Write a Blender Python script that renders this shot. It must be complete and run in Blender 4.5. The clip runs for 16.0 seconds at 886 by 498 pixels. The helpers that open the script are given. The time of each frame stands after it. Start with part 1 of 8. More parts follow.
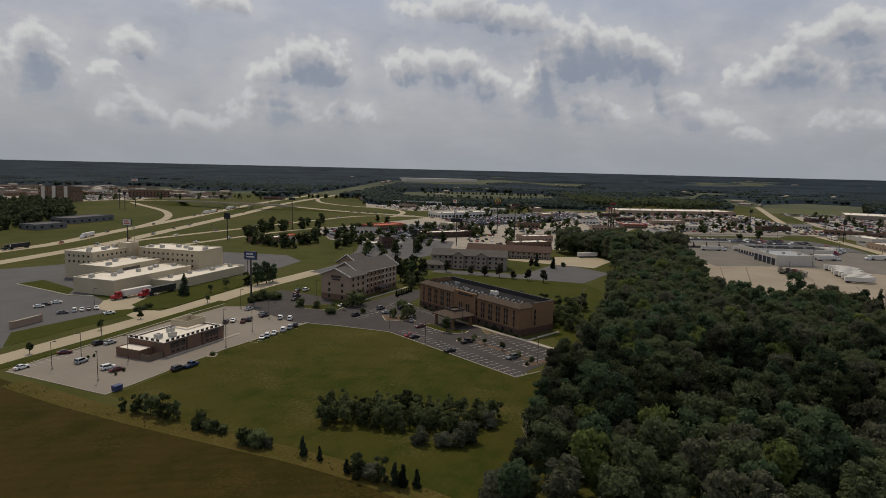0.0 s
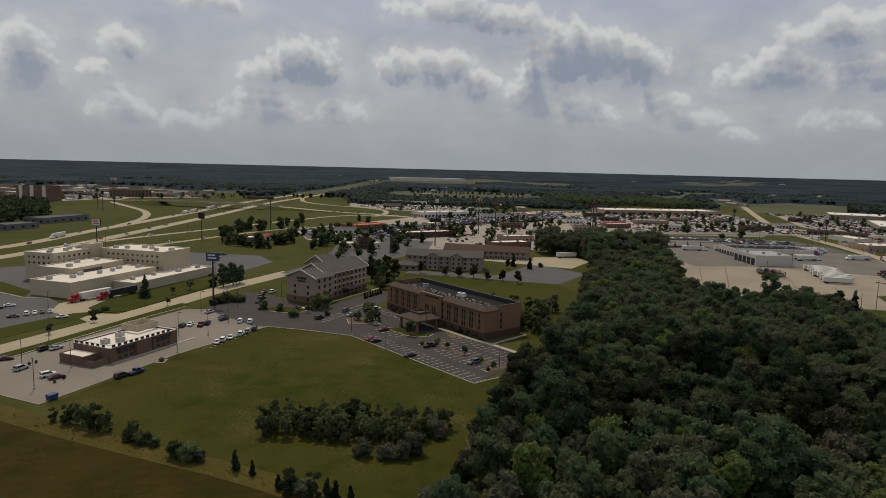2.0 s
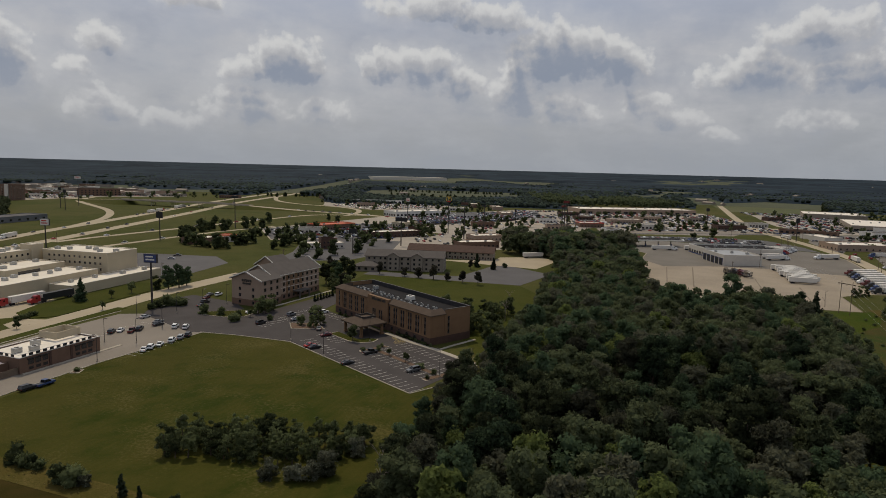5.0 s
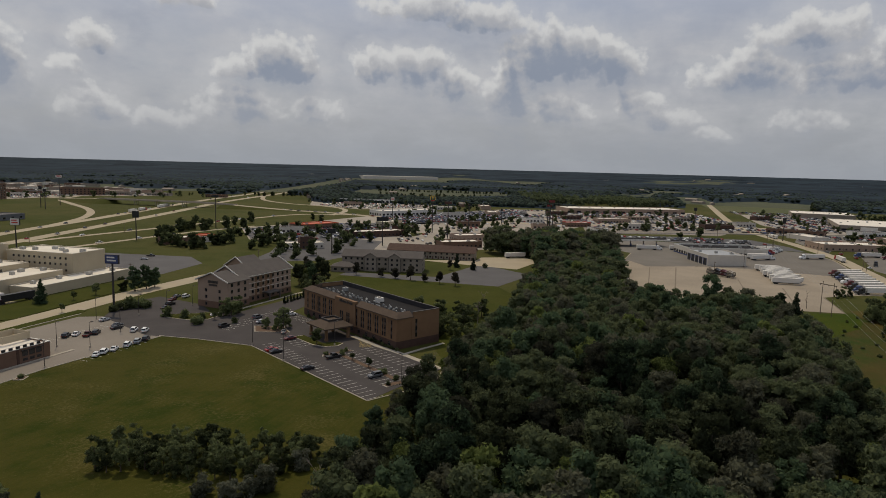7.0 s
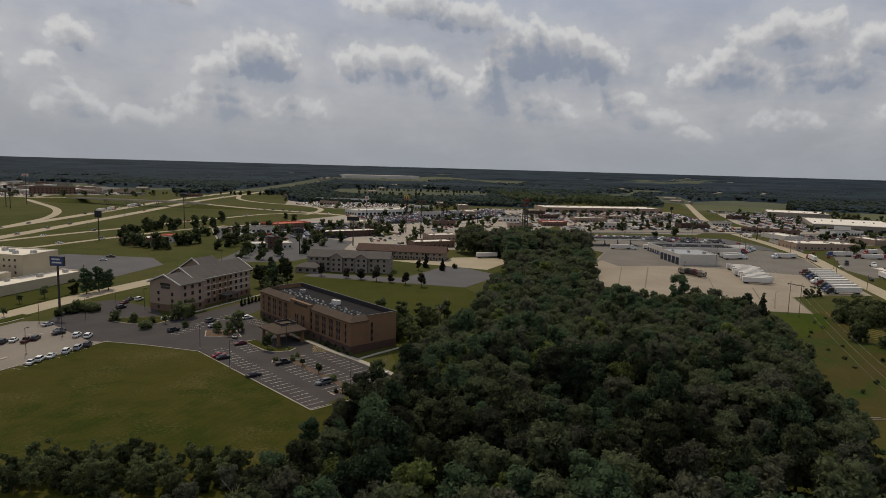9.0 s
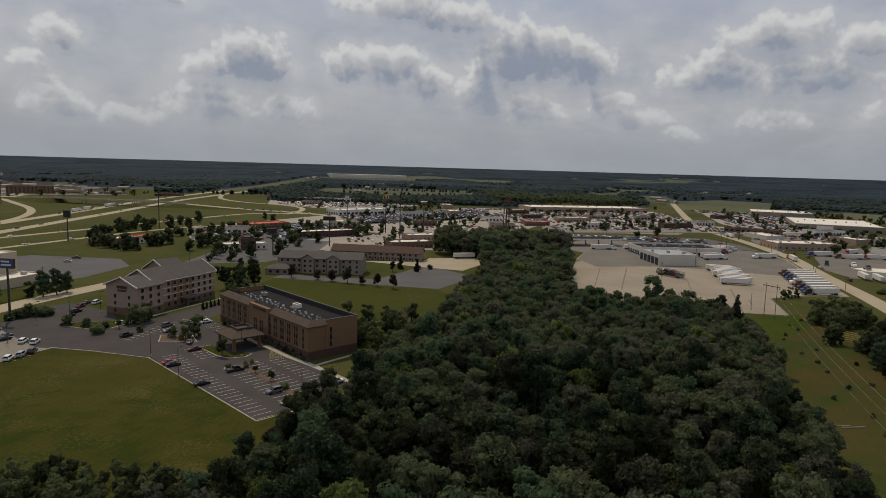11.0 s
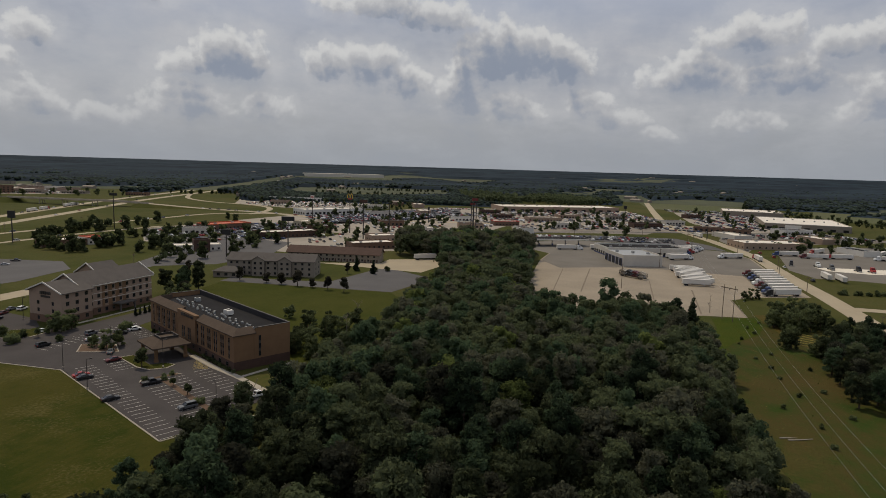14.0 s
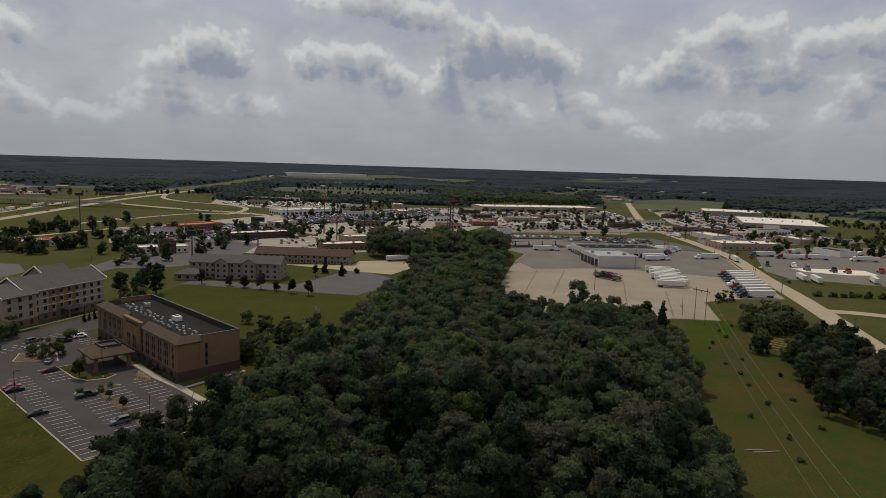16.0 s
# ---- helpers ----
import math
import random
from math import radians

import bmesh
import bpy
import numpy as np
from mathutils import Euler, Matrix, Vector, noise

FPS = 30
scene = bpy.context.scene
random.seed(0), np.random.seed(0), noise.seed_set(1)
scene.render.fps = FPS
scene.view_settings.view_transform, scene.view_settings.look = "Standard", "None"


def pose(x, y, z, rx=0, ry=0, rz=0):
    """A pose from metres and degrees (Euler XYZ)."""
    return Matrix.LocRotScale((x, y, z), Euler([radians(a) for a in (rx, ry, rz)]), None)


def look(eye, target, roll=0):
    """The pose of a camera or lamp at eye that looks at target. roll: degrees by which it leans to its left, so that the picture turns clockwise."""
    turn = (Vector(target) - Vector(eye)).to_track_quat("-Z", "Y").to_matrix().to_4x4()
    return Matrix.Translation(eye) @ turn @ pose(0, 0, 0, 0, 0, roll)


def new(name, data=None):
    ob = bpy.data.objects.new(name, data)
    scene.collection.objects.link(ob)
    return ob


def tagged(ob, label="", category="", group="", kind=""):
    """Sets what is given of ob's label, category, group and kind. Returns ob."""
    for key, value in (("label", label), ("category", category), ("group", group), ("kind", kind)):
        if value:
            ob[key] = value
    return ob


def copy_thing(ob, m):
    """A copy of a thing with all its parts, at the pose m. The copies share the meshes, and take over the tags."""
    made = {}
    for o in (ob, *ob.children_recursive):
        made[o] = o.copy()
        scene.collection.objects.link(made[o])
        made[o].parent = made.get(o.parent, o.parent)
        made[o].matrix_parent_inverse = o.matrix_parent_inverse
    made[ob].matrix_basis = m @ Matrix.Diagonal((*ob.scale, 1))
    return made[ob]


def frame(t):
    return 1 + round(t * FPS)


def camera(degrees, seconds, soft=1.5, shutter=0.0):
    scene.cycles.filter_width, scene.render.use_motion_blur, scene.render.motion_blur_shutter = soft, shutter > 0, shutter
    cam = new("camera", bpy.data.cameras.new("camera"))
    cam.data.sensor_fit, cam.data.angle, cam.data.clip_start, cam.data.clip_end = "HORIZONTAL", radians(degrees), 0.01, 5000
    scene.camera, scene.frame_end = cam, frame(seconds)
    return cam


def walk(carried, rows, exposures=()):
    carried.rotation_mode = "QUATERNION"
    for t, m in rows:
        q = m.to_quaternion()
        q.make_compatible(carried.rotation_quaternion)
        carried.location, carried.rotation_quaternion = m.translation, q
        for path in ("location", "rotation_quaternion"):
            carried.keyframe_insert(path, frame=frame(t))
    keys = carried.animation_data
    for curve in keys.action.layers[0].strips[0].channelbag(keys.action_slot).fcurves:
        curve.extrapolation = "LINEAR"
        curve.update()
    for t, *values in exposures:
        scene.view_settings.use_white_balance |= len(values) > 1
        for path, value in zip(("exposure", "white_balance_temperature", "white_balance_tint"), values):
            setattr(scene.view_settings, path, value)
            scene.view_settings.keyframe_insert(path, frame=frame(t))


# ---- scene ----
cam = camera(69.5, 16.0, soft=0.9)
# seconds, eye, bearing from +y, tilt, roll
PATH = [
    (0, (-179.68, -180.81, 67.00), 37.713, -7.154, 1.37),
    (0.5, (-176.24, -181.16, 66.98), 37.961, -7.162, 1.38),
    (1, (-172.83, -181.39, 66.97), 38.123, -7.169, 1.39),
    (1.5, (-169.47, -181.53, 66.95), 38.331, -7.175, 1.40),
    (2, (-166.15, -181.61, 66.92), 38.493, -7.181, 1.41),
    (2.5, (-162.87, -181.66, 66.88), 38.597, -7.187, 1.42),
    (3, (-159.63, -181.68, 66.82), 38.822, -7.193, 1.44),
    (3.5, (-156.43, -181.69, 66.75), 39.233, -7.200, 1.45),
    (4, (-153.25, -181.70, 66.68), 39.602, -7.207, 1.46),
    (6.5, (-137.57, -181.86, 66.25), 40.257, -7.250, 1.52),
    (7, (-134.44, -181.92, 66.18), 40.523, -7.259, 1.53),
    (7.5, (-131.31, -182.00, 66.12), 40.852, -7.269, 1.54),
    (8, (-128.16, -182.08, 66.08), 41.200, -7.279, 1.55),
    (8.5, (-125.02, -182.17, 66.06), 41.629, -7.288, 1.57),
    (9, (-121.87, -182.28, 66.04), 41.996, -7.297, 1.58),
    (11.5, (-106.18, -183.04, 66.08), 43.121, -7.329, 1.64),
    (12, (-103.07, -183.24, 66.09), 43.366, -7.332, 1.65),
    (12.5, (-99.98, -183.44, 66.09), 43.550, -7.334, 1.67),
    (13, (-96.89, -183.64, 66.08), 43.795, -7.334, 1.68),
    (13.5, (-93.81, -183.82, 66.07), 44.285, -7.333, 1.69),
    (14, (-90.73, -183.97, 66.05), 44.653, -7.330, 1.71),
    (14.5, (-87.62, -184.07, 66.03), 45.020, -7.327, 1.72),
    (15, (-84.47, -184.08, 66.02), 45.306, -7.322, 1.73),
    (15.5, (-81.25, -183.97, 66.03), 45.654, -7.317, 1.75),
    (16, (-77.93, -183.69, 66.08), 45.960, -7.311, 1.76),
]


def aim(eye, bearing, tilt, roll):
    b, e = radians(bearing), radians(tilt)
    way = Vector((math.sin(b) * math.cos(e), math.cos(b) * math.cos(e), math.sin(e)))
    return look(eye, Vector(eye) + way * 10, roll)


walk(cam, [(t, aim(e, b, v, r)) for t, e, b, v, r in PATH], [(0, 0.0), (16, 0.0)])

# ---- sky, clouds and sun ----
SUN_BEARING, SUN_HEIGHT = 15.0, 58.0     # degrees from +y clockwise, degrees above the ground
CLOUDS = []


def cloud_puff(bearing, height, half_width, half_height, weight=1.0):
    """A heap of cloud, in degrees of the sky; weight: how dense it is."""
    CLOUDS.append((bearing, height, half_width * 1.12, half_height * 1.2, weight))


# the heaps that stand over the town, from west to east
cloud_puff(5.3, 7.7, 2.4, 2.9)
cloud_puff(12.3, 9.2, 1.6, 1.4, 0.85)
cloud_puff(10.2, 7.0, 1.4, 0.8, 0.75)
cloud_puff(12.1, 4.4, 2.3, 1.6, 0.9)
cloud_puff(16.8, 3.7, 2.6, 1.0, 0.75)
cloud_puff(18.8, 13.1, 3.2, 1.1, 0.9)
cloud_puff(23.3, 8.0, 2.3, 1.3, 0.95)
cloud_puff(26.4, 8.6, 3.2, 2.3)
cloud_puff(22.9, 5.0, 3.8, 1.8, 0.95)
cloud_puff(29.1, 4.6, 2.5, 1.4, 0.75)
cloud_puff(34.2, 8.7, 2.1, 1.7, 0.8)
cloud_puff(37.9, 8.7, 2.8, 2.0)
cloud_puff(41.2, 7.2, 2.2, 1.7)
cloud_puff(38.0, 13.6, 4.0, 1.5)
cloud_puff(43.6, 12.7, 3.7, 1.6)
cloud_puff(50.2, 10.0, 4.6, 2.6, 1.1)
cloud_puff(54.5, 9.2, 2.7, 1.8)
cloud_puff(46.2, 8.8, 1.8, 1.8, 0.8)
cloud_puff(45.9, 6.6, 2.4, 2.1)
cloud_puff(50.3, 5.5, 2.5, 1.5)
cloud_puff(56.8, 5.8, 2.5, 1.5, 0.85)
cloud_puff(59.3, 4.5, 2.5, 1.1, 0.95)
cloud_puff(62.8, 3.3, 1.6, 0.7, 0.8)
cloud_puff(64.5, 8.4, 3.7, 1.8)
cloud_puff(69.4, 11.1, 3.9, 1.6)
cloud_puff(75.4, 10.2, 2.3, 1.4)
cloud_puff(79.5, 10.3, 2.8, 1.6)
cloud_puff(71.8, 8.0, 5.0, 1.6)
cloud_puff(77.5, 5.2, 2.6, 1.3, 0.9)
cloud_puff(69.2, 4.5, 3.0, 1.1, 0.8)
cloud_puff(79.5, 7.2, 3.3, 1.2, 0.8)


def math_node(nt, op, a, b=None, c=None, clamp=False):
    n = nt.nodes.new("ShaderNodeMath")
    n.operation, n.use_clamp = op, clamp
    for i, v in enumerate((a, b, c)):
        if v is None:
            continue
        if isinstance(v, (int, float)):
            n.inputs[i].default_value = v
        else:
            nt.links.new(v, n.inputs[i])
    return n.outputs[0]


def smooth(nt, v, lo, hi):
    n = nt.nodes.new("ShaderNodeMapRange")
    n.interpolation_type = "SMOOTHSTEP"
    nt.links.new(v, n.inputs["Value"])
    n.inputs["From Min"].default_value, n.inputs["From Max"].default_value = lo, hi
    return n.outputs["Result"]


def noise_node(nt, vec, scale, detail=4.0, rough=0.55):
    n = nt.nodes.new("ShaderNodeTexNoise")
    n.inputs["Scale"].default_value, n.inputs["Detail"].default_value = scale, detail
    n.inputs["Roughness"].default_value = rough
    nt.links.new(vec, n.inputs["Vector"])
    return n


def mix_node(nt, fac, a, b):
    n = nt.nodes.new("ShaderNodeMix")
    n.data_type = "RGBA"
    ins = [s for s in n.inputs if s.enabled]
    for sock, v in zip(ins, (fac, a, b)):
        if isinstance(v, (int, float)):
            sock.default_value = v
        elif isinstance(v, tuple):
            sock.default_value = (*v, 1.0)
        else:
            nt.links.new(v, sock)
    return [s for s in n.outputs if s.enabled][0]


def vec_node(nt, op, a, b, c=None):
    n = nt.nodes.new("ShaderNodeVectorMath")
    n.operation = op
    for i, v in enumerate((a, b, c)):
        if v is None:
            continue
        if isinstance(v, tuple):
            n.inputs[i].default_value = v
        else:
            nt.links.new(v, n.inputs[i])
    return n.outputs[0]


def cloud_group():
    """Cloud thickness at a point of the sky: (bearing, height) in degrees."""
    g = bpy.data.node_groups.new("cloud_field", "ShaderNodeTree")
    g.interface.new_socket("Sky", in_out="INPUT", socket_type="NodeSocketVector")
    g.interface.new_socket("Thickness", in_out="OUTPUT", socket_type="NodeSocketFloat")
    gi, go = g.nodes.new("NodeGroupInput"), g.nodes.new("NodeGroupOutput")
    big = noise_node(g, gi.outputs[0], 0.34, 5.0, 0.55)
    bent = vec_node(g, "ADD", gi.outputs[0], vec_node(g, "MULTIPLY_ADD", big.outputs["Color"], (2.4, 1.7, 0), (-1.2, -0.85, 0)))
    sep = g.nodes.new("ShaderNodeSeparateXYZ")
    g.links.new(bent, sep.inputs[0])
    total = None
    for az, el, wa, we, weight in CLOUDS:
        dx = math_node(g, "MULTIPLY_ADD", sep.outputs[0], 1 / wa, -az / wa)
        dy = math_node(g, "MULTIPLY_ADD", sep.outputs[1], 1 / we, -(el - we * 0.22) / we)
        dy = math_node(g, "MAXIMUM", dy, math_node(g, "MULTIPLY", dy, -1.45))
        d = math_node(g, "MULTIPLY_ADD", dx, dx, math_node(g, "MULTIPLY", dy, dy))
        v = math_node(g, "SUBTRACT", weight, d)
        total = v if total is None else math_node(g, "SMOOTH_MAX", total, v, 0.2)
    # the rest of the sky carries scattered clouds of the same kind
    far = noise_node(g, gi.outputs[0], 0.075, 5.0, 0.55)
    rest = math_node(g, "MULTIPLY_ADD", far.outputs["Fac"], 7.0, -4.2)
    sep0 = g.nodes.new("ShaderNodeSeparateXYZ")
    g.links.new(gi.outputs[0], sep0.inputs[0])
    away = smooth(g, math_node(g, "ABSOLUTE", math_node(g, "SUBTRACT", sep0.outputs[0], 41.0)), 40.0, 50.0)
    high = smooth(g, sep0.outputs[1], 15.0, 19.0)
    rest = math_node(g, "SUBTRACT", rest, math_node(g, "MULTIPLY_ADD", math_node(g, "MAXIMUM", away, high), -3.0, 3.0))
    total = math_node(g, "MAXIMUM", total, rest)
    # cauliflower puffs at two sizes, then ragged edges
    for scale, amount in ((0.5, 0.50), (1.3, 0.24)):
        cell = g.nodes.new("ShaderNodeTexVoronoi")
        cell.feature = "SMOOTH_F1"
        cell.inputs["Scale"].default_value, cell.inputs["Smoothness"].default_value = scale, 0.35
        g.links.new(bent, cell.inputs["Vector"])
        total = math_node(g, "ADD", total, math_node(g, "MULTIPLY_ADD", cell.outputs["Distance"], -2.0 * amount, 0.9 * amount))
    fine = noise_node(g, gi.outputs[0], 1.2, 6.0, 0.62)
    total = math_node(g, "ADD", total, math_node(g, "MULTIPLY_ADD", fine.outputs["Fac"], 1.1, -0.5))
    g.links.new(total, go.inputs[0])
    return g


world = bpy.data.worlds.new("sky")
scene.world = world
world.use_nodes = True
wt = world.node_tree
wt.nodes.clear()
tex = wt.nodes.new("ShaderNodeTexCoord")
sepw = wt.nodes.new("ShaderNodeSeparateXYZ")
wt.links.new(tex.outputs["Generated"], sepw.inputs[0])
bearing = math_node(wt, "MULTIPLY", math_node(wt, "ARCTAN2", sepw.outputs[0], sepw.outputs[1]), 57.2958)
height = math_node(wt, "MULTIPLY", math_node(wt, "ARCSINE", sepw.outputs[2]), 57.2958)
comb = wt.nodes.new("ShaderNodeCombineXYZ")
wt.links.new(bearing, comb.inputs[0])
wt.links.new(height, comb.inputs[1])
group = cloud_group()
fields = []
for lift in (0.0, 0.35, 1.0, 2.0):       # the cloud here, and what hangs above it towards the sun
    gn = wt.nodes.new("ShaderNodeGroup")
    gn.node_tree = group
    wt.links.new(vec_node(wt, "ADD", comb.outputs[0], (-lift * 0.25, lift, 0)), gn.inputs[0])
    fields.append(gn.outputs[0])
sky = wt.nodes.new("ShaderNodeTexSky")
sky.sky_type, sky.sun_disc = "NISHITA", False
sky.sun_elevation, sky.sun_rotation = radians(SUN_HEIGHT), radians(SUN_BEARING)
sky.air_density, sky.dust_density, sky.ozone_density = 1.0, 3.0, 1.5
dim = wt.nodes.new("ShaderNodeVectorMath")
dim.operation = "SCALE"
dim.inputs["Scale"].default_value = 0.07
wt.links.new(sky.outputs[0], dim.inputs[0])
veil = noise_node(wt, comb.outputs[0], 0.09, 5.0, 0.55)
veil_fac = math_node(wt, "MULTIPLY_ADD", veil.outputs["Fac"], 0.5, 0.5, clamp=True)
base = mix_node(wt, veil_fac, dim.outputs[0], (0.385, 0.393, 0.43))
streak = noise_node(wt, vec_node(wt, "MULTIPLY", comb.outputs[0], (0.10, 0.34, 0)), 1.6, 6.0, 0.6)
base = mix_node(wt, math_node(wt, "MULTIPLY", smooth(wt, streak.outputs["Fac"], 0.42, 0.72), 0.4), base, (0.42, 0.425, 0.455))
haze = noise_node(wt, vec_node(wt, "MULTIPLY", comb.outputs[0], (0.5, 1.0, 0)), 0.33, 6.0, 0.6)
base = mix_node(wt, math_node(wt, "MULTIPLY", smooth(wt, haze.outputs["Fac"], 0.44, 0.70), 0.55), base, (0.475, 0.475, 0.49))
base = mix_node(wt, math_node(wt, "MULTIPLY", smooth(wt, haze.outputs["Fac"], 0.48, 0.28), 0.4), base, (0.29, 0.315, 0.375))
upper = smooth(wt, height, 9.0, 18.0)
base = mix_node(wt, math_node(wt, "MULTIPLY", upper, 0.5), base, (0.38, 0.44, 0.58))
low = smooth(wt, height, 7.0, 0.0)
base = mix_node(wt, math_node(wt, "MULTIPLY", low, 0.75), base, (0.30, 0.325, 0.36))
# light sinks into the heap from above: bright rims, grey hearts, blue-grey bases
above = math_node(wt, "ADD", math_node(wt, "MULTIPLY", smooth(wt, fields[1], -0.25, 0.9), 0.26),
                  math_node(wt, "MULTIPLY_ADD", smooth(wt, fields[2], -0.35, 0.85), 0.40, math_node(wt, "MULTIPLY", smooth(wt, fields[3], -0.4, 0.75), 0.34)))
ripple = math_node(wt, "MULTIPLY", math_node(wt, "SUBTRACT", fields[1], fields[0]), 0.07)
gloom = math_node(wt, "ADD", above, ripple)
cloud = mix_node(wt, smooth(wt, gloom, 0.05, 0.6), (0.60, 0.60, 0.595), (0.40, 0.405, 0.425))
cloud = mix_node(wt, smooth(wt, gloom, 0.5, 1.02), cloud, (0.235, 0.27, 0.34))
edge = smooth(wt, math_node(wt, "MULTIPLY_ADD", smooth(wt, gloom, 0.45, 0.95), -0.3, fields[0]), -0.3, 0.5)
wisp = math_node(wt, "MULTIPLY", smooth(wt, fields[0], -1.6, 0.2), 0.25)
opaque = math_node(wt, "MULTIPLY", math_node(wt, "MAXIMUM", edge, wisp), math_node(wt, "MULTIPLY_ADD", smooth(wt, height, 2.5, 8.5), 0.44, 0.48))
final = mix_node(wt, opaque, base, cloud)
back = wt.nodes.new("ShaderNodeBackground")
wt.links.new(final, back.inputs[0])
wout = wt.nodes.new("ShaderNodeOutputWorld")
wt.links.new(back.outputs[0], wout.inputs[0])

sun = new("sun", bpy.data.lights.new("sun", "SUN"))
sun.data.energy, sun.data.angle, sun.data.color = 2.05, radians(1.5), (1.0, 0.86, 0.63)
sb, se = radians(SUN_BEARING), radians(SUN_HEIGHT)
sun.matrix_world = look((0, 0, 300), Vector((0, 0, 300)) - Vector((math.sin(sb) * math.cos(se), math.cos(sb) * math.cos(se), math.sin(se))))

# ---- materials ----
def mat(name, color, rough=0.85, var=0.2, scale=0.5, fine=6.0, bump=0.0, metal=0.0, spread=0.0, island=0.0, spec=0.3, tint=None, coords="world"):
    """A surface with patches at two scales. spread: difference from thing to thing, island: from piece to piece of one mesh."""
    m = bpy.data.materials.new(name)
    m.use_nodes = True
    nt = m.node_tree
    b = nt.nodes["Principled BSDF"]
    b.inputs["Roughness"].default_value, b.inputs["Metallic"].default_value = rough, metal
    b.inputs["Specular IOR Level"].default_value = spec
    if coords == "world":
        vec = nt.nodes.new("ShaderNodeNewGeometry").outputs["Position"]
    else:
        vec = nt.nodes.new("ShaderNodeTexCoord").outputs["Object"]
    n1 = noise_node(nt, vec, scale, 3.0)
    n2 = noise_node(nt, vec, fine, 3.0)
    f = math_node(nt, "ADD", math_node(nt, "MULTIPLY", n1.outputs["Fac"], 0.6), math_node(nt, "MULTIPLY", n2.outputs["Fac"], 0.4))
    if spread:
        info = nt.nodes.new("ShaderNodeObjectInfo")
        f = math_node(nt, "ADD", f, math_node(nt, "MULTIPLY_ADD", info.outputs["Random"], spread, -spread / 2))
    if island:
        geo = nt.nodes.new("ShaderNodeNewGeometry")
        f = math_node(nt, "ADD", f, math_node(nt, "MULTIPLY_ADD", geo.outputs["Random Per Island"], island, -island / 2))
    f = smooth(nt, f, 0.22, 0.78)
    lo = tuple(max(0.0, c * (1 - var)) for c in color)
    hi = tuple(min(1.0, c * (1 + var)) for c in (tint or color))
    nt.links.new(mix_node(nt, f, lo, hi), b.inputs["Base Color"])
    if bump:
        bn = nt.nodes.new("ShaderNodeBump")
        bn.inputs["Strength"].default_value, bn.inputs["Distance"].default_value = bump, 0.05
        nt.links.new(n2.outputs["Fac"], bn.inputs["Height"])
        nt.links.new(bn.outputs[0], b.inputs["Normal"])
    return m


def ground_mat(name, colors, scales=(0.012, 0.09, 0.9), stripe=None, bump=0.4, flecks=None):
    """Grass or soil: three colours mixed by noise at three sizes; stripe: (degrees, metres, amount) of mowing lines."""
    m = bpy.data.materials.new(name)
    m.use_nodes = True
    nt = m.node_tree
    b = nt.nodes["Principled BSDF"]
    b.inputs["Roughness"].default_value, b.inputs["Specular IOR Level"].default_value = 0.95, 0.05
    pos = nt.nodes.new("ShaderNodeNewGeometry").outputs["Position"]
    n = [noise_node(nt, pos, s, 5.0, 0.6) for s in scales]
    f1 = smooth(nt, math_node(nt, "ADD", math_node(nt, "MULTIPLY", n[0].outputs["Fac"], 0.6), math_node(nt, "MULTIPLY", n[1].outputs["Fac"], 0.4)), 0.38, 0.62)
    f2 = smooth(nt, math_node(nt, "ADD", math_node(nt, "MULTIPLY", n[1].outputs["Fac"], 0.5), math_node(nt, "MULTIPLY", n[2].outputs["Fac"], 0.5)), 0.42, 0.68)
    col = mix_node(nt, f1, colors[0], colors[1])
    col = mix_node(nt, f2, col, colors[2])
    if stripe:
        rot = nt.nodes.new("ShaderNodeVectorRotate")
        rot.rotation_type = "Z_AXIS"
        rot.inputs["Angle"].default_value = radians(stripe[0])
        nt.links.new(pos, rot.inputs["Vector"])
        w = nt.nodes.new("ShaderNodeTexWave")
        w.inputs["Scale"].default_value = 0.314 / stripe[1]
        w.inputs["Distortion"].default_value, w.inputs["Detail Scale"].default_value = 4.0, 0.3
        nt.links.new(rot.outputs[0], w.inputs["Vector"])
        part_ = math_node(nt, "MULTIPLY", math_node(nt, "MULTIPLY", w.outputs["Fac"], smooth(nt, n[1].outputs["Fac"], 0.35, 0.65)), stripe[2])
        col = mix_node(nt, part_, col, colors[1])
    if flecks:                           # dry tufts in loose clusters: colour, share
        tuft = noise_node(nt, pos, 1.1, 4.0, 0.7)
        clump = noise_node(nt, pos, 0.045, 3.0, 0.55)
        k = math_node(nt, "ADD", tuft.outputs["Fac"], math_node(nt, "MULTIPLY_ADD", clump.outputs["Fac"], 0.9, -0.45))
        col = mix_node(nt, math_node(nt, "MULTIPLY", smooth(nt, k, 0.52, 0.78), flecks[1]), col, flecks[0])
    grain = noise_node(nt, pos, 4.5, 3.0, 0.7)
    shade = math_node(nt, "MULTIPLY_ADD", grain.outputs["Fac"], 0.9, 0.55)
    tone = nt.nodes.new("ShaderNodeVectorMath")
    tone.operation = "SCALE"
    nt.links.new(col, tone.inputs[0])
    nt.links.new(shade, tone.inputs["Scale"])
    nt.links.new(tone.outputs[0], b.inputs["Base Color"])
    bn = nt.nodes.new("ShaderNodeBump")
    bn.inputs["Strength"].default_value, bn.inputs["Distance"].default_value = bump, 0.3
    nt.links.new(n[2].outputs["Fac"], bn.inputs["Height"])
    nt.links.new(bn.outputs[0], b.inputs["Normal"])
    return m


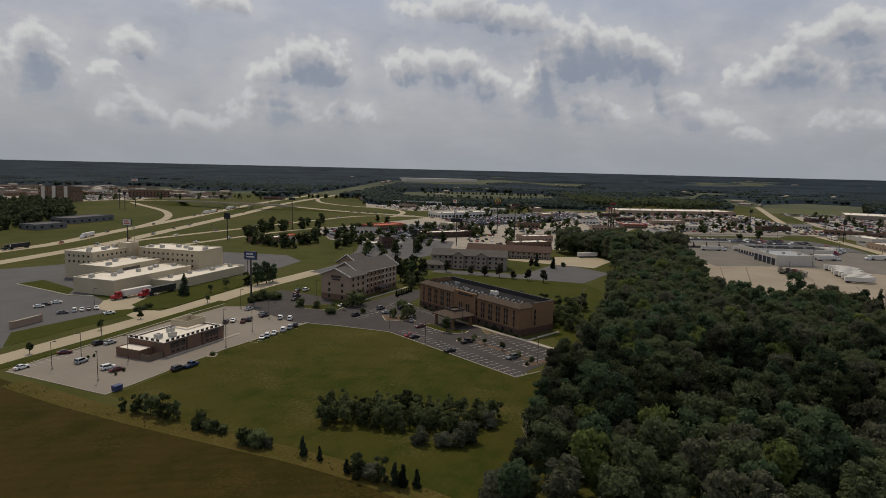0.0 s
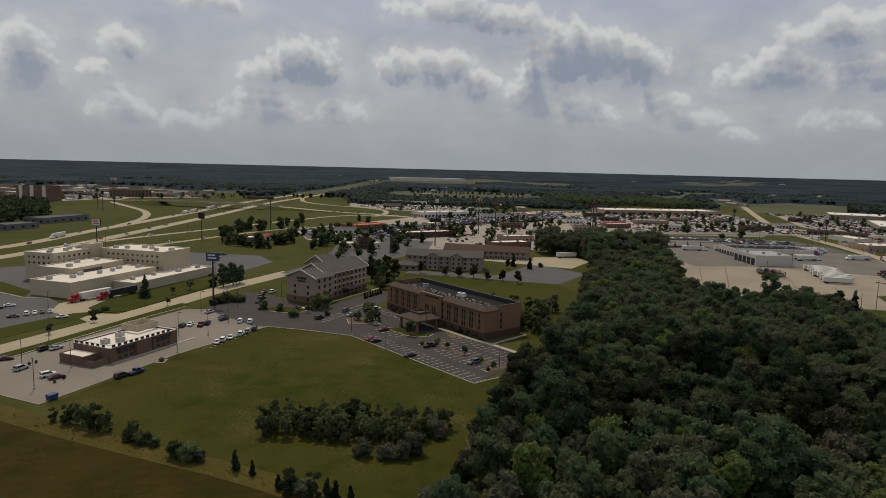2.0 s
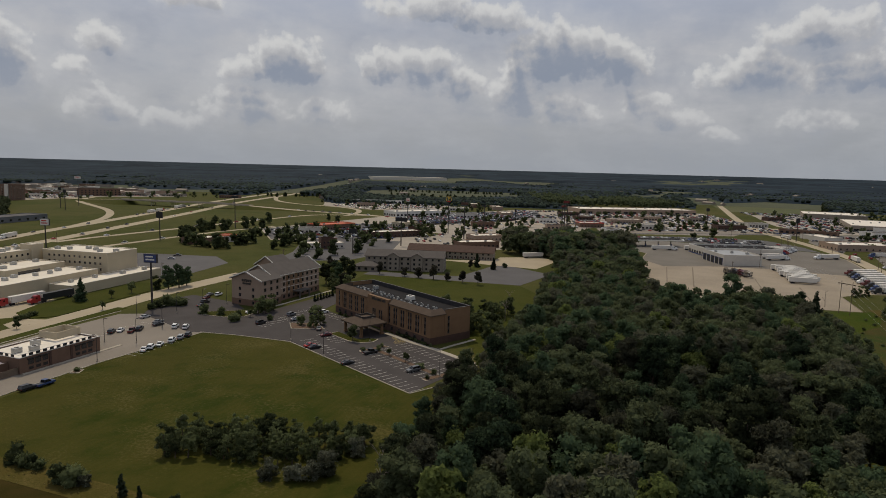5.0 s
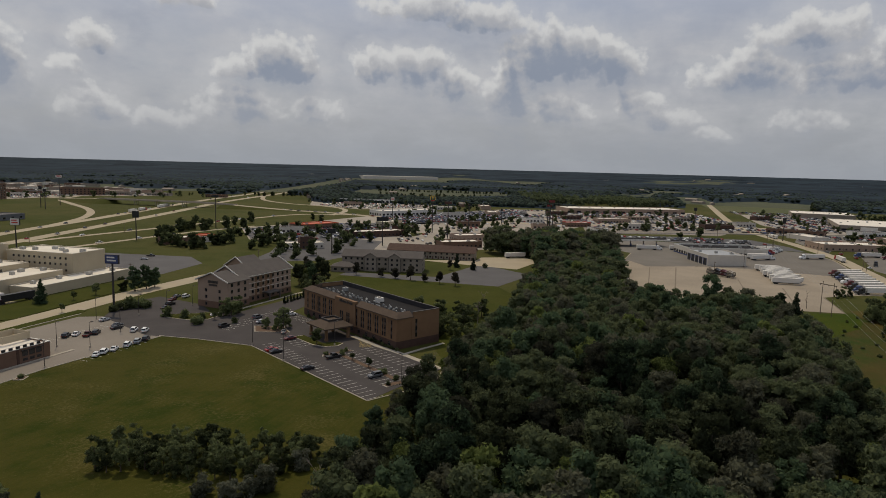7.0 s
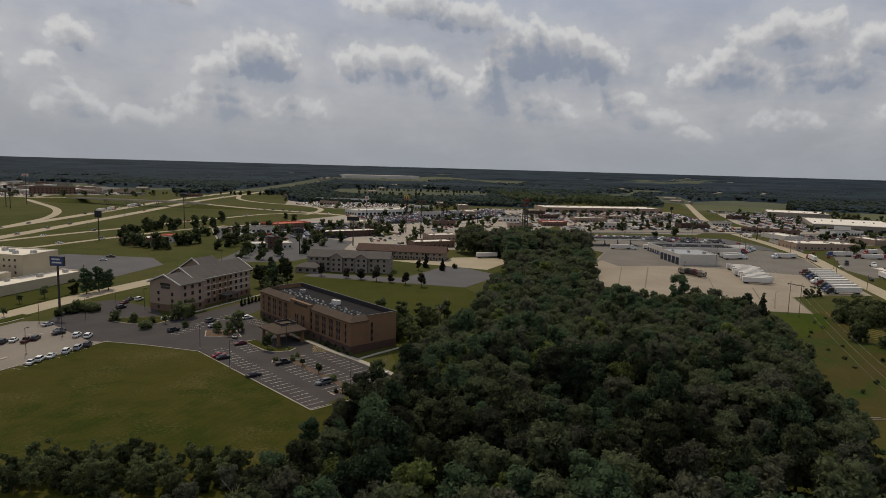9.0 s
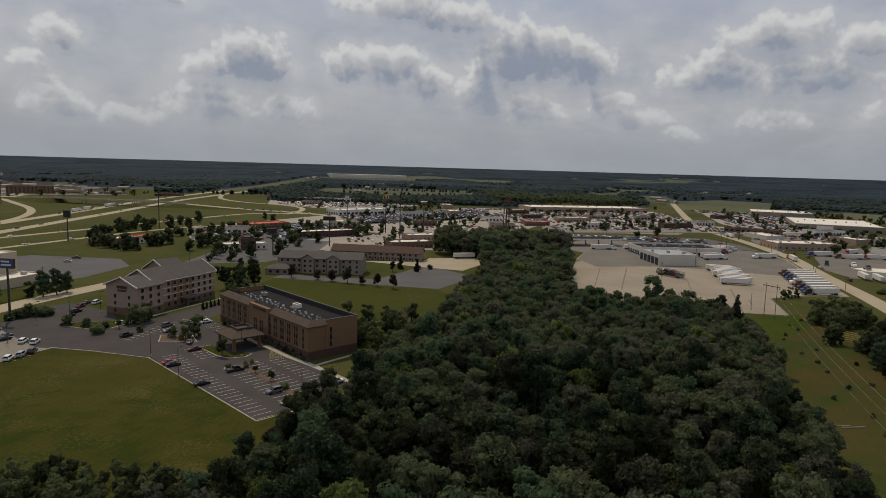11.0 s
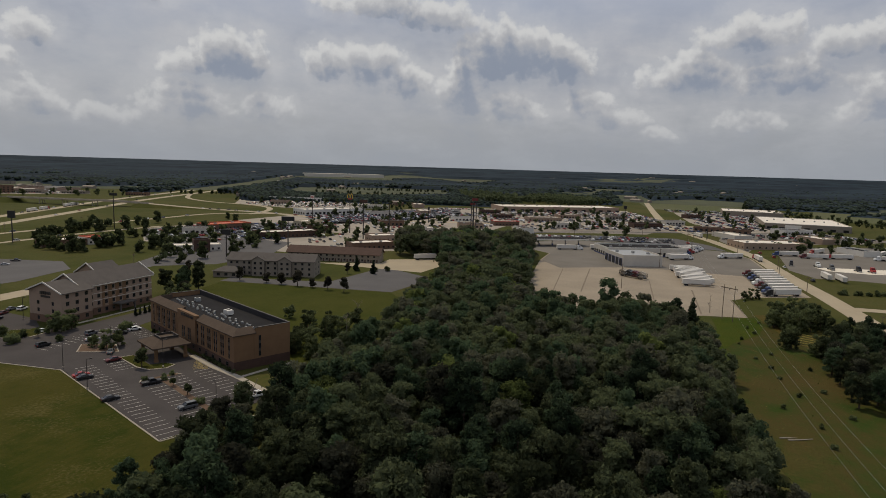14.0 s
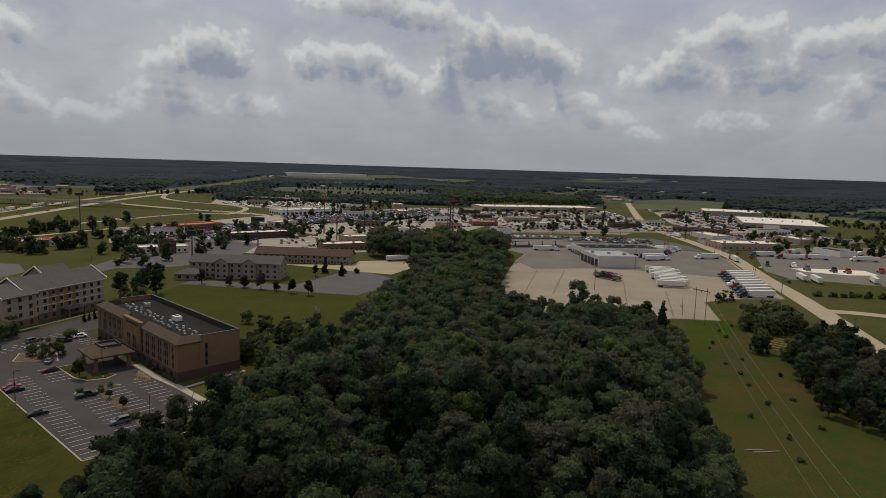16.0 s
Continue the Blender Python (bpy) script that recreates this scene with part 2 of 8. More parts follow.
def glass_mat(name, color, rough=0.08):
    m = bpy.data.materials.new(name)
    m.use_nodes = True
    b = m.node_tree.nodes["Principled BSDF"]
    b.inputs["Base Color"].default_value = (*color, 1)
    b.inputs["Roughness"].default_value = rough
    b.inputs["Specular IOR Level"].default_value = 0.6
    return m


M = dict(
    grass=ground_mat("meadow", ((0.044, 0.051, 0.011), (0.078, 0.069, 0.023), (0.052, 0.061, 0.014)), scales=(0.009, 0.05, 0.6)),
    lawn=ground_mat("mown_lawn", ((0.026, 0.035, 0.004), (0.058, 0.050, 0.010), (0.038, 0.043, 0.006)), scales=(0.018, 0.14, 1.5), stripe=(58, 2.2, 0.35), flecks=((0.105, 0.085, 0.03), 0.6)),
    green=ground_mat("green_lawn", ((0.036, 0.044, 0.006), (0.054, 0.054, 0.010), (0.044, 0.050, 0.008)), stripe=(20, 3.0, 0.3)),
    field=ground_mat("dry_field", ((0.024, 0.022, 0.003), (0.050, 0.033, 0.009), (0.031, 0.026, 0.004)), scales=(0.02, 0.1, 0.9), stripe=(-62, 4.0, 0.5), flecks=((0.075, 0.05, 0.015), 0.45)),
    weeds=ground_mat("tall_weeds", ((0.080, 0.060, 0.016), (0.050, 0.046, 0.008), (0.10, 0.076, 0.024)), scales=(0.05, 0.3, 1.6)),
    crop=ground_mat("far_field", ((0.085, 0.095, 0.045), (0.11, 0.105, 0.055), (0.09, 0.098, 0.05)), scales=(0.004, 0.02, 0.1)),
    clearing=ground_mat("rough_clearing", ((0.030, 0.050, 0.009), (0.068, 0.047, 0.016), (0.038, 0.050, 0.011)), scales=(0.028, 0.16, 1.1), stripe=(40, 5.0, 0.4), flecks=((0.085, 0.062, 0.020), 0.5)),
    asphalt=mat("asphalt", (0.060, 0.053, 0.051), 0.9, 0.22, 0.08, 2.5, 0.2, spec=0.12),
    asphalt_blue=mat("worn_asphalt", (0.085, 0.080, 0.080), 0.9, 0.18, 0.06, 2.0, 0.2),
    concrete=mat("concrete_paving", (0.20, 0.172, 0.14), 0.9, 0.15, 0.05, 1.6, 0.1),
    gravel=mat("gravel_yard", (0.265, 0.220, 0.164), 0.95, 0.2, 0.04, 0.8, 0.3),
    road=mat("concrete_road", (0.335, 0.278, 0.192), 0.9, 0.12, 0.05, 2.0),
    kerb=mat("kerb_concrete", (0.34, 0.30, 0.24), 0.9, 0.15, 0.4, 5.0),
    paint=mat("white_paint_line", (0.46, 0.44, 0.40), 0.8, 0.2, 0.8, 6.0),
    apron=mat("truck_apron_paving", (0.145, 0.129, 0.108), 0.9, 0.18, 0.05, 1.5),
    yellow=mat("yellow_paint_line", (0.55, 0.40, 0.10), 0.8, 0.2, 0.8, 6.0),
    brick=mat("tan_brick", (0.178, 0.104, 0.055), 0.9, 0.14, 0.25, 9.0, 0.1),
    brick_dark=mat("dark_brick", (0.075, 0.043, 0.032), 0.9, 0.2, 0.4, 9.0, 0.1),
    shingle=mat("brown_shingle", (0.082, 0.060, 0.045), 0.9, 0.15, 0.4, 8.0, 0.2, spec=0.12),
    shingle_grey=mat("grey_shingle", (0.10, 0.088, 0.080), 0.9, 0.14, 0.3, 6.0, 0.2, spec=0.12),
    roof_dark=mat("dark_membrane_roof", (0.042, 0.040, 0.041), 0.9, 0.25, 0.15, 3.0, spec=0.08),
    roof_grey=mat("grey_membrane_roof", (0.026, 0.025, 0.026), 0.95, 0.2, 0.15, 3.0, spec=0.05),
    roof_cream=mat("cream_membrane_roof", (0.66, 0.60, 0.50), 0.8, 0.1, 0.12, 2.0),
    roof_white=mat("white_membrane_roof", (0.68, 0.62, 0.53), 0.7, 0.1, 0.12, 2.0),
    stucco=mat("cream_stucco", (0.43, 0.365, 0.255), 0.9, 0.07, 0.1, 4.0),
    stucco_b=mat("tan_stucco", (0.285, 0.208, 0.155), 0.9, 0.08, 0.15, 4.0),
    stucco_g=mat("grey_stucco", (0.235, 0.20, 0.16), 0.9, 0.08, 0.15, 4.0),
    brick_red=mat("red_brown_brick", (0.145, 0.088, 0.060), 0.9, 0.14, 0.25, 8.0, 0.1),
    white=mat("white_painted_metal", (0.60, 0.57, 0.52), 0.55, 0.08, 0.5, 5.0),
    offwhite=mat("pale_siding", (0.50, 0.46, 0.40), 0.7, 0.08, 0.3, 5.0),
    metal=mat("galvanised_metal", (0.38, 0.38, 0.37), 0.45, 0.12, 0.6, 5.0, metal=0.6),
    dark=mat("dark_painted_steel", (0.045, 0.038, 0.034), 0.55, 0.2, 0.6, 4.0),
    wood=mat("weathered_pole_wood", (0.14, 0.105, 0.075), 0.9, 0.2, 0.6, 6.0),
    bark=mat("bark", (0.075, 0.058, 0.042), 0.95, 0.25, 1.0, 8.0),
    glass=glass_mat("dark_window_glass", (0.016, 0.018, 0.022)),
    glass_car=glass_mat("car_glass", (0.012, 0.013, 0.015)),
    rubber=mat("tyre_rubber", (0.016, 0.016, 0.017), 0.85, 0.2, 2.0, 9.0),
    red=mat("red_paint", (0.42, 0.035, 0.025), 0.5, 0.12, 0.5, 4.0),
    orange=mat("orange_red_roof", (0.45, 0.10, 0.045), 0.7, 0.12, 0.3, 3.0),
    blue=mat("blue_paint", (0.04, 0.056, 0.14), 0.5, 0.15, 0.5, 4.0),
    gold=mat("yellow_sign_plastic", (0.65, 0.42, 0.05), 0.5, 0.1, 0.5, 4.0),
    black=mat("black_trim", (0.02, 0.02, 0.021), 0.5, 0.2, 0.8, 5.0),
    mulch=mat("planting_mulch", (0.11, 0.068, 0.042), 0.95, 0.25, 0.8, 5.0, 0.3),
)


def leaf_mat(name, color, tint, island=0.5, spread=0.5, scale=0.12, fine=1.2, thin=0.5):
    """Leaves: matt, and letting some light through."""
    m = mat(name, color, 0.85, 0.35, scale, fine, spread=spread, island=island, spec=0.06, tint=tint)
    nt = m.node_tree
    b = nt.nodes["Principled BSDF"]
    tr = nt.nodes.new("ShaderNodeBsdfTranslucent")
    col = b.inputs["Base Color"].links[0].from_socket
    nt.links.new(col, tr.inputs["Color"])
    mx = nt.nodes.new("ShaderNodeMixShader")
    mx.inputs[0].default_value = thin
    nt.links.new(b.outputs[0], mx.inputs[1])
    nt.links.new(tr.outputs[0], mx.inputs[2])
    nt.links.new(mx.outputs[0], nt.nodes["Material Output"].inputs[0])
    return m


M["leaf"] = leaf_mat("oak_leaves", (0.050, 0.061, 0.031), (0.084, 0.099, 0.050), island=0.45, spread=0.9)
M["leaf_pale"] = leaf_mat("pale_green_leaves", (0.066, 0.082, 0.038), (0.118, 0.138, 0.064), island=0.45, spread=0.6, thin=0.62)
M["leaf_lime"] = leaf_mat("yellow_green_leaves", (0.066, 0.086, 0.026), (0.110, 0.134, 0.042), island=0.4)
M["leaf_olive"] = leaf_mat("olive_leaves", (0.056, 0.058, 0.039), (0.090, 0.092, 0.060), island=0.45, spread=0.9)
M["leaf_deep"] = leaf_mat("deep_green_leaves", (0.038, 0.057, 0.031), (0.063, 0.092, 0.048), island=0.45, spread=0.7)
M["leaf_grey"] = leaf_mat("silvery_leaves", (0.085, 0.092, 0.060), (0.13, 0.135, 0.095))
M["leaf_dark"] = leaf_mat("conifer_needles", (0.022, 0.032, 0.019), (0.036, 0.047, 0.027))
M["leaf_plum"] = leaf_mat("purple_brown_leaves", (0.036, 0.034, 0.026), (0.052, 0.048, 0.034))
# blue haze is put into the far woods' leaf colour; nearer crowns stay greener
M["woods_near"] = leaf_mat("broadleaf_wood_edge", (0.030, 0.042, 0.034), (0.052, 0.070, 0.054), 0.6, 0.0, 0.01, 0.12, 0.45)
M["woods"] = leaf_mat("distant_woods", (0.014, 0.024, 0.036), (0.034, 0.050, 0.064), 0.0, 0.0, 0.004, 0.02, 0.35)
M["crop_far"] = ground_mat("distant_field", ((0.06, 0.07, 0.045), (0.10, 0.10, 0.065), (0.075, 0.085, 0.05)), scales=(0.002, 0.01, 0.05))
M["patch"] = ground_mat("fresh_grass", ((0.032, 0.052, 0.004), (0.050, 0.058, 0.006), (0.040, 0.055, 0.005)), scales=(0.03, 0.2, 1.4))
M["weeds_tall"] = leaf_mat("dry_weed_stems", (0.13, 0.105, 0.036), (0.21, 0.17, 0.065))
M["rust_grass"] = leaf_mat("rusty_dry_grass", (0.085, 0.048, 0.020), (0.13, 0.075, 0.032))
M["shed"] = mat("dull_grey_sheet_metal", (0.115, 0.118, 0.122), 0.7, 0.15, 0.2, 3.0)
M["maroon_sign"] = mat("dull_red_sign_panel", (0.16, 0.03, 0.028), 0.6, 0.15, 0.5, 4.0)
M["lot_far"] = mat("sunlit_concrete_lot", (0.29, 0.252, 0.205), 0.9, 0.18, 0.03, 0.6)
M["hay"] = mat("cut_hay", (0.17, 0.135, 0.028), 0.95, 0.3, 0.3, 3.0)
M["divider"] = mat("dark_soil_seam", (0.17, 0.138, 0.10), 0.95, 0.3, 0.3, 2.0)

# ---- mesh helpers ----
def obj(name, bm, material, parent=None):
    me = bpy.data.meshes.new(name)
    bm.to_mesh(me)
    bm.free()
    me.materials.append(material)
    ob = new(name, me)
    if parent is not None:
        ob.parent = parent
    return ob


def part(name, bm, material, parent, label=""):
    """One mesh under a thing or a part, in the thing's own frame."""
    ob = obj(name, bm, material, parent)
    return tagged(ob, label) if label else ob


def again(ob, name, m, parent):
    """Another piece on the same mesh."""
    o = new(name, ob.data)
    o.parent, o.matrix_basis = parent, m
    return o


def thing(name, m, label, category, group="", kind=""):
    e = new(name)
    e.empty_display_size = 0.5
    e.matrix_basis = m
    return tagged(e, label, category, group, kind)


def box(bm, x0, x1, y0, y1, z0, z1, m=None):
    v = [bm.verts.new((x, y, z)) for z in (z0, z1) for x, y in ((x0, y0), (x1, y0), (x1, y1), (x0, y1))]
    if m is not None:
        for q in v:
            q.co = m @ q.co
    for f in ((3, 2, 1, 0), (4, 5, 6, 7), (0, 1, 5, 4), (1, 2, 6, 5), (2, 3, 7, 6), (3, 0, 4, 7)):
        bm.faces.new([v[i] for i in f])
    return v


def boxes(*rows):
    bm = bmesh.new()
    for r in rows:
        box(bm, *r)
    return bm


def ring(bm, w, d, z0, z1, t, x=0.0, y=0.0):
    """Four walls round a rectangle, t thick, butted at the corners."""
    box(bm, x, x + w, y, y + t, z0, z1)
    box(bm, x, x + w, y + d - t, y + d, z0, z1)
    box(bm, x, x + t, y + t, y + d - t, z0, z1)
    box(bm, x + w - t, x + w, y + t, y + d - t, z0, z1)


def cyl(bm, x, y, z0, z1, r0, r1=None, n=8, m=None):
    r1 = r0 if r1 is None else r1
    lo = [bm.verts.new((x + r0 * math.cos(a), y + r0 * math.sin(a), z0)) for a in [i * math.tau / n for i in range(n)]]
    hi = [bm.verts.new((x + r1 * math.cos(a), y + r1 * math.sin(a), z1)) for a in [i * math.tau / n for i in range(n)]]
    if m is not None:
        for q in lo + hi:
            q.co = m @ q.co
    for i in range(n):
        bm.faces.new((lo[i], lo[(i + 1) % n], hi[(i + 1) % n], hi[i]))
    bm.faces.new(hi)
    bm.faces.new(lo[::-1])


def prism(bm, poly, z0, z1):
    lo = [bm.verts.new((x, y, z0)) for x, y in poly]
    hi = [bm.verts.new((x, y, z1)) for x, y in poly]
    n = len(poly)
    bm.faces.new(hi)
    bm.faces.new(lo[::-1])
    for i in range(n):
        bm.faces.new((lo[i], lo[(i + 1) % n], hi[(i + 1) % n], hi[i]))
    bmesh.ops.recalc_face_normals(bm, faces=bm.faces)


def ccw(poly):
    a = sum(x0 * y1 - x1 * y0 for (x0, y0), (x1, y1) in zip(poly, poly[1:] + poly[:1]))
    return poly if a > 0 else poly[::-1]


def slab(name, poly, top, material, label, category="ground"):
    bm = bmesh.new()
    prism(bm, ccw(poly), -0.3, top)
    bmesh.ops.triangulate(bm, faces=[f for f in bm.faces if len(f.verts) > 4])
    return tagged(obj(name, bm, material), label, category, kind="structure")


def rounded(points, steps=4):
    """A polyline smoothed by corner cutting."""
    pts = [Vector((*p, 0)) if len(p) == 2 else Vector(p) for p in points]
    for _ in range(steps):
        out = [pts[0]]
        for a, b in zip(pts, pts[1:]):
            out += [a.lerp(b, 0.25), a.lerp(b, 0.75)]
        pts = out + [pts[-1]]
    return pts


def strip(name, points, width, top, material, label, category="road", steps=2, thick=0.35):
    pts = rounded(points, steps)
    bm = bmesh.new()
    rows = []
    for i, p in enumerate(pts):
        d = (pts[min(i + 1, len(pts) - 1)] - pts[max(i - 1, 0)]).to_2d().normalized()
        n = Vector((-d.y, d.x)) * width / 2
        rows.append([bm.verts.new((p.x + s * n.x, p.y + s * n.y, p.z + z)) for s, z in ((1, top), (-1, top), (-1, top - thick), (1, top - thick))])
    for a, b in zip(rows, rows[1:]):
        for j in range(4):
            bm.faces.new((a[j], a[(j + 1) % 4], b[(j + 1) % 4], b[j]))
    bm.faces.new(rows[0])
    bm.faces.new(rows[-1][::-1])
    bmesh.ops.recalc_face_normals(bm, faces=bm.faces)
    return tagged(obj(name, bm, material), label, category, kind="structure")


def inside(x, y, poly):
    c = False
    for (x0, y0), (x1, y1) in zip(poly, poly[1:] + poly[:1]):
        if (y0 > y) != (y1 > y) and x < (x1 - x0) * (y - y0) / (y1 - y0) + x0:
            c = not c
    return c


def frame_at(x, y, angle, z=0.0):
    return pose(x, y, z, 0, 0, angle)


# ---- the ground, level near the town and rising very gently far out ----
MID = Vector((-130.0, -180.0))


def swell(r):
    t = max(0.0, r - 1900.0) / 2900.0
    return 50.0 * t ** 1.35


def ground_sheet():
    bm = bmesh.new()
    radii = [0, 60, 150, 300, 600, 1000, 1500, 1900, 2100, 2350, 2600, 2900, 3200, 3500, 3800, 4100, 4400, 4700, 4830]
    seg = 72
    centre = bm.verts.new((MID.x, MID.y, 0))
    last = None
    for r in radii[1:]:
        row = [bm.verts.new((MID.x + r * math.sin(i * math.tau / seg), MID.y + r * math.cos(i * math.tau / seg), swell(r))) for i in range(seg)]
        for i in range(seg):
            j = (i + 1) % seg
            if last is None:
                bm.faces.new((centre, row[j], row[i]))
            else:
                bm.faces.new((last[i], last[j], row[j], row[i]))
        last = row
    bmesh.ops.recalc_face_normals(bm, faces=bm.faces)
    ob = obj("ground", bm, M["grass"])
    for p in ob.data.polygons:
        p.use_smooth = True
    if ob.data.polygons[0].normal.z < 0:
        ob.data.flip_normals()
    return tagged(ob, "wide flat grassy ground reaching the horizon", "ground", kind="structure")


ground_sheet()

# ---- fields, lawns and paving round the hotels ----
slab("lawn", [(-146, 17), (-104, 45), (-62, 66), (-52, 54), (-40, 35), (-36.8, -36), (-12, -38), (-60, -80), (-104, -92), (-136, -14)], 0.03, M["lawn"], "mown green lawn with faint mowing lines", "lawn")
slab("field", [(-420, 60), (-172, 54), (-154, 12), (-133, -26), (-112, -60), (-102, -90), (-110, -200), (-420, -260)], 0.02, M["field"], "dry brownish grass field", "field")
strip("weed_strip", [(-168, 44), (-154, 12), (-133, -26), (-113, -60), (-103, -92)], 7, 0.06, M["weeds"], "strip of tall straw-coloured weeds along the field", "grass")
slab("lawn_east", [(21, 8), (3, -24), (30, -12), (62, 8), (112, 48), (121, 68), (66, 147), (40, 128), (22, 80)], 0.03, M["green"], "bright green mown lawn behind the hotels", "lawn")
slab("utility_clearing", [(220, -76), (181, -73), (142, -90), (112, -108), (70, -134), (40, -160), (90, -200), (140, -172), (240, -135), (250, -100)], 0.03, M["clearing"], "green and straw-coloured clearing under the power line", "grass")

slab("hotel_parking_lot", [(-36.5, -36.3), (-39.5, 34.5), (-52, 54), (-62, 67), (-66, 100), (-52, 96), (-42, 82), (-30, 92), (-22, 88), (20, 106), (26, 96), (-2, 76), (-2, 20), (-0.6, -26.5)], 0.06, M["asphalt"], "dark asphalt hotel parking lot with painted stalls", "parking lot")
slab("access_lane", [(-62, 66), (-66, 70), (-72, 110), (-62, 128), (-50, 137), (-40, 140), (-30, 112), (-32, 96), (-52, 92)], 0.07, M["asphalt"], "grey asphalt lane between the street and the hotels", "road")
slab("restaurant_lot", [(-169, 58), (-147.5, 18.5), (-104, 46), (-61, 66.5), (-66, 108), (-80, 116), (-110, 98), (-140, 78)], 0.05, M["concrete"], "pale concrete restaurant parking lot", "parking lot")
strip("street", [(-330, -42), (-170, 72.5), (-98, 119), (-52, 154), (-14, 176), (6, 188)], 12.5, 0.06, M["road"], "pale concrete street", "road")
strip("back_lane", [(0, 184), (30, 204), (60, 226), (120, 262)], 7.5, 0.065, M["asphalt_blue"], "worn asphalt lane between the inns", "road")
slab("conference_lot", [(-300, 60), (-172, 86), (-150, 104), (-128, 122), (-110, 139), (-124, 160), (-126, 175), (-122, 292), (-158, 286), (-300, 240)], 0.05, M["asphalt_blue"], "grey asphalt lot beside the cream hotel", "parking lot")
slab("green_verge", [(-168, 90), (-122, 120), (-112, 131), (-122, 133), (-164, 112)], 0.09, M["green"], "grass verge along the street", "lawn")
slab("far_hotel_lot", [(-42, 196), (-18, 206), (14, 233), (18, 266), (-24, 312), (-60, 300)], 0.05, M["asphalt_blue"], "worn grey asphalt lot", "parking lot")
slab("inn_lot", [(66, 149), (122, 69), (168, 85), (171, 129), (160, 131), (128, 118), (112, 112), (76, 156)], 0.06, M["asphalt_blue"], "worn grey asphalt lot of the inn", "parking lot")
slab("motel_lot", [(146, 176), (165, 131), (177, 106), (217, 122), (226, 144), (196, 160), (180, 150)], 0.07, M["road"], "pale bare concrete lot of the motel", "parking lot")

# ---- the motorway, ramps and other roads ----
WEST = [(-300, 262), (-210, 332), (-153, 379), (-114, 410), (-58, 493), (18, 587), (109, 709), (232, 882), (471, 1158), (653, 1360), (948, 1708), (1390, 2230)]
EAST = [(-300, 190), (-210, 266), (-157, 317), (-121, 352), (-75, 399), (-9, 484), (68, 584), (167, 714), (262, 850), (394, 1000), (553, 1176), (859, 1558), (1440, 2240)]
strip("motorway_west", WEST, 13, 0.08, M["road"], "pale concrete motorway carriageway", "road")
strip("motorway_east", EAST, 13, 0.08, M["road"], "pale concrete motorway carriageway", "road")
strip("exit_ramp", [(-20, 545), (2, 582), (22, 620), (44, 688), (56, 762), (56, 852), (56, 974), (83, 1040), (111, 1094)], 9, 0.09, M["road"], "curved concrete exit ramp", "road")
strip("frontage_road", [(-60, 405), (-33, 423), (10, 447), (61, 474), (122, 511), (179, 541), (260, 585), (300, 570), (340, 540)], 7, 0.09, M["road"], "narrow concrete frontage road", "road")
strip("service_drive", [(-50, 350), (-26, 365), (9, 386), (43, 407), (90, 432), (150, 455)], 6, 0.09, M["road"], "narrow pale service drive", "road")
strip("loop_ramp", [(300, 556), (350, 600), (385, 660), (384, 728), (356, 792), (360, 900), (420, 1020)], 8, 0.10, M["road"], "curved concrete loop ramp", "road")
OVERPASS = [(40, 1120, 0), (62, 1020, 0.4), (78, 945, 3.6), (98, 888, 6.4), (128, 832, 7.1), (161, 780, 7.3), (200, 745, 7.0), (235, 712, 4.6), (270, 670, 1.6), (298, 635, 0.1), (322, 590, 0), (338, 530, 0), (352, 450, 0), (420, 380, 0), (520, 300, 0), (600, 240, 0), (740, 140, 0)]
strip("overpass_road", OVERPASS, 13, 0.10, M["road"], "pale concrete road rising over the motorway", "road", thick=0.9)


def embankment(points, label):
    """Grassy sides that carry a raised road."""
    pts = rounded(points, 1)
    bm = bmesh.new()
    rows = []
    for i, p in enumerate(pts):
        d = (pts[min(i + 1, len(pts) - 1)] - pts[max(i - 1, 0)]).to_2d().normalized()
        n = Vector((-d.y, d.x))
        rows.append([bm.verts.new((p.x + n.x * k, p.y + n.y * k, z)) for k, z in ((8.5 + 2.4 * p.z, -0.2), (8.5, p.z - 0.05), (-8.5, p.z - 0.05), (-8.5 - 2.4 * p.z, -0.2))])
    for q, r in zip(rows, rows[1:]):
        for j in range(3):
            bm.faces.new((q[j], q[j + 1], r[j + 1], r[j]))
    bm.faces.new(rows[0])
    bm.faces.new(rows[-1][::-1])
    bmesh.ops.recalc_face_normals(bm, faces=bm.faces)
    return tagged(obj("embankment", bm, M["grass"]), label, "embankment", kind="structure")


embankment(OVERPASS[1:4] + [(108, 870, 6.6), (114, 859, 0.3)], "grassy embankment of the overpass")
embankment([(217, 730, 0.3), (223, 724, 5.6)] + OVERPASS[7:10], "grassy embankment of the overpass")
for x, y in ((132, 826), (152, 795), (180, 763)):
    bm = bmesh.new()
    m_ = frame_at(x, y, 35)
    for k in (-4.5, 0, 4.5):
        cyl(bm, k, 0, -0.2, 6.0, 0.5, n=8, m=m_)
    box(bm, -6.2, 6.2, -0.7, 0.7, 6.0, 6.5, m_)
    tagged(obj("bridge_pier", bm, M["kerb"]), "concrete bridge pier under the overpass", "bridge", kind="structure")
for k in (-6.4, 6.4):
    pts_ = []
    for i in range(3, 8):
        d = Vector((OVERPASS[i + 1][0] - OVERPASS[i - 1][0], OVERPASS[i + 1][1] - OVERPASS[i - 1][1])).normalized()
        pts_.append((OVERPASS[i][0] - d.y * k, OVERPASS[i][1] + d.x * k, OVERPASS[i][2] + 0.9))
    strip("bridge_parapet", pts_, 0.4, 0.3, M["kerb"], "concrete bridge parapet", "bridge", steps=1, thick=1.1)
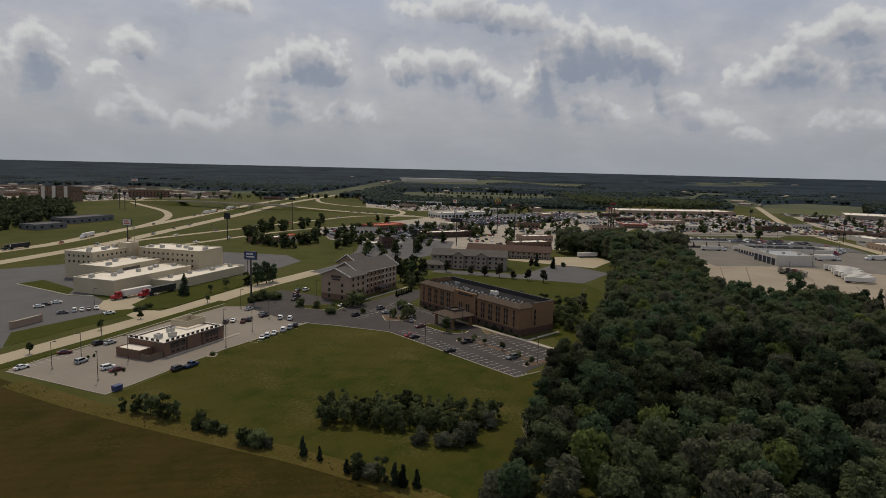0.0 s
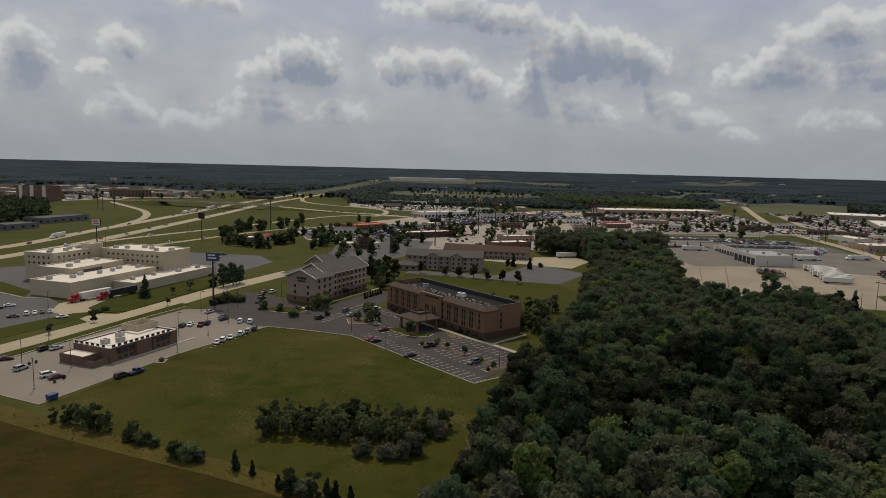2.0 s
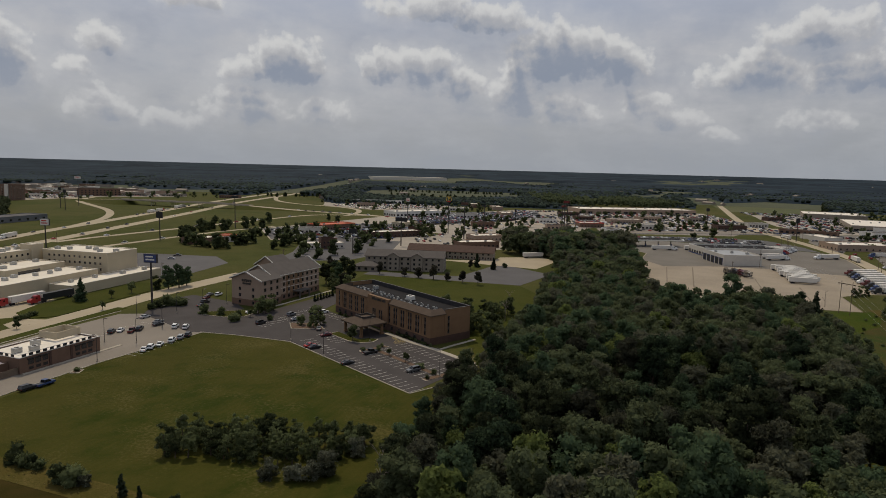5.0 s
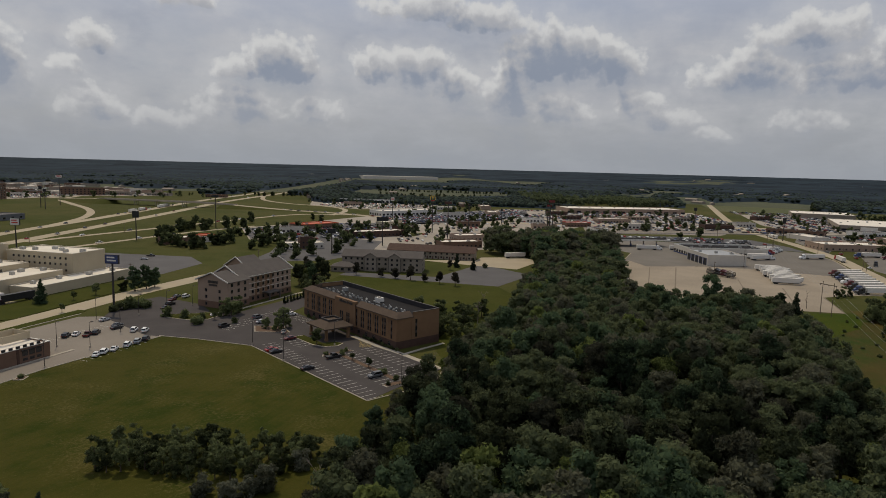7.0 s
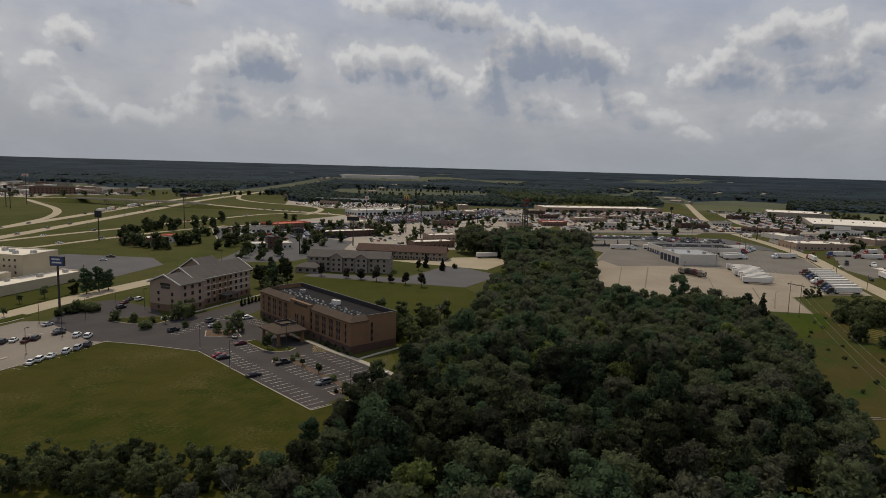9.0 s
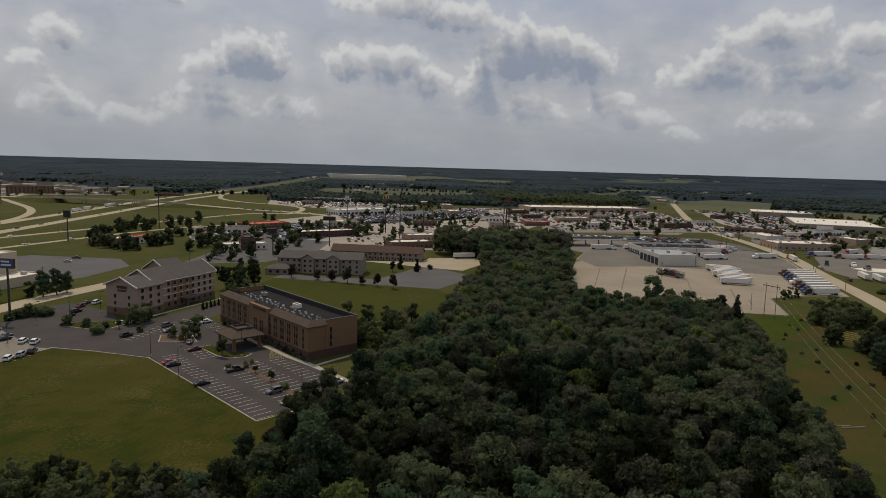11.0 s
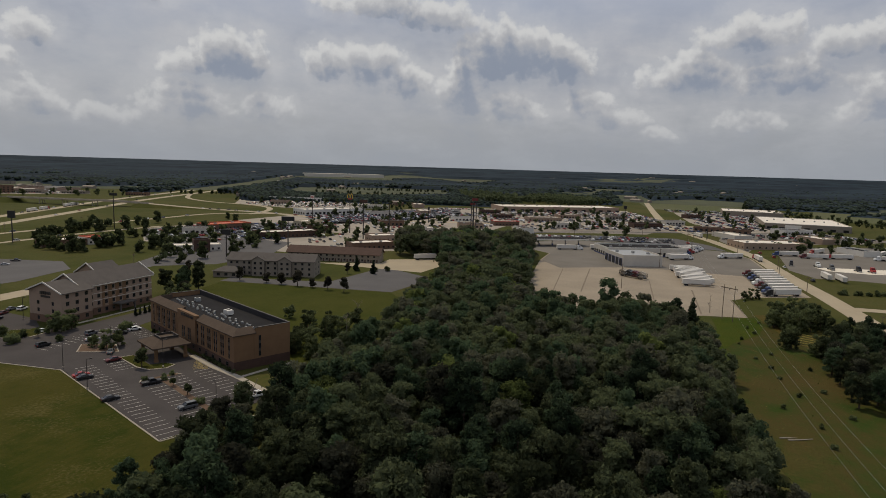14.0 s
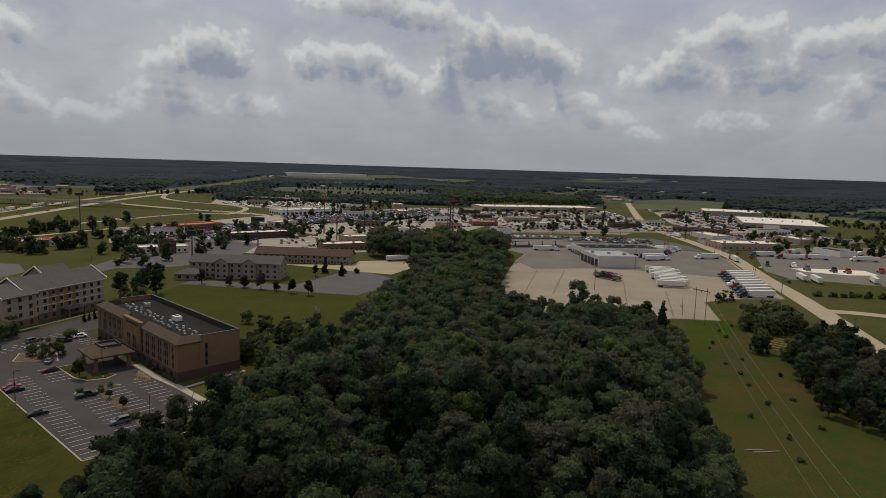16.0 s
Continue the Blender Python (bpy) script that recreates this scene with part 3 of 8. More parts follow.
HIGHWAY = [(90, -215), (150, -178), (212, -141), (249, -120), (284, -100), (322, -77), (369, -46), (453, 2), (469, 15), (551, 82), (647, 172), (782, 256), (1206, 500), (1700, 784)]
strip("highway_south", HIGHWAY, 11, 0.09, M["road"], "long straight concrete highway", "road")
strip("side_drive", [(281, -101), (287, -108), (293, -119), (298, -140), (312, -200)], 9, 0.10, M["road"], "concrete side drive", "road")
slab("truck_yard", [(217.6, -76.4), (204, -60), (178, -48), (150, -20), (158, 6), (200, 41), (289, 98), (326, 117), (345, 175), (420, 170), (450, 110), (470, 30), (440, 2), (372, -36), (300, -80), (274, -60), (254, -54)], 0.05, M["gravel"], "pale dusty gravel and concrete truck yard", "parking lot")
slab("truck_apron", [(345, -28), (327, 17), (308, 44), (270, 67), (289, 97), (326, 116), (345, 174), (420, 171), (452, 110), (472, 32), (440, 4), (372, -34)], 0.07, M["apron"], "worn pale grey apron of the truck stop", "parking lot")
slab("east_truck_lot", [(402, -37), (378, -61), (392, -83), (400, -109), (410, -160), (620, -170), (680, -60), (580, 0), (520, 12), (478, -6)], 0.05, M["apron"], "grey paved truck lot across the highway", "parking lot")
slab("truck_pad", [(436, -44), (424, -56), (434, -82), (452, -96), (470, -84), (452, -62)], 0.07, M["roof_cream"], "bright new concrete pad in the truck lot", "parking lot")
slab("shopping_lot", [(470, 330), (420, 400), (660, 500), (890, 370), (740, 215), (620, 255)], 0.05, M["lot_far"], "wide pale concrete shopping centre parking lot", "parking lot")
slab("store_lot", [(640, 110), (770, 205), (960, 320), (1060, 250), (860, 95), (770, 60)], 0.05, M["lot_far"], "pale parking lot of the large store", "parking lot")
slab("diner_lot", [(165, 215), (200, 290), (330, 420), (470, 345), (500, 300), (350, 230), (240, 192)], 0.05, M["lot_far"], "pale lots of roadside restaurants", "parking lot")
slab("dealer_lot", [(300, 400), (340, 500), (470, 560), (640, 520), (560, 440), (440, 395)], 0.05, M["asphalt_blue"], "grey lot full of parked cars", "parking lot")
slab("bank_lot", [(40, 225), (75, 262), (120, 330), (170, 330), (190, 280), (140, 225), (90, 205)], 0.05, M["asphalt_blue"], "grey asphalt lot round a bank", "parking lot")
slab("plaza_lot", [(400, 640), (380, 760), (440, 860), (560, 800), (620, 700), (520, 620)], 0.05, M["lot_far"], "pale lot of a shopping plaza", "parking lot")
slab("north_lot", [(-80, 960), (-120, 1150), (180, 1260), (260, 1060), (110, 1090)], 0.05, M["lot_far"], "pale lots of a far shopping strip", "parking lot")
slab("long_meadow", [(640, 1060), (600, 940), (674, 785), (850, 765), (1090, 975), (1180, 1120), (1040, 1300), (840, 1320)], 0.04, M["crop"], "pale green crop field", "field")
slab("south_meadow", [(1000, 385), (1270, 560), (1560, 560), (1560, 420), (1190, 285), (1090, 300)], 0.04, M["crop"], "pale green crop field", "field")
slab("east_meadow", [(1020, 120), (1480, 250), (1600, 60), (1100, -60)], 0.04, M["crop"], "pale green crop field", "field")

# ---- more paving of the commercial strip ----
slab("strip_paving", [(165, 214), (95, 345), (128, 440), (330, 520), (640, 560), (760, 470), (900, 372), (640, 250), (480, 290), (240, 190)], 0.032, M["lot_far"], "pale worn paving between roadside businesses", "parking lot")
slab("used_car_lot", [(98, 350), (130, 436), (212, 462), (300, 428), (230, 330), (190, 296), (165, 336)], 0.042, M["asphalt_blue"], "grey asphalt lot with many parked cars", "parking lot")
slab("truck_stop_back_lot", [(345, 180), (350, 216), (430, 218), (492, 168), (536, 112), (505, 62), (476, 36), (455, 112), (424, 174)], 0.055, M["asphalt_blue"], "grey asphalt lot behind the truck stop", "parking lot")
slab("frontage_paving", [(430, 240), (500, 300), (640, 250), (740, 212), (640, 112), (590, 160), (548, 150), (505, 188), (450, 226)], 0.037, M["concrete"], "pale paving along the frontage road", "parking lot")
slab("south_paving", [(480, 20), (560, 78), (640, 106), (770, 60), (740, -40), (660, -20), (560, 40)], 0.037, M["apron"], "grey paving round the lumber shop", "parking lot")
strip("frontage_lane", [(345, 228), (430, 236), (500, 208), (585, 158), (640, 104)], 8, 0.095, M["asphalt_blue"], "grey asphalt frontage lane", "road")
for i_, poly_ in enumerate(([(560, 296), (600, 276), (606, 282), (566, 303)], [(505, 330), (560, 356), (556, 363), (500, 338)], [(360, 300), (410, 322), (404, 334), (352, 312)], [(300, 430), (330, 444), (380, 440), (340, 426)], [(520, 412), (610, 440), (604, 450), (516, 424)],
                            [(150, 350), (180, 362), (174, 376), (146, 366)], [(700, 150), (742, 180), (736, 188), (694, 158)], [(820, 180), (880, 226), (874, 232), (814, 188)], [(240, 300), (268, 316), (262, 330), (236, 314)])):
    slab("grass_verge", poly_, 0.15, M["grass"], "raised grass verge between parking rows", "lawn")

# ---- buildings ----
def window_mesh(name, w, h):
    """A window standing proud of its wall: frame and pane, facing -y."""
    fr = bmesh.new()
    t = 0.09
    box(fr, -w / 2, w / 2, -0.06, 0.02, 0, t)
    box(fr, -w / 2, w / 2, -0.06, 0.02, h - t, h)
    box(fr, -w / 2, -w / 2 + t, -0.06, 0.02, t, h - t)
    box(fr, w / 2 - t, w / 2, -0.06, 0.02, t, h - t)
    box(fr, -0.03, 0.03, -0.05, 0.02, t, h - t)
    pane = boxes((-w / 2 + t, w / 2 - t, -0.03, 0.02, t, h - t))
    out = []
    for n, bm in (("frame", fr), ("pane", pane)):
        me = bpy.data.meshes.new(name + "_" + n)
        bm.to_mesh(me)
        bm.free()
        out.append(me)
    return out


WINDOWS = {}


def window(parent, m, w, h, frame_material, glass="glass"):
    key = (w, h, frame_material, glass)
    if key not in WINDOWS:
        a, b = window_mesh("window", w, h)
        a.materials.append(M[frame_material])
        b.materials.append(M[glass])
        WINDOWS[key] = (a, b)
    a, b = WINDOWS[key]
    o = new("window", a)
    o.parent, o.matrix_basis = parent, m
    q = new("pane", b)
    q.parent = o
    return o


def side(parent_w, parent_d, face):
    """Frames of the four faces of a w x d block: local x along the face, -y outwards."""
    return {"front": pose(0, 0, 0), "right": pose(parent_w, 0, 0, 0, 0, 90), "back": pose(parent_w, parent_d, 0, 0, 0, 180), "left": pose(0, parent_d, 0, 0, 0, -90)}[face]


def gable(bm, w, d, z0, z1, over=0.5, t=0.25, x=0.0, y=0.0):
    """Two roof planes with the ridge along x."""
    for s in (0, 1):
        ya, yb = (y - over, y + d / 2) if s == 0 else (y + d + over, y + d / 2)
        za = z0 - over * (z1 - z0) / (d / 2)
        q = [(x - over, ya, za), (x + w + over, ya, za), (x + w + over, yb, z1), (x - over, yb, z1)]
        v = [bm.verts.new(c) for c in q] + [bm.verts.new((c[0], c[1], c[2] + t)) for c in q]
        for f in ((3, 2, 1, 0), (4, 5, 6, 7), (0, 1, 5, 4), (1, 2, 6, 5), (2, 3, 7, 6), (3, 0, 4, 7)):
            bm.faces.new([v[i] for i in f])
    bmesh.ops.recalc_face_normals(bm, faces=bm.faces)


def gable_end(bm, w, d, z0, z1, t=0.3, x=0.0, y=0.0):
    for xa in (x, x + w - t):
        tri = [(y, z0), (y + d, z0), (y + d / 2, z1)]
        a = [bm.verts.new((xa, p, q)) for p, q in tri]
        b = [bm.verts.new((xa + t, p, q)) for p, q in tri]
        bm.faces.new(a)
        bm.faces.new(b[::-1])
        for i in range(3):
            bm.faces.new((a[i], a[(i + 1) % 3], b[(i + 1) % 3], b[i]))
    bmesh.ops.recalc_face_normals(bm, faces=bm.faces)


def roof_unit(parent, x, y, z, w=2.0, d=1.6, h=1.2, material="metal"):
    bm = boxes((x - w / 2, x + w / 2, y - d / 2, y + d / 2, z + 0.15, z + h), (x - w * 0.42, x + w * 0.42, y - d * 0.42, y + d * 0.42, z, z + 0.15))
    u = part("roof_unit", bm, M[material], parent, "grey metal rooftop air unit")
    f = bmesh.new()
    cyl(f, x, y, z + h, z + h + 0.12, min(w, d) * 0.32, n=10)
    part("fan", f, M["dark"], u)
    return u


def flat_block(name, label, m, w, d, h, wall="stucco", roof="roof_white", parapet=0.6, cap=None, rows=(), faces=("front", "left", "right"), spacing=4.0, win=(1.5, 1.5), frame_material="dark", units=0, band=None, category="building", group="", margin=1.8):
    """A flat-roofed building with parapet, windows at the given heights and roof units."""
    b = thing(name, m, label, category, group)
    wl = bmesh.new()
    ring(wl, w, d, -0.2, h, 0.35)
    part("wall", wl, M[wall], b)
    part("roof", boxes((0.35, w - 0.35, 0.35, d - 0.35, h - 0.5, h - 0.2)), M[roof], b)
    if parapet:
        pb = bmesh.new()
        ring(pb, w + 0.1, d + 0.1, h + 0.004, h + parapet, 0.4, -0.05, -0.05)
        part("parapet", pb, M[cap or wall], b)
    if band:
        bb = bmesh.new()
        ring(bb, w + 0.16, d + 0.16, 0, band[1], 0.3, -0.08, -0.08)
        part("base_band", bb, M[band[0]], b)
    for f in faces:
        length = w if f in ("front", "back") else d
        n = max(1, int((length - 2 * margin) / spacing) + 1)
        fm = side(w, d, f)
        for z in rows:
            for i in range(n):
                x = length / 2 + (i - (n - 1) / 2) * spacing
                window(b, fm @ pose(x, 0, z), *win, frame_material)
    rnd = random.Random(len(label) + int(w * 10))
    for i in range(units):
        roof_unit(b, w * (i + 0.5) / units + rnd.uniform(-1, 1), d * rnd.uniform(0.3, 0.7), h - 0.2, rnd.uniform(1.6, 2.6), rnd.uniform(1.4, 2.0), rnd.uniform(1.0, 1.5))
    return b


def brick_hotel():
    """Four storeys of tan brick over a dark brick base, with a brown skirt roof round a sunken flat roof."""
    W, D, Ht = 69.0, 20.0, 13.0
    h = thing("hotel", frame_at(0, 69, -90), "four-storey tan brick hotel with dark base and brown skirt roof", "hotel")
    wl = bmesh.new()
    ring(wl, W, D, 2.9, 11.4, 0.35)
    part("wall", wl, M["brick"], h)
    bb = bmesh.new()
    ring(bb, W + 0.16, D + 0.16, -0.2, 2.9, 0.43, -0.08, -0.08)
    part("base_wall", bb, M["brick_dark"], h, "dark brown brick ground storey")
    part("roof", boxes((0.35, W - 0.35, 0.35, D - 0.35, 11.0, 11.3)), M["roof_grey"], h, "grey membrane roof")
    # skirt roof: slopes in from the eaves along the front and round both ends
    def skirt(x0, x1, wrap0, wrap1):
        bm = bmesh.new()
        o, r = 0.5, 2.3
        prof = [(-o, 11.2), (-o, 11.5), (r, 13.1), (r + 0.25, 13.1), (r + 0.25, 11.3)]
        a = [bm.verts.new((x0 - (o if wrap0 else 0) + (0 if not wrap0 else 0), y, z)) for y, z in prof]
        b = [bm.verts.new((x1 + (o if wrap1 else 0), y, z)) for y, z in prof]
        if wrap0:
            for v, (y, z) in zip(a, prof):
                v.co.x = x0 + (y if y > 0 else -o)
        if wrap1:
            for v, (y, z) in zip(b, prof):
                v.co.x = x1 - (y if y > 0 else -o)
        n = len(prof)
        for i in range(n):
            bm.faces.new((a[i], a[(i + 1) % n], b[(i + 1) % n], b[i]))
        bm.faces.new(a[::-1])
        bm.faces.new(b)
        if wrap1:
            c = [bm.verts.new((x1 - y, 7.5, z)) for y, z in prof]
            for i in range(n):
                bm.faces.new((b[i], b[(i + 1) % n], c[(i + 1) % n], c[i]))
            bm.faces.new(c)
        if wrap0:
            c = [bm.verts.new((x0 + y, 7.5, z)) for y, z in prof]
            for i in range(n):
                bm.faces.new((c[i], c[(i + 1) % n], a[(i + 1) % n], a[i]))
            bm.faces.new(c[::-1])
        bmesh.ops.recalc_face_normals(bm, faces=bm.faces)
        return bm
    part("skirt_roof", skirt(0, 27.0, True, False), M["shingle"], h, "sloped brown shingle skirt roof")
    part("skirt_roof", skirt(42.0, W, False, True), M["shingle"], h, "sloped brown shingle skirt roof")
    # taller bay with the name in the middle of the front
    bay = bmesh.new()
    box(bay, 27.0, 42.0, -0.55, 0.9, 2.9, 12.9)
    part("sign_bay", bay, M["brick"], h)
    pb = bmesh.new()
    box(pb, 7.5, W - 7.5, D - 0.4, D, 11.404, 13.0)
    box(pb, 0, 0.4, 7.504, D, 11.404, 13.0)
    box(pb, W - 0.4, W, 7.504, D, 11.404, 13.0)
    box(pb, 0.404, 7.496, D - 0.4, D, 11.404, 13.0)
    box(pb, W - 7.496, W - 0.404, D - 0.4, D, 11.404, 13.0)
    part("parapet", pb, M["brick"], h)
    inner = boxes((0.5, W - 0.5, D - 0.62, D - 0.41, 11.3, 13.05))
    part("parapet_lining", inner, M["roof_dark"], h, "dark roofing turned up behind the parapet")
    cp = boxes((-0.1, W + 0.1, D - 0.55, D + 0.1, 13.05, 13.18), (W - 0.55, W + 0.1, 7.5, D - 0.55, 13.004, 13.14), (-0.1, 0.55, 7.5, D - 0.55, 13.004, 13.14))
    part("coping", cp, M["dark"], h)
    # rows of small white roof units
    rnd = random.Random(5)
    u = boxes((-0.4, 0.4, -0.35, 0.35, 0.0, 0.6), (-0.28, 0.28, -0.22, 0.22, 0.6, 0.7))
    first = part("condenser", u, M["metal"], h, "small pale rooftop condenser")
    first.matrix_basis = pose(6, 8, 11.3)
    for i in range(1, 44):
        again(first, "condenser", pose(6 + i * 1.33 + rnd.uniform(-0.5, 0.5), 7.2 + (i % 2) * 2.4 + rnd.uniform(-0.7, 0.7), 11.3, 0, 0, rnd.uniform(-8, 8)), h)
    roof_unit(h, 40, 12.5, 11.3, 3.4, 2.2, 1.7, "white")
    roof_unit(h, 13, 13, 11.3, 2.2, 1.8, 1.5)
    # windows stand in tall dark strips, mostly in pairs
    def window_strip(m, top=3):
        for k in range(top):
            window(h, m @ pose(0, 0, 3.55 + k * 2.6), 0.85, 1.6, "black")
            if k < top - 1:
                part("spandrel", boxes((-0.42, 0.42, -0.03, 0.01, 0.0, 1.0)), M["dark"], h).matrix_basis = m @ pose(0, 0, 5.152 + k * 2.6)
    for i in range(14):
        x = 3.2 + i * 4.82
        y = -0.55 if 27.5 < x < 41.5 else 0.0
        for s in ((-0.72, 0.72) if i not in (0, 13) else (0.0,)):
            window_strip(pose(x + s, y, 0), 2 if 29.0 < x < 40.5 else 3)
        if i < 13 and not 24 < x < 43:
            part("pilaster", boxes((x + 2.1, x + 2.7, y - 0.14, y + 0.01, 2.95, 11.15)), M["brick"], h)
    for i in range(13):
        window(h, pose(3.5 + i * 5.1, -0.08, 0.9), 1.5, 1.4, "black")
    window_strip(side(W, D, "right") @ pose(9.0, 0, 0))
    window_strip(side(W, D, "left") @ pose(10.0, 0, 0))
    part("corner_pier", boxes((W - 0.1, W + 0.12, 6.9, 7.5, 2.95, 11.3)), M["brick"], h)
    x = 30.4
    for wd in (0.8, 0.7, 1.1, 0.6, 0.7, 0.6, 0.7, 0.0, 0.5, 0.7, 0.7):
        if wd:
            part("sign_bar", boxes((x, x + wd, -0.75, -0.55, 11.3 + (0.1 if wd < 0.8 else 0), 12.4 - (0.25 if wd < 0.7 else 0))), M["dark"], h, "dark raised sign bar on the brick")
        x += wd + 0.28
    return h


def hotel_canopy():
    c = thing("entrance_canopy", frame_at(-16.2, 37.4, -90), "drive-through hotel canopy with hipped brown roof", "canopy")
    w, d = 14.4, 12.6
    rf = bmesh.new()
    lo = [(0, 0, 4.9), (w, 0, 4.9), (w, d, 4.9), (0, d, 4.9)]
    hi = [(4.2, 4.0, 6.6), (w - 4.2, 4.0, 6.6), (w - 4.2, d - 2.6, 6.6), (4.2, d - 2.6, 6.6)]
    a = [rf.verts.new(p) for p in lo]
    b = [rf.verts.new(p) for p in hi]
    a2 = [rf.verts.new((p[0], p[1], 4.45)) for p in lo]
    for i in range(4):
        j = (i + 1) % 4
        rf.faces.new((a[i], a[j], b[j], b[i]))
        rf.faces.new((a2[i], a2[j], a[j], a[i]))
    rf.faces.new(a2[::-1])
    rf.faces.new(b)
    bmesh.ops.recalc_face_normals(rf, faces=rf.faces)
    part("roof", rf, M["shingle"], c)
    top = bmesh.new()
    ring(top, w - 8.4, d - 6.6, 6.604, 7.3, 0.3, 4.2, 4.0)
    part("parapet", top, M["dark"], c, "dark raised curb on top of the canopy")
    for x, y in ((1.4, 1.4), (w - 1.4, 1.4), (1.4, d - 1.6), (w - 1.4, d - 1.6)):
        bm = boxes((x - 0.45, x + 0.45, y - 0.45, y + 0.45, 0.9, 4.45), (x - 0.6, x + 0.6, y - 0.6, y + 0.6, 0, 0.9))
        part("column", bm, M["brick"], c, "brick column")
    return c


def rake_boards(bm, x, y0, y1, z0, z1, t=0.3, h=0.55):
    """White boards up the two slopes of a gable end at x, from the eaves at y0 and y1 to the ridge."""
    ym = (y0 + y1) / 2
    for ya in (y0, y1):
        q = [(ya, z0), (ya, z0 + h), (ym, z1 + h), (ym, z1)]
        a = [bm.verts.new((x, y, z)) for y, z in q]
        b = [bm.verts.new((x + t, y, z)) for y, z in q]
        bm.faces.new(a)
        bm.faces.new(b[::-1])
        for i in range(4):
            bm.faces.new((a[i], a[(i + 1) % 4], b[(i + 1) % 4], b[i]))
    bmesh.ops.recalc_face_normals(bm, faces=bm.faces)


def gabled_hotel():
    """Four storeys, tan stucco, grey shingle gables; a lower cross block with the sign stands at the street end."""
    h = thing("hotel", frame_at(-25.5, 97.2, 25), "four-storey tan stucco hotel with grey shingled gable roofs", "hotel")
    W, D, X0 = 48.0, 16.5, 11.0
    wl = bmesh.new()
    ring(wl, W - X0, D, -0.2, 13.0, 0.35, X0, 0.0)
    gable_end(wl, W - X0, D, 13.0, 17.4, 0.3, X0, 0.0)
    part("wall", wl, M["stucco_b"], h)
    rf = bmesh.new()
    gable(rf, W - X0, D, 13.0, 17.4, 0.8, 0.25, X0, 0.0)
    part("roof", rf, M["shingle_grey"], h, "grey shingle roof")
    wg = bmesh.new()
    box(wg, 0.0, X0 - 0.01, -2.8, 15.2, -0.2, 12.4)
    box(wg, X0 - 0.01, X0 + 2.6, -2.8, -0.01, -0.2, 12.4)
    gable_end(wg, X0 + 2.6, 18.0, 12.41, 15.9, 0.3, 0.0, -2.8)
    part("street_block", wg, M["stucco_b"], h)
    wr = bmesh.new()
    gable(wr, X0 + 2.6, 18.0, 12.4, 15.9, 0.8, 0.25, 0.0, -2.8)
    part("street_roof", wr, M["shingle_grey"], h, "grey shingle roof")
    rk = bmesh.new()
    rake_boards(rk, -1.1, -3.6, 16.0, 12.15, 16.05)
    part("rake_trim", rk, M["white"], h, "white rake trim")
    rk = bmesh.new()
    rake_boards(rk, X0 - 1.1, -0.8, D + 0.8, 12.7, 17.6)
    part("rake_trim", rk, M["white"], h, "white rake trim")
    rk = bmesh.new()
    rake_boards(rk, W + 0.8, -0.8, D + 0.8, 12.7, 17.6)
    part("rake_trim", rk, M["white"], h, "white rake trim")
    rw = bmesh.new()
    ring(rw, W - 35.4, 14.0, -0.2, 13.0, 0.35, 35.4, 17.6)
    gable_end(rw, W - 35.4, 14.0, 13.0, 17.4, 0.3, 35.4, 17.6)
    part("rear_wing", rw, M["stucco_b"], h)
    rr = bmesh.new()
    gable(rr, W - 35.4, 14.0, 13.0, 17.4, 0.8, 0.25, 35.4, 17.6)
    part("rear_roof", rr, M["shingle_grey"], h, "grey shingle roof")
    rk = bmesh.new()
    rake_boards(rk, 34.3, 16.8, 32.4, 12.7, 17.6)
    part("rake_trim", rk, M["white"], h, "white rake trim")
    part("eaves_trim", boxes((X0 + 2.7, W + 0.8, -0.95, -0.8, 12.35, 12.75)), M["offwhite"], h)
    bb = boxes((-0.08, X0 + 2.68, -2.88, -2.8, 0, 3.0), (X0 + 2.68, W + 0.08, -0.08, 0.0, 0, 3.0), (W, W + 0.08, 0.0, D, 0, 3.0), (-0.08, 0.0, -2.8, 15.2, 0, 3.0))
    part("base_band", bb, M["brick_red"], h, "brown stone ground storey")
    for z in (0.9, 4.1, 7.1, 10.1):
        for i in range(9):
            window(h, pose(15.6 + i * 3.7, -0.08 if z < 3 else 0, z), 1.4, 1.6, "dark")
        for i in range(3):
            window(h, pose(2.4 + i * 4.3, -2.88 if z < 3 else -2.8, z), 1.4, 1.6, "dark")
        if z < 10:
            window(h, side(W, 15.2, "left") @ pose(13.0, -0.08 if z < 3 else 0, z), 1.2, 1.5, "dark")
            window(h, side(W, 15.2, "left") @ pose(5.0, -0.08 if z < 3 else 0, z), 1.2, 1.5, "dark")
        for i in range(2):
            window(h, side(W, D, "right") @ pose(5.0 + i * 6.5, -0.08 if z < 3 else 0, z), 1.2, 1.6, "dark")
    # warm brick bays in the middle of the long front
    for x0, x1 in ((21.0, 22.35), (24.15, 26.05), (27.85, 29.75), (31.55, 33.4)):
        part("facade_bay", boxes((x0, x1, -0.1, 0.0, 3.02, 12.5)), M["brick"], h, "warm brick bay")
    for z in (6.0, 9.0):
        part("string_course", boxes((X0 + 2.7, W, -0.12, -0.101, z, z + 0.25)), M["offwhite"], h)
    for q in [(-0.3, -0.02, 3.2 + i * 1.2, 4.1 + i * 1.2, 11.3 + (i % 2) * 0.1, 12.5) for i in range(5)] + [(-0.3, -0.02, 3.6, 8.4, 10.1, 10.9)]:
        part("sign_bar", boxes(q), M["dark"], h, "dark sign bar on the gable")
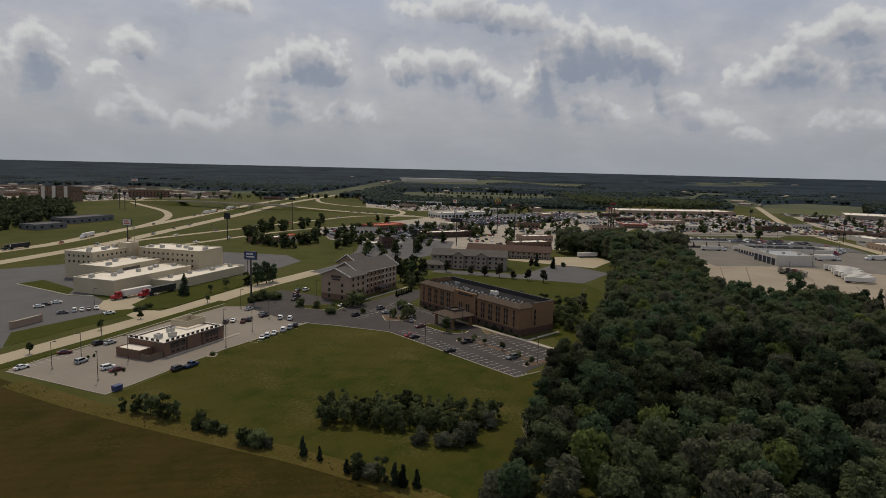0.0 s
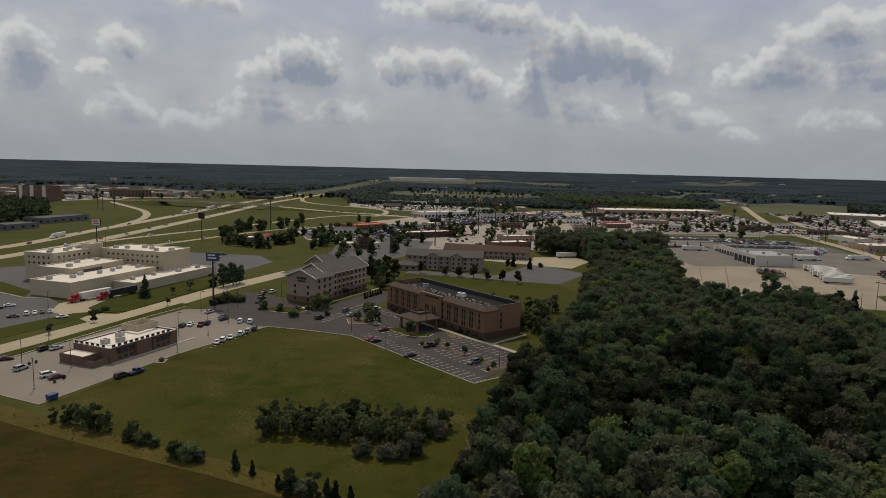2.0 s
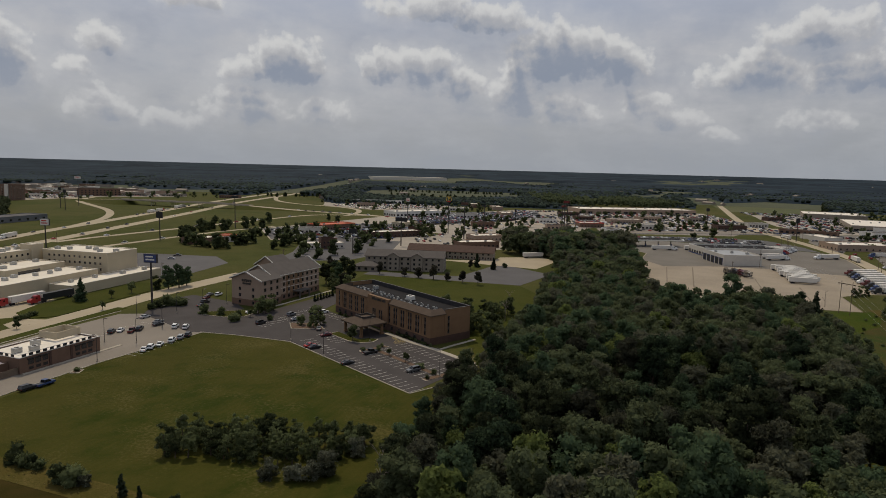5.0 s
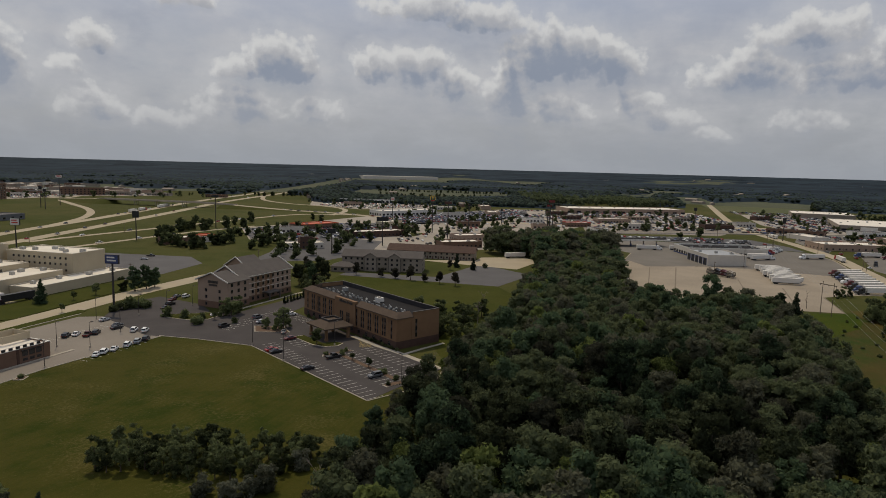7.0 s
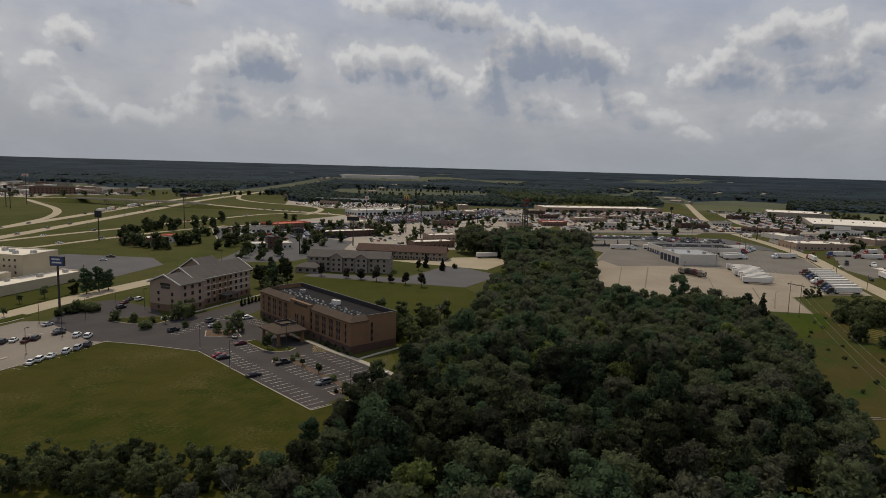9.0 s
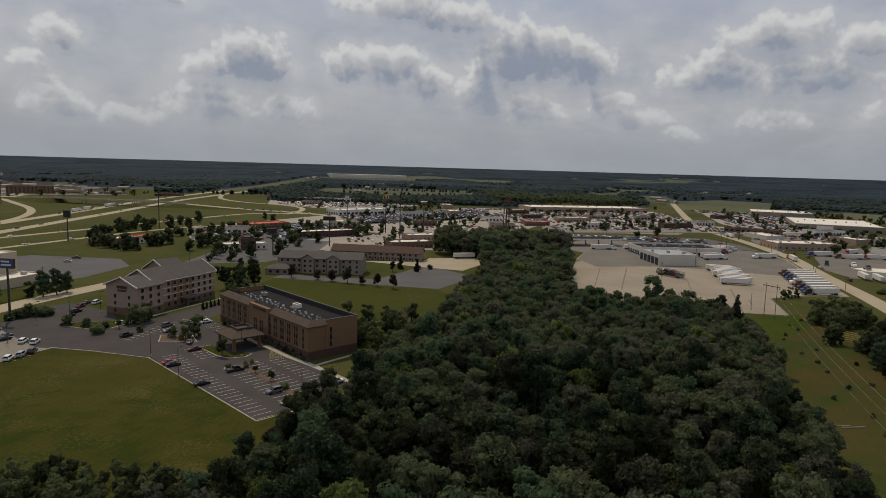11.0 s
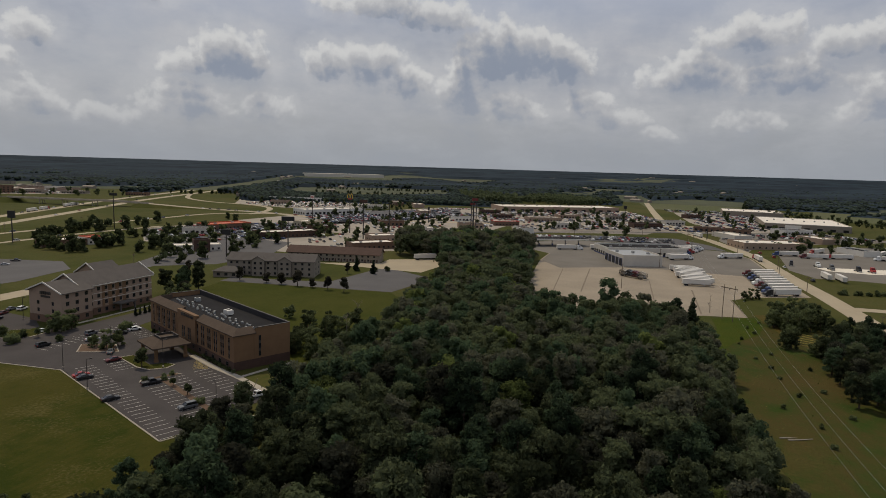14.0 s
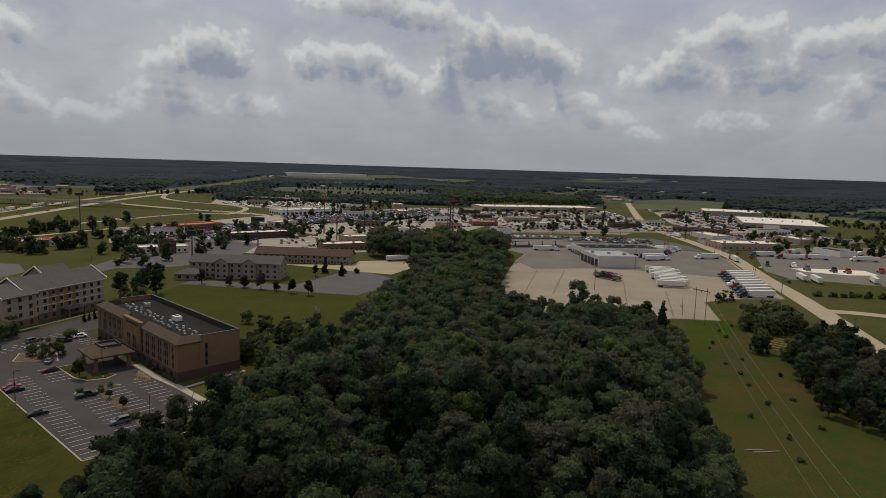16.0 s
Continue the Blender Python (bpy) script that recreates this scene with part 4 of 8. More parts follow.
    ent = boxes((26, 35, -4.5, -0.1, 3.2, 3.7), (26.4, 27.0, -4.3, -3.7, 0, 3.2), (34.0, 34.6, -4.3, -3.7, 0, 3.2))
    part("porch", ent, M["shingle_grey"], h)
    walk_ = boxes((2, W + 4, -6.6, -5.2, -0.1, 0.16))
    part("kerb_walk", walk_, M["kerb"], h, "pale concrete walk")
    return h


def build_inn():
    # local x runs along the front from the near corner, the front faces -y after mirroring the frame
    h = thing("inn", frame_at(78, 165, -46), "three-storey grey-tan inn with shingled gable roof", "hotel")
    W, D = 51.0, 16.0
    wl = bmesh.new()
    ring(wl, W, D, -0.2, 9.0, 0.35)
    gable_end(wl, W, D, 9.0, 12.4)
    part("wall", wl, M["stucco_g"], h)
    rf = bmesh.new()
    gable(rf, W, D, 9.0, 12.4, 0.6)
    part("roof", rf, M["shingle_grey"], h)
    for x in (18.5, 34.0):
        cw = bmesh.new()
        box(cw, x - 4, x + 4, -1.6, -0.01, -0.2, 9.0)
        tri = [(x - 4, 9.0), (x + 4, 9.0), (x, 11.4)]
        a = [cw.verts.new((p, -1.6, q)) for p, q in tri]
        b = [cw.verts.new((p, 3.0, q)) for p, q in tri]
        cw.faces.new(a)
        for i in range(3):
            cw.faces.new((a[i], a[(i + 1) % 3], b[(i + 1) % 3], b[i]))
        bmesh.ops.recalc_face_normals(cw, faces=cw.faces)
        part("cross_gable", cw, M["stucco_g"], h)
        rg = bmesh.new()
        for s in (-1, 1):
            q = [(x + s * 4.6, -2.1, 8.75), (x, -2.1, 11.55), (x, 5.5, 11.55), (x + s * 4.6, 1.2, 8.75)]
            v = [rg.verts.new(c) for c in q] + [rg.verts.new((c[0], c[1], c[2] + 0.22)) for c in q]
            for f in ((3, 2, 1, 0), (4, 5, 6, 7), (0, 1, 5, 4), (1, 2, 6, 5), (2, 3, 7, 6), (3, 0, 4, 7)):
                rg.faces.new([v[i] for i in f])
        bmesh.ops.recalc_face_normals(rg, faces=rg.faces)
        part("cross_gable_roof", rg, M["shingle_grey"], h)
        for s in (-1, 1):
            part("corner_board", boxes((x + s * 3.9 - 0.15, x + s * 3.9 + 0.15, -1.68, -1.6, 0, 8.9)), M["dark"], h)
    for z in (1.0, 4.0, 6.9):
        for x in (2.5, 6.0, 10.0, 13.0, 16.8, 20.2, 24.0, 28.0, 32.3, 35.7, 40.0, 44.0, 48.0):
            y = -1.6 if (14.5 < x < 22.5 or 30 < x < 38) else 0
            window(h, pose(x, y, z), 1.3, 1.4, "dark")
        for y in (4.0, 11.0):
            window(h, side(W, D, "right") @ pose(y, 0, z), 1.2, 1.4, "dark")
    office = thing("office", frame_at(68.5, 163, -46), "low hip-roofed tan inn office", "building")
    w, d = 15.0, 11.0
    ow = bmesh.new()
    ring(ow, w, d, -0.2, 3.4, 0.3)
    part("wall", ow, M["stucco_g"], office)
    orf = bmesh.new()
    lo = [(-0.8, -0.8, 3.4), (w + 0.8, -0.8, 3.4), (w + 0.8, d + 0.8, 3.4), (-0.8, d + 0.8, 3.4)]
    hi = [(5, d / 2, 5.8), (w - 5, d / 2, 5.8)]
    v = [orf.verts.new(p) for p in lo + hi]
    for f in ((0, 1, 5, 4), (1, 2, 5), (2, 3, 4, 5), (3, 0, 4), (3, 2, 1, 0)):
        orf.faces.new([v[i] for i in f])
    bmesh.ops.recalc_face_normals(orf, faces=orf.faces)
    part("roof", orf, M["shingle_grey"], office)
    for i in range(3):
        window(office, pose(3 + i * 4.4, 0, 0.9), 1.8, 1.6, "dark")


def brown_motel():
    # long two-storey motel behind the inn
    h = thing("motel", frame_at(138, 199, -50), "long two-storey motel with brown shingled roof", "motel")
    W, D = 64.0, 14.0
    wl = bmesh.new()
    ring(wl, W, D, -0.2, 5.6, 0.35)
    gable_end(wl, W, D, 5.6, 9.2)
    part("wall", wl, M["stucco_g"], h)
    rf = bmesh.new()
    gable(rf, W, D, 5.6, 9.2, 0.9)
    part("roof", rf, M["brick_dark"], h, "dark brown shingle roof")
    for i in range(15):
        x = 3 + i * 4.1
        for z in (0.9, 3.5):
            window(h, pose(x, 0, z), 1.4, 1.3, "dark")
        part("door", boxes((x + 1.4, x + 2.3, -0.06, 0.02, 0.0, 2.1)), M["brick_dark"], h)


def cream_hotel():
    """Large pale stucco hotel: two four-storey wings meeting at a tower, low conference blocks in front."""
    h = thing("hotel", frame_at(-118, 221, 36), "large cream stucco hotel of two wings and low blocks", "hotel")

    def block(name, m, w, d, ht, rows, faces, roof="roof_cream", spacing=3.4, units=0, z0=-0.2):
        wl = bmesh.new()
        ring(wl, w, d, z0, ht, 0.35)
        p = part(name, wl, M["stucco"], h)
        p.matrix_basis = m
        r = part("roof", boxes((0.35, w - 0.35, 0.35, d - 0.35, ht - 0.6, ht - 0.35)), M[roof], p, "cream membrane roof")
        cb = bmesh.new()
        ring(cb, w + 0.1, d + 0.1, ht + 0.004, ht + 0.18, 0.45, -0.05, -0.05)
        part("coping", cb, M["roof_cream"], p)
        for f in faces:
            length = w if f in ("front", "back") else d
            n = int((length - 3) / spacing)
            for z in rows:
                for i in range(n):
                    o = window(p, side(w, d, f) @ pose(length / 2 + (i - (n - 1) / 2) * spacing, 0, z), 1.4, 1.4, "dark")
                    for c in list(o.children):
                        bpy.data.objects.remove(c)
                    g = WINDOWS[(1.4, 1.4, "dark", "glass")][1]
                    o.data = g
        rnd = random.Random(int(w))
        for i in range(units):
            x, y = w * (i + 0.6) / units, d * rnd.uniform(0.25, 0.75)
            s = rnd.uniform(1.6, 2.8)
            part("roof_unit", boxes((x - s / 2, x + s / 2, y - 1, y + 1, ht - 0.35, ht + 1.1), (x - s / 3, x + s / 3, y - 0.7, y + 0.7, ht + 1.1, ht + 1.3)), M["metal"], p, "grey rooftop air unit")
        return p

    block("wing", pose(0, 0, 0), 28, 20, 15.6, (9.2, 12.4), ("front", "left"), units=5)
    inv = frame_at(-118, 221, 36).inverted()
    block("wing", inv @ frame_at(-91.3, 235.9, -54), 43.3, 23, 15.5, (2.4, 5.6, 8.8, 12.0), ("front",), units=6)
    block("tower", inv @ frame_at(-96.5, 234.5, 36), 8, 8, 18.4, (), ())
    block("hall", inv @ frame_at(-113, 195, 36), 36, 22, 10.4, (), (), units=3)
    block("conference_block", inv @ frame_at(-117.8, 166.5, 34), 56, 26, 7.8, (), (), units=7)
    block("service_block", inv @ frame_at(-89, 168.5, 34), 62, 14, 4.8, (), (), units=4)
    part("glazed_front", boxes((-4, 9, -24, -22.6, 0, 9.0)), M["glass"], h, "dark glazed lobby front")
    part("entrance_canopy", boxes((-9, -4.2, -25, -19, 3.6, 4.4), (-8.6, -8.2, -24.6, -24.2, 0, 3.6), (-8.6, -8.2, -19.6, -19.2, 0, 3.6)), M["stucco"], h)
    return h


def restaurant():
    """Brown brick restaurant with a white roof and a dashed parapet."""
    h = thing("restaurant", frame_at(-129.3, 44.0, 29.5), "brown brick restaurant with white flat roof and chequered parapet", "restaurant")
    W, D, Ht = 35.0, 17.0, 5.0
    wl = bmesh.new()
    ring(wl, W - 6, D, -0.1, Ht, 0.35, 6.0, 0.0)
    part("wall", wl, M["brick_red"], h)
    part("roof", boxes((6.35, W - 0.35, 0.35, D - 0.35, Ht - 0.6, Ht - 0.35)), M["roof_white"], h, "white membrane roof")
    cap = bmesh.new()
    ring(cap, W - 5.9, D + 0.1, Ht + 0.004, Ht + 0.22, 0.45, 5.95, -0.05)
    part("coping", cap, M["white"], h)
    first = None
    for i in range(11):
        m = pose(7.5 + i * 2.35, -0.02, Ht + 0.25)
        if first is None:
            first = part("parapet_panel", boxes((-0.65, 0.65, -0.04, 0.1, 0.0, 0.8)), M["black"], h, "dark raised parapet panel")
            first.matrix_basis = m
        else:
            again(first, "parapet_panel", m, h)
    for i in range(6):
        again(first, "parapet_panel", pose(6.0, D - 1.5 - i * 2.5, Ht + 0.25, 0, 0, -90), h)
    rail = boxes((6.0, W - 4, -0.02, 0.08, Ht + 1.05, Ht + 1.2), (6.0, 6.1, 0.1, D, Ht + 1.05, Ht + 1.2))
    part("parapet_rail", rail, M["white"], h)
    tw = bmesh.new()
    ring(tw, 9.5, 8.0, Ht + 0.23, 7.6, 0.3, W - 9.8, D - 8.3)
    part("raised_parapet", tw, M["stucco"], h, "cream raised parapet over the entrance")
    low = bmesh.new()
    ring(low, 5.9, 11.0, -0.1, 3.2, 0.3, 0.0, 5.0)
    part("rear_wing", low, M["brick_red"], h)
    part("rear_roof", boxes((0.3, 5.6, 5.3, 15.7, 2.7, 2.95)), M["roof_white"], h)
    fence = boxes((0.0, 5.9, 0.6, 0.72, 0, 2.2), (0.0, 0.12, 0.72, 4.9, 0, 2.2))
    part("enclosure_fence", fence, M["wood"], h, "board fence round the service yard")
    for x0 in (8.5, 25.0):
        for i in range(3):
            o = window(h, pose(x0 + 1.2 + i * 2.4, 0, 2.4), 1.9, 1.7, "black")
            window(h, pose(x0 + 1.2 + i * 2.4, 0, 0.8), 1.5, 0.9, "black")
        part("awning", boxes((x0 - 0.2, x0 + 7.4, -0.5, 0.0, 4.2, 4.45)), M["black"], h)
    for x in (15.8, 23.4):
        part("pilaster", boxes((x, x + 0.8, -0.18, 0.0, 0, 4.9)), M["brick_dark"], h)
    for x, y in ((11, 8), (15, 5.5), (19.5, 11)):
        roof_unit(h, x, y, Ht - 0.35, 2.4, 2.0, 1.6)
    part("walk", boxes((6.0, W + 8, -1.6, -0.3, 0.05, 0.2)), M["kerb"], h)
    return h


brick_hotel()
hotel_canopy()
gabled_hotel()
build_inn()
brown_motel()
cream_hotel()
restaurant()

# ---- shops, diners and yards farther off ----
flat_block("bank", "low pale bank with white roof", frame_at(90, 271, -16), 32, 14, 4.4, "offwhite", "roof_white", 0.4, rows=(1.0,), units=1)
flat_block("bank_porch", "dark raised brick bank porch", frame_at(102, 266, -16), 11, 10, 8.0, "brick_dark", "roof_dark", 0.8, rows=(1.0, 4.5), faces=("front",), spacing=3.0)
flat_block("diner", "low diner with white roof", frame_at(24, 341, 4), 34, 16, 4.4, "brick_red", "roof_white", 0.5, rows=(1.0,), units=2)
flat_block("diner", "red-roofed diner entrance block", frame_at(54, 342, 12), 12, 14, 5.2, "offwhite", "orange", 0.7, cap="orange", rows=(1.0,))
flat_block("restaurant", "brown restaurant with orange-red roof edge", frame_at(172, 396, 6), 46, 22, 5.2, "brick_red", "orange", 0.7, cap="orange", rows=(1.0,), units=2)
flat_block("restaurant", "dark glazed restaurant with white roof", frame_at(180, 314, -8), 56, 20, 5.0, "brick_dark", "roof_white", 0.7, rows=(1.2,), units=3)
flat_block("diner", "low tan diner with pale roof", frame_at(204, 214, -17), 36, 18, 5.0, "brick_red", "roof_white", 0.6, rows=(1.0,), units=2)
flat_block("diner", "low tan diner with pale roof", frame_at(250, 248, -17), 30, 18, 5.0, "stucco_b", "roof_white", 0.6, rows=(1.0,), units=2)
flat_block("diner", "small white-roofed diner with pale walls", frame_at(273, 392, 20), 32, 14, 4.6, "stucco", "roof_white", 0.5, rows=(1.0,), units=1)
flat_block("car_dealership", "long pale car dealership with flat white roof", frame_at(350, 512, -3), 92, 30, 6.5, "white", "roof_white", 0.8, rows=(1.0,), spacing=6.0, win=(3.6, 2.6), units=4)
flat_block("workshop", "long white workshop with dark bay doors", frame_at(452, 812, -45), 104, 30, 7.0, "white", "roof_white", 0.6, rows=(0.1,), spacing=7.4, win=(4.6, 4.6), units=3)
flat_block("warehouse", "long low far warehouse with white roof", frame_at(1370, 2105, -22, 9.0), 330, 110, 14.0, "offwhite", "roof_white", 0.8)
flat_block("superstore", "long brown-fronted store with pale roof", frame_at(676, 462, -31), 200, 60, 7.2, "stucco_b", "roof_white", 0.5, rows=(0.6,), faces=("front",), spacing=15, win=(7, 3.0), units=10)
flat_block("superstore", "large store with white roof and skylights", frame_at(768, 106, -66), 96, 135, 7.6, "stucco_g", "roof_white", 0.5, cap="offwhite", rows=(0.6,), faces=("front", "left"), spacing=14, win=(6, 3.0), units=8)
flat_block("store_entrance", "white entrance block of the large store", frame_at(776, 84, -66), 18, 8, 6.0, "white", "roof_white", 0.4)
flat_block("strip_shops", "long low brown strip of shops", frame_at(648, 144, -80), 60, 14, 4.6, "brick_red", "shingle", 0.5, rows=(0.8,), faces=("front",), spacing=6, win=(3, 2.2), units=3)
flat_block("store", "large pale store wing with white roof", frame_at(978, 244, -66), 90, 90, 7.5, "stucco_g", "roof_white", 0.6, units=4)
flat_block("lumber_shop", "low flat shop with pale roof", frame_at(506, 33, -40), 60, 30, 5.5, "stucco_b", "roof_white", 0.6, rows=(1.0,), spacing=6, units=4)
flat_block("warehouse", "low dark grey warehouse beside the motorway", frame_at(-117, 531, 30), 32, 24, 5.2, "shed", "asphalt_blue", 0.3, rows=(1.5,), spacing=10, win=(3, 2.0))
flat_block("workshop", "low dark grey workshop beside the motorway", frame_at(-81, 588, 37), 60, 26, 6.0, "shed", "asphalt_blue", 0.3, rows=(1.5,), spacing=10, win=(3, 2.0))
flat_block("apartment_block", "six-storey red brick apartment block", frame_at(-66, 1045, -48), 62, 24, 23.0, "brick_red", "roof_grey", 1.0, rows=(2, 5.5, 9, 12.5, 16, 19.5), spacing=5.2, win=(2.2, 1.9), frame_material="offwhite")
flat_block("hotel", "tall brick hotel with pale stair towers", frame_at(84, 1120, -10), 70, 26, 12.0, "brick_red", "roof_grey", 1.0, rows=(2, 5.5, 9), spacing=6, win=(2.2, 1.9))
flat_block("service_bays", "pale truck service building with blue bay doors", frame_at(313.8, 44.2, -38), 29, 36, 7.6, "offwhite", "metal", 0.5, rows=(), units=3)
flat_block("truck_stop", "grey and white truck stop shop with blue band", frame_at(352, 80, -38), 66, 30, 6.4, "offwhite", "roof_grey", 0.8, cap="white", band=("blue", 1.0), rows=(1.0,), spacing=5, win=(3.4, 2.2), units=6)
flat_block("shop", "small dark shop beside the highway", frame_at(610, 200, -38), 36, 18, 5.0, "brick_dark", "roof_dark", 0.6, rows=(1.0,))
flat_block("shop", "low tan shop with pale roof", frame_at(560, 320, -34), 44, 20, 5.0, "stucco_b", "roof_white", 0.6, rows=(1.0,), units=2)
flat_block("shop", "low shop with red parapet", frame_at(470, 300, -34), 30, 18, 5.0, "brick_red", "roof_white", 0.6, cap="red", rows=(1.0,), units=2)


def bay_doors():
    left = frame_at(313.8, 44.2, -38) @ side(29, 36, "left")
    for i in range(5):
        d = thing("bay_door", left @ pose(4.2 + i * 6.9, -0.02, 0), "blue framed dark roll-up bay door", "door", "doors of the service bays")
        part("frame", boxes((-2.6, -2.2, -0.2, 0.0, 0, 5.4), (2.2, 2.6, -0.2, 0.0, 0, 5.4), (-2.2, 2.2, -0.2, 0.0, 5.0, 5.4)), M["blue"], d)
        part("shutter", boxes((-2.2, 2.2, -0.08, 0.0, 0, 5.0)), M["black"], d)


bay_doors()


def fuel_canopy(m, w, d, label):
    c = thing("fuel_canopy", m, label, "canopy")
    part("roof", boxes((0, w, 0, d, 5.6, 6.6)), M["roof_grey"], c)
    part("fascia", boxes((-0.1, w + 0.1, -0.12, -0.004, 5.5, 6.7), (-0.1, w + 0.1, d + 0.004, d + 0.12, 5.5, 6.7)), M["white"], c)
    for i in range(5):
        x = w * (i + 0.5) / 5
        part("column", boxes((x - 0.3, x + 0.3, d / 2 - 0.3, d / 2 + 0.3, 0, 5.6)), M["dark"], c)
        part("pump", boxes((x - 0.5, x + 0.5, d / 2 - 1.6, d / 2 - 0.9, 0.05, 1.9), (x - 0.4, x + 0.4, d / 2 - 1.5, d / 2 - 1.0, 1.9, 2.2)), M["blue"], c)


fuel_canopy(frame_at(342, 158, -33), 62, 16, "long flat fuel canopy over truck pumps")


def stair_towers():
    for x in (10.0, 30.0, 52.0):
        t = thing("stair_tower", frame_at(-66, 1045, -48) @ pose(x, -1.6, 0), "pale plaster stair tower of the apartment block", "tower", "stair towers")
        part("shaft", boxes((-3, 3, 0, 1.5, 0, 25.0)), M["offwhite"], t)
        part("cap", boxes((-3.3, 3.3, -0.2, 1.5, 25.004, 25.6)), M["brick_red"], t)


stair_towers()

# small shops and diners strewn along the roads, too far off to tell apart by more than roof and wall
rnd_b = random.Random(17)
SHOPS = [(420, 470, 30, 14), (520, 460, 36, 16), (600, 440, 30, 18), (560, 380, 26, 14), (470, 365, 24, 14), (640, 330, 34, 16), (700, 290, 26, 14), (520, 250, 30, 16), (440, 220, 26, 14), (410, 300, 28, 14), (350, 360, 26, 14), (330, 290, 24, 14),
         (690, 200, 30, 16), (840, 240, 26, 14), (600, 60, 40, 20), (640, -10, 36, 20), (560, -60, 30, 16), (700, 60, 40, 22), (500, 590, 40, 18), (420, 720, 30, 16), (600, 560, 34, 16), (140, 380, 26, 14), (250, 350, 22, 12),
         (-20, 1120, 50, 22), (60, 1180, 60, 24), (160, 1130, 44, 20), (220, 1090, 40, 20), (300, 1010, 36, 18), (-90, 1080, 40, 20), (680, 640, 40, 18)]
for x, y, w, d in SHOPS:
    flat_block("shop", rnd_b.choice(("low roadside shop with pale flat roof", "low brick shop with flat roof", "plain tan shop with flat roof")), frame_at(x, y, rnd_b.choice((-34, -28, 56, -40))), w, d, rnd_b.uniform(4.2, 6.0),
               rnd_b.choice(("stucco_b", "brick_red", "offwhite", "stucco_g", "brick_dark", "white")), rnd_b.choice(("roof_white", "roof_white", "shingle", "roof_grey", "shingle_grey")), 0.6, rows=(1.0,), faces=("front",), spacing=4.5, win=(2.4, 2.0), units=2)

slab("north_town", [(-160, 1180), (-130, 1640), (20, 1780), (180, 1620), (270, 1330), (250, 1120), (100, 1110)], 0.04, M["lot_far"], "pale lots of the town across the motorway", "parking lot")


def far_shops(name, label, polys, seed):
    """Low flat-roofed shops and houses too far off to tell one by one: walls, a roof and a parapet each."""
    rnd = random.Random(seed)
    verts, faces, mats = [], [], []
    for poly, count, size in polys:
        xs, ys = [p[0] for p in poly], [p[1] for p in poly]
        for _ in range(count):
            x, y = rnd.uniform(min(xs), max(xs)), rnd.uniform(min(ys), max(ys))
            if not inside(x, y, poly):
                continue
            w, d, h = rnd.uniform(*size), rnd.uniform(6, 12), rnd.uniform(3.8, 7.0)
            a = radians(rnd.choice((-40, -34, 50, 56)))
            c, q = math.cos(a), math.sin(a)
            b = len(verts)
            for u, v, z in [(sx * w * k, sy * d * k, z) for k, z in ((1, 0), (1, h), (0.96, h), (0.96, h - 0.5)) for sx, sy in ((-1, -1), (1, -1), (1, 1), (-1, 1))]:
                verts.append((x + u * c - v * q, y + u * q + v * c, z))
            wall, roof = rnd.randrange(4), rnd.choice((4, 4, 4, 5, 6))
            for r in range(3):
                for k in range(4):
                    faces.append((b + r * 4 + k, b + r * 4 + (k + 1) % 4, b + r * 4 + 4 + (k + 1) % 4, b + r * 4 + 4 + k))
                    mats.append(wall)
            faces.append(tuple(b + 12 + k for k in range(4)))
            mats.append(roof)
    me = bpy.data.meshes.new(name)
    me.from_pydata(verts, [], faces)
    for key in ("stucco_b", "brick_red", "offwhite", "stucco_g", "roof_white", "shingle", "roof_grey"):
        me.materials.append(M[key])
    me.polygons.foreach_set("material_index", mats)
    return tagged(new(name, me), label, "shops", kind="stuff")


far_shops("far_shops", "low shops and houses of the town across the motorway", (([(-160, 1180), (-130, 1640), (20, 1780), (180, 1620), (270, 1330), (250, 1120), (100, 1130)], 120, (9, 30)),
          ([(600, 640), (700, 600), (760, 660), (660, 740)], 12, (9, 20)), ([(470, 900), (560, 880), (600, 960), (520, 1040)], 16, (10, 24)), ([(900, 1560), (1300, 1900), (1420, 2060), (1180, 1960)], 26, (12, 40))), 9)

# ---- vehicles ----
def profile_body(bm, prof, w, taper=0.0):
    """A side profile (x, z) drawn out to width w, its upper points drawn in by taper."""
    top = max(z for _, z in prof)
    a, b = [], []
    for x, z in prof:
        k = w / 2 - taper * max(0.0, (z - 0.9)) / max(0.01, top - 0.9)
        a.append(bm.verts.new((x, -k, z)))
        b.append(bm.verts.new((x, k, z)))
    n = len(prof)
    for i in range(n):
        j = (i + 1) % n
        bm.faces.new((a[i], a[j], b[j], b[i]))
    fa, fb = bm.faces.new(a[::-1]), bm.faces.new(b)
    bmesh.ops.triangulate(bm, faces=[fa, fb])
    bmesh.ops.recalc_face_normals(bm, faces=bm.faces)


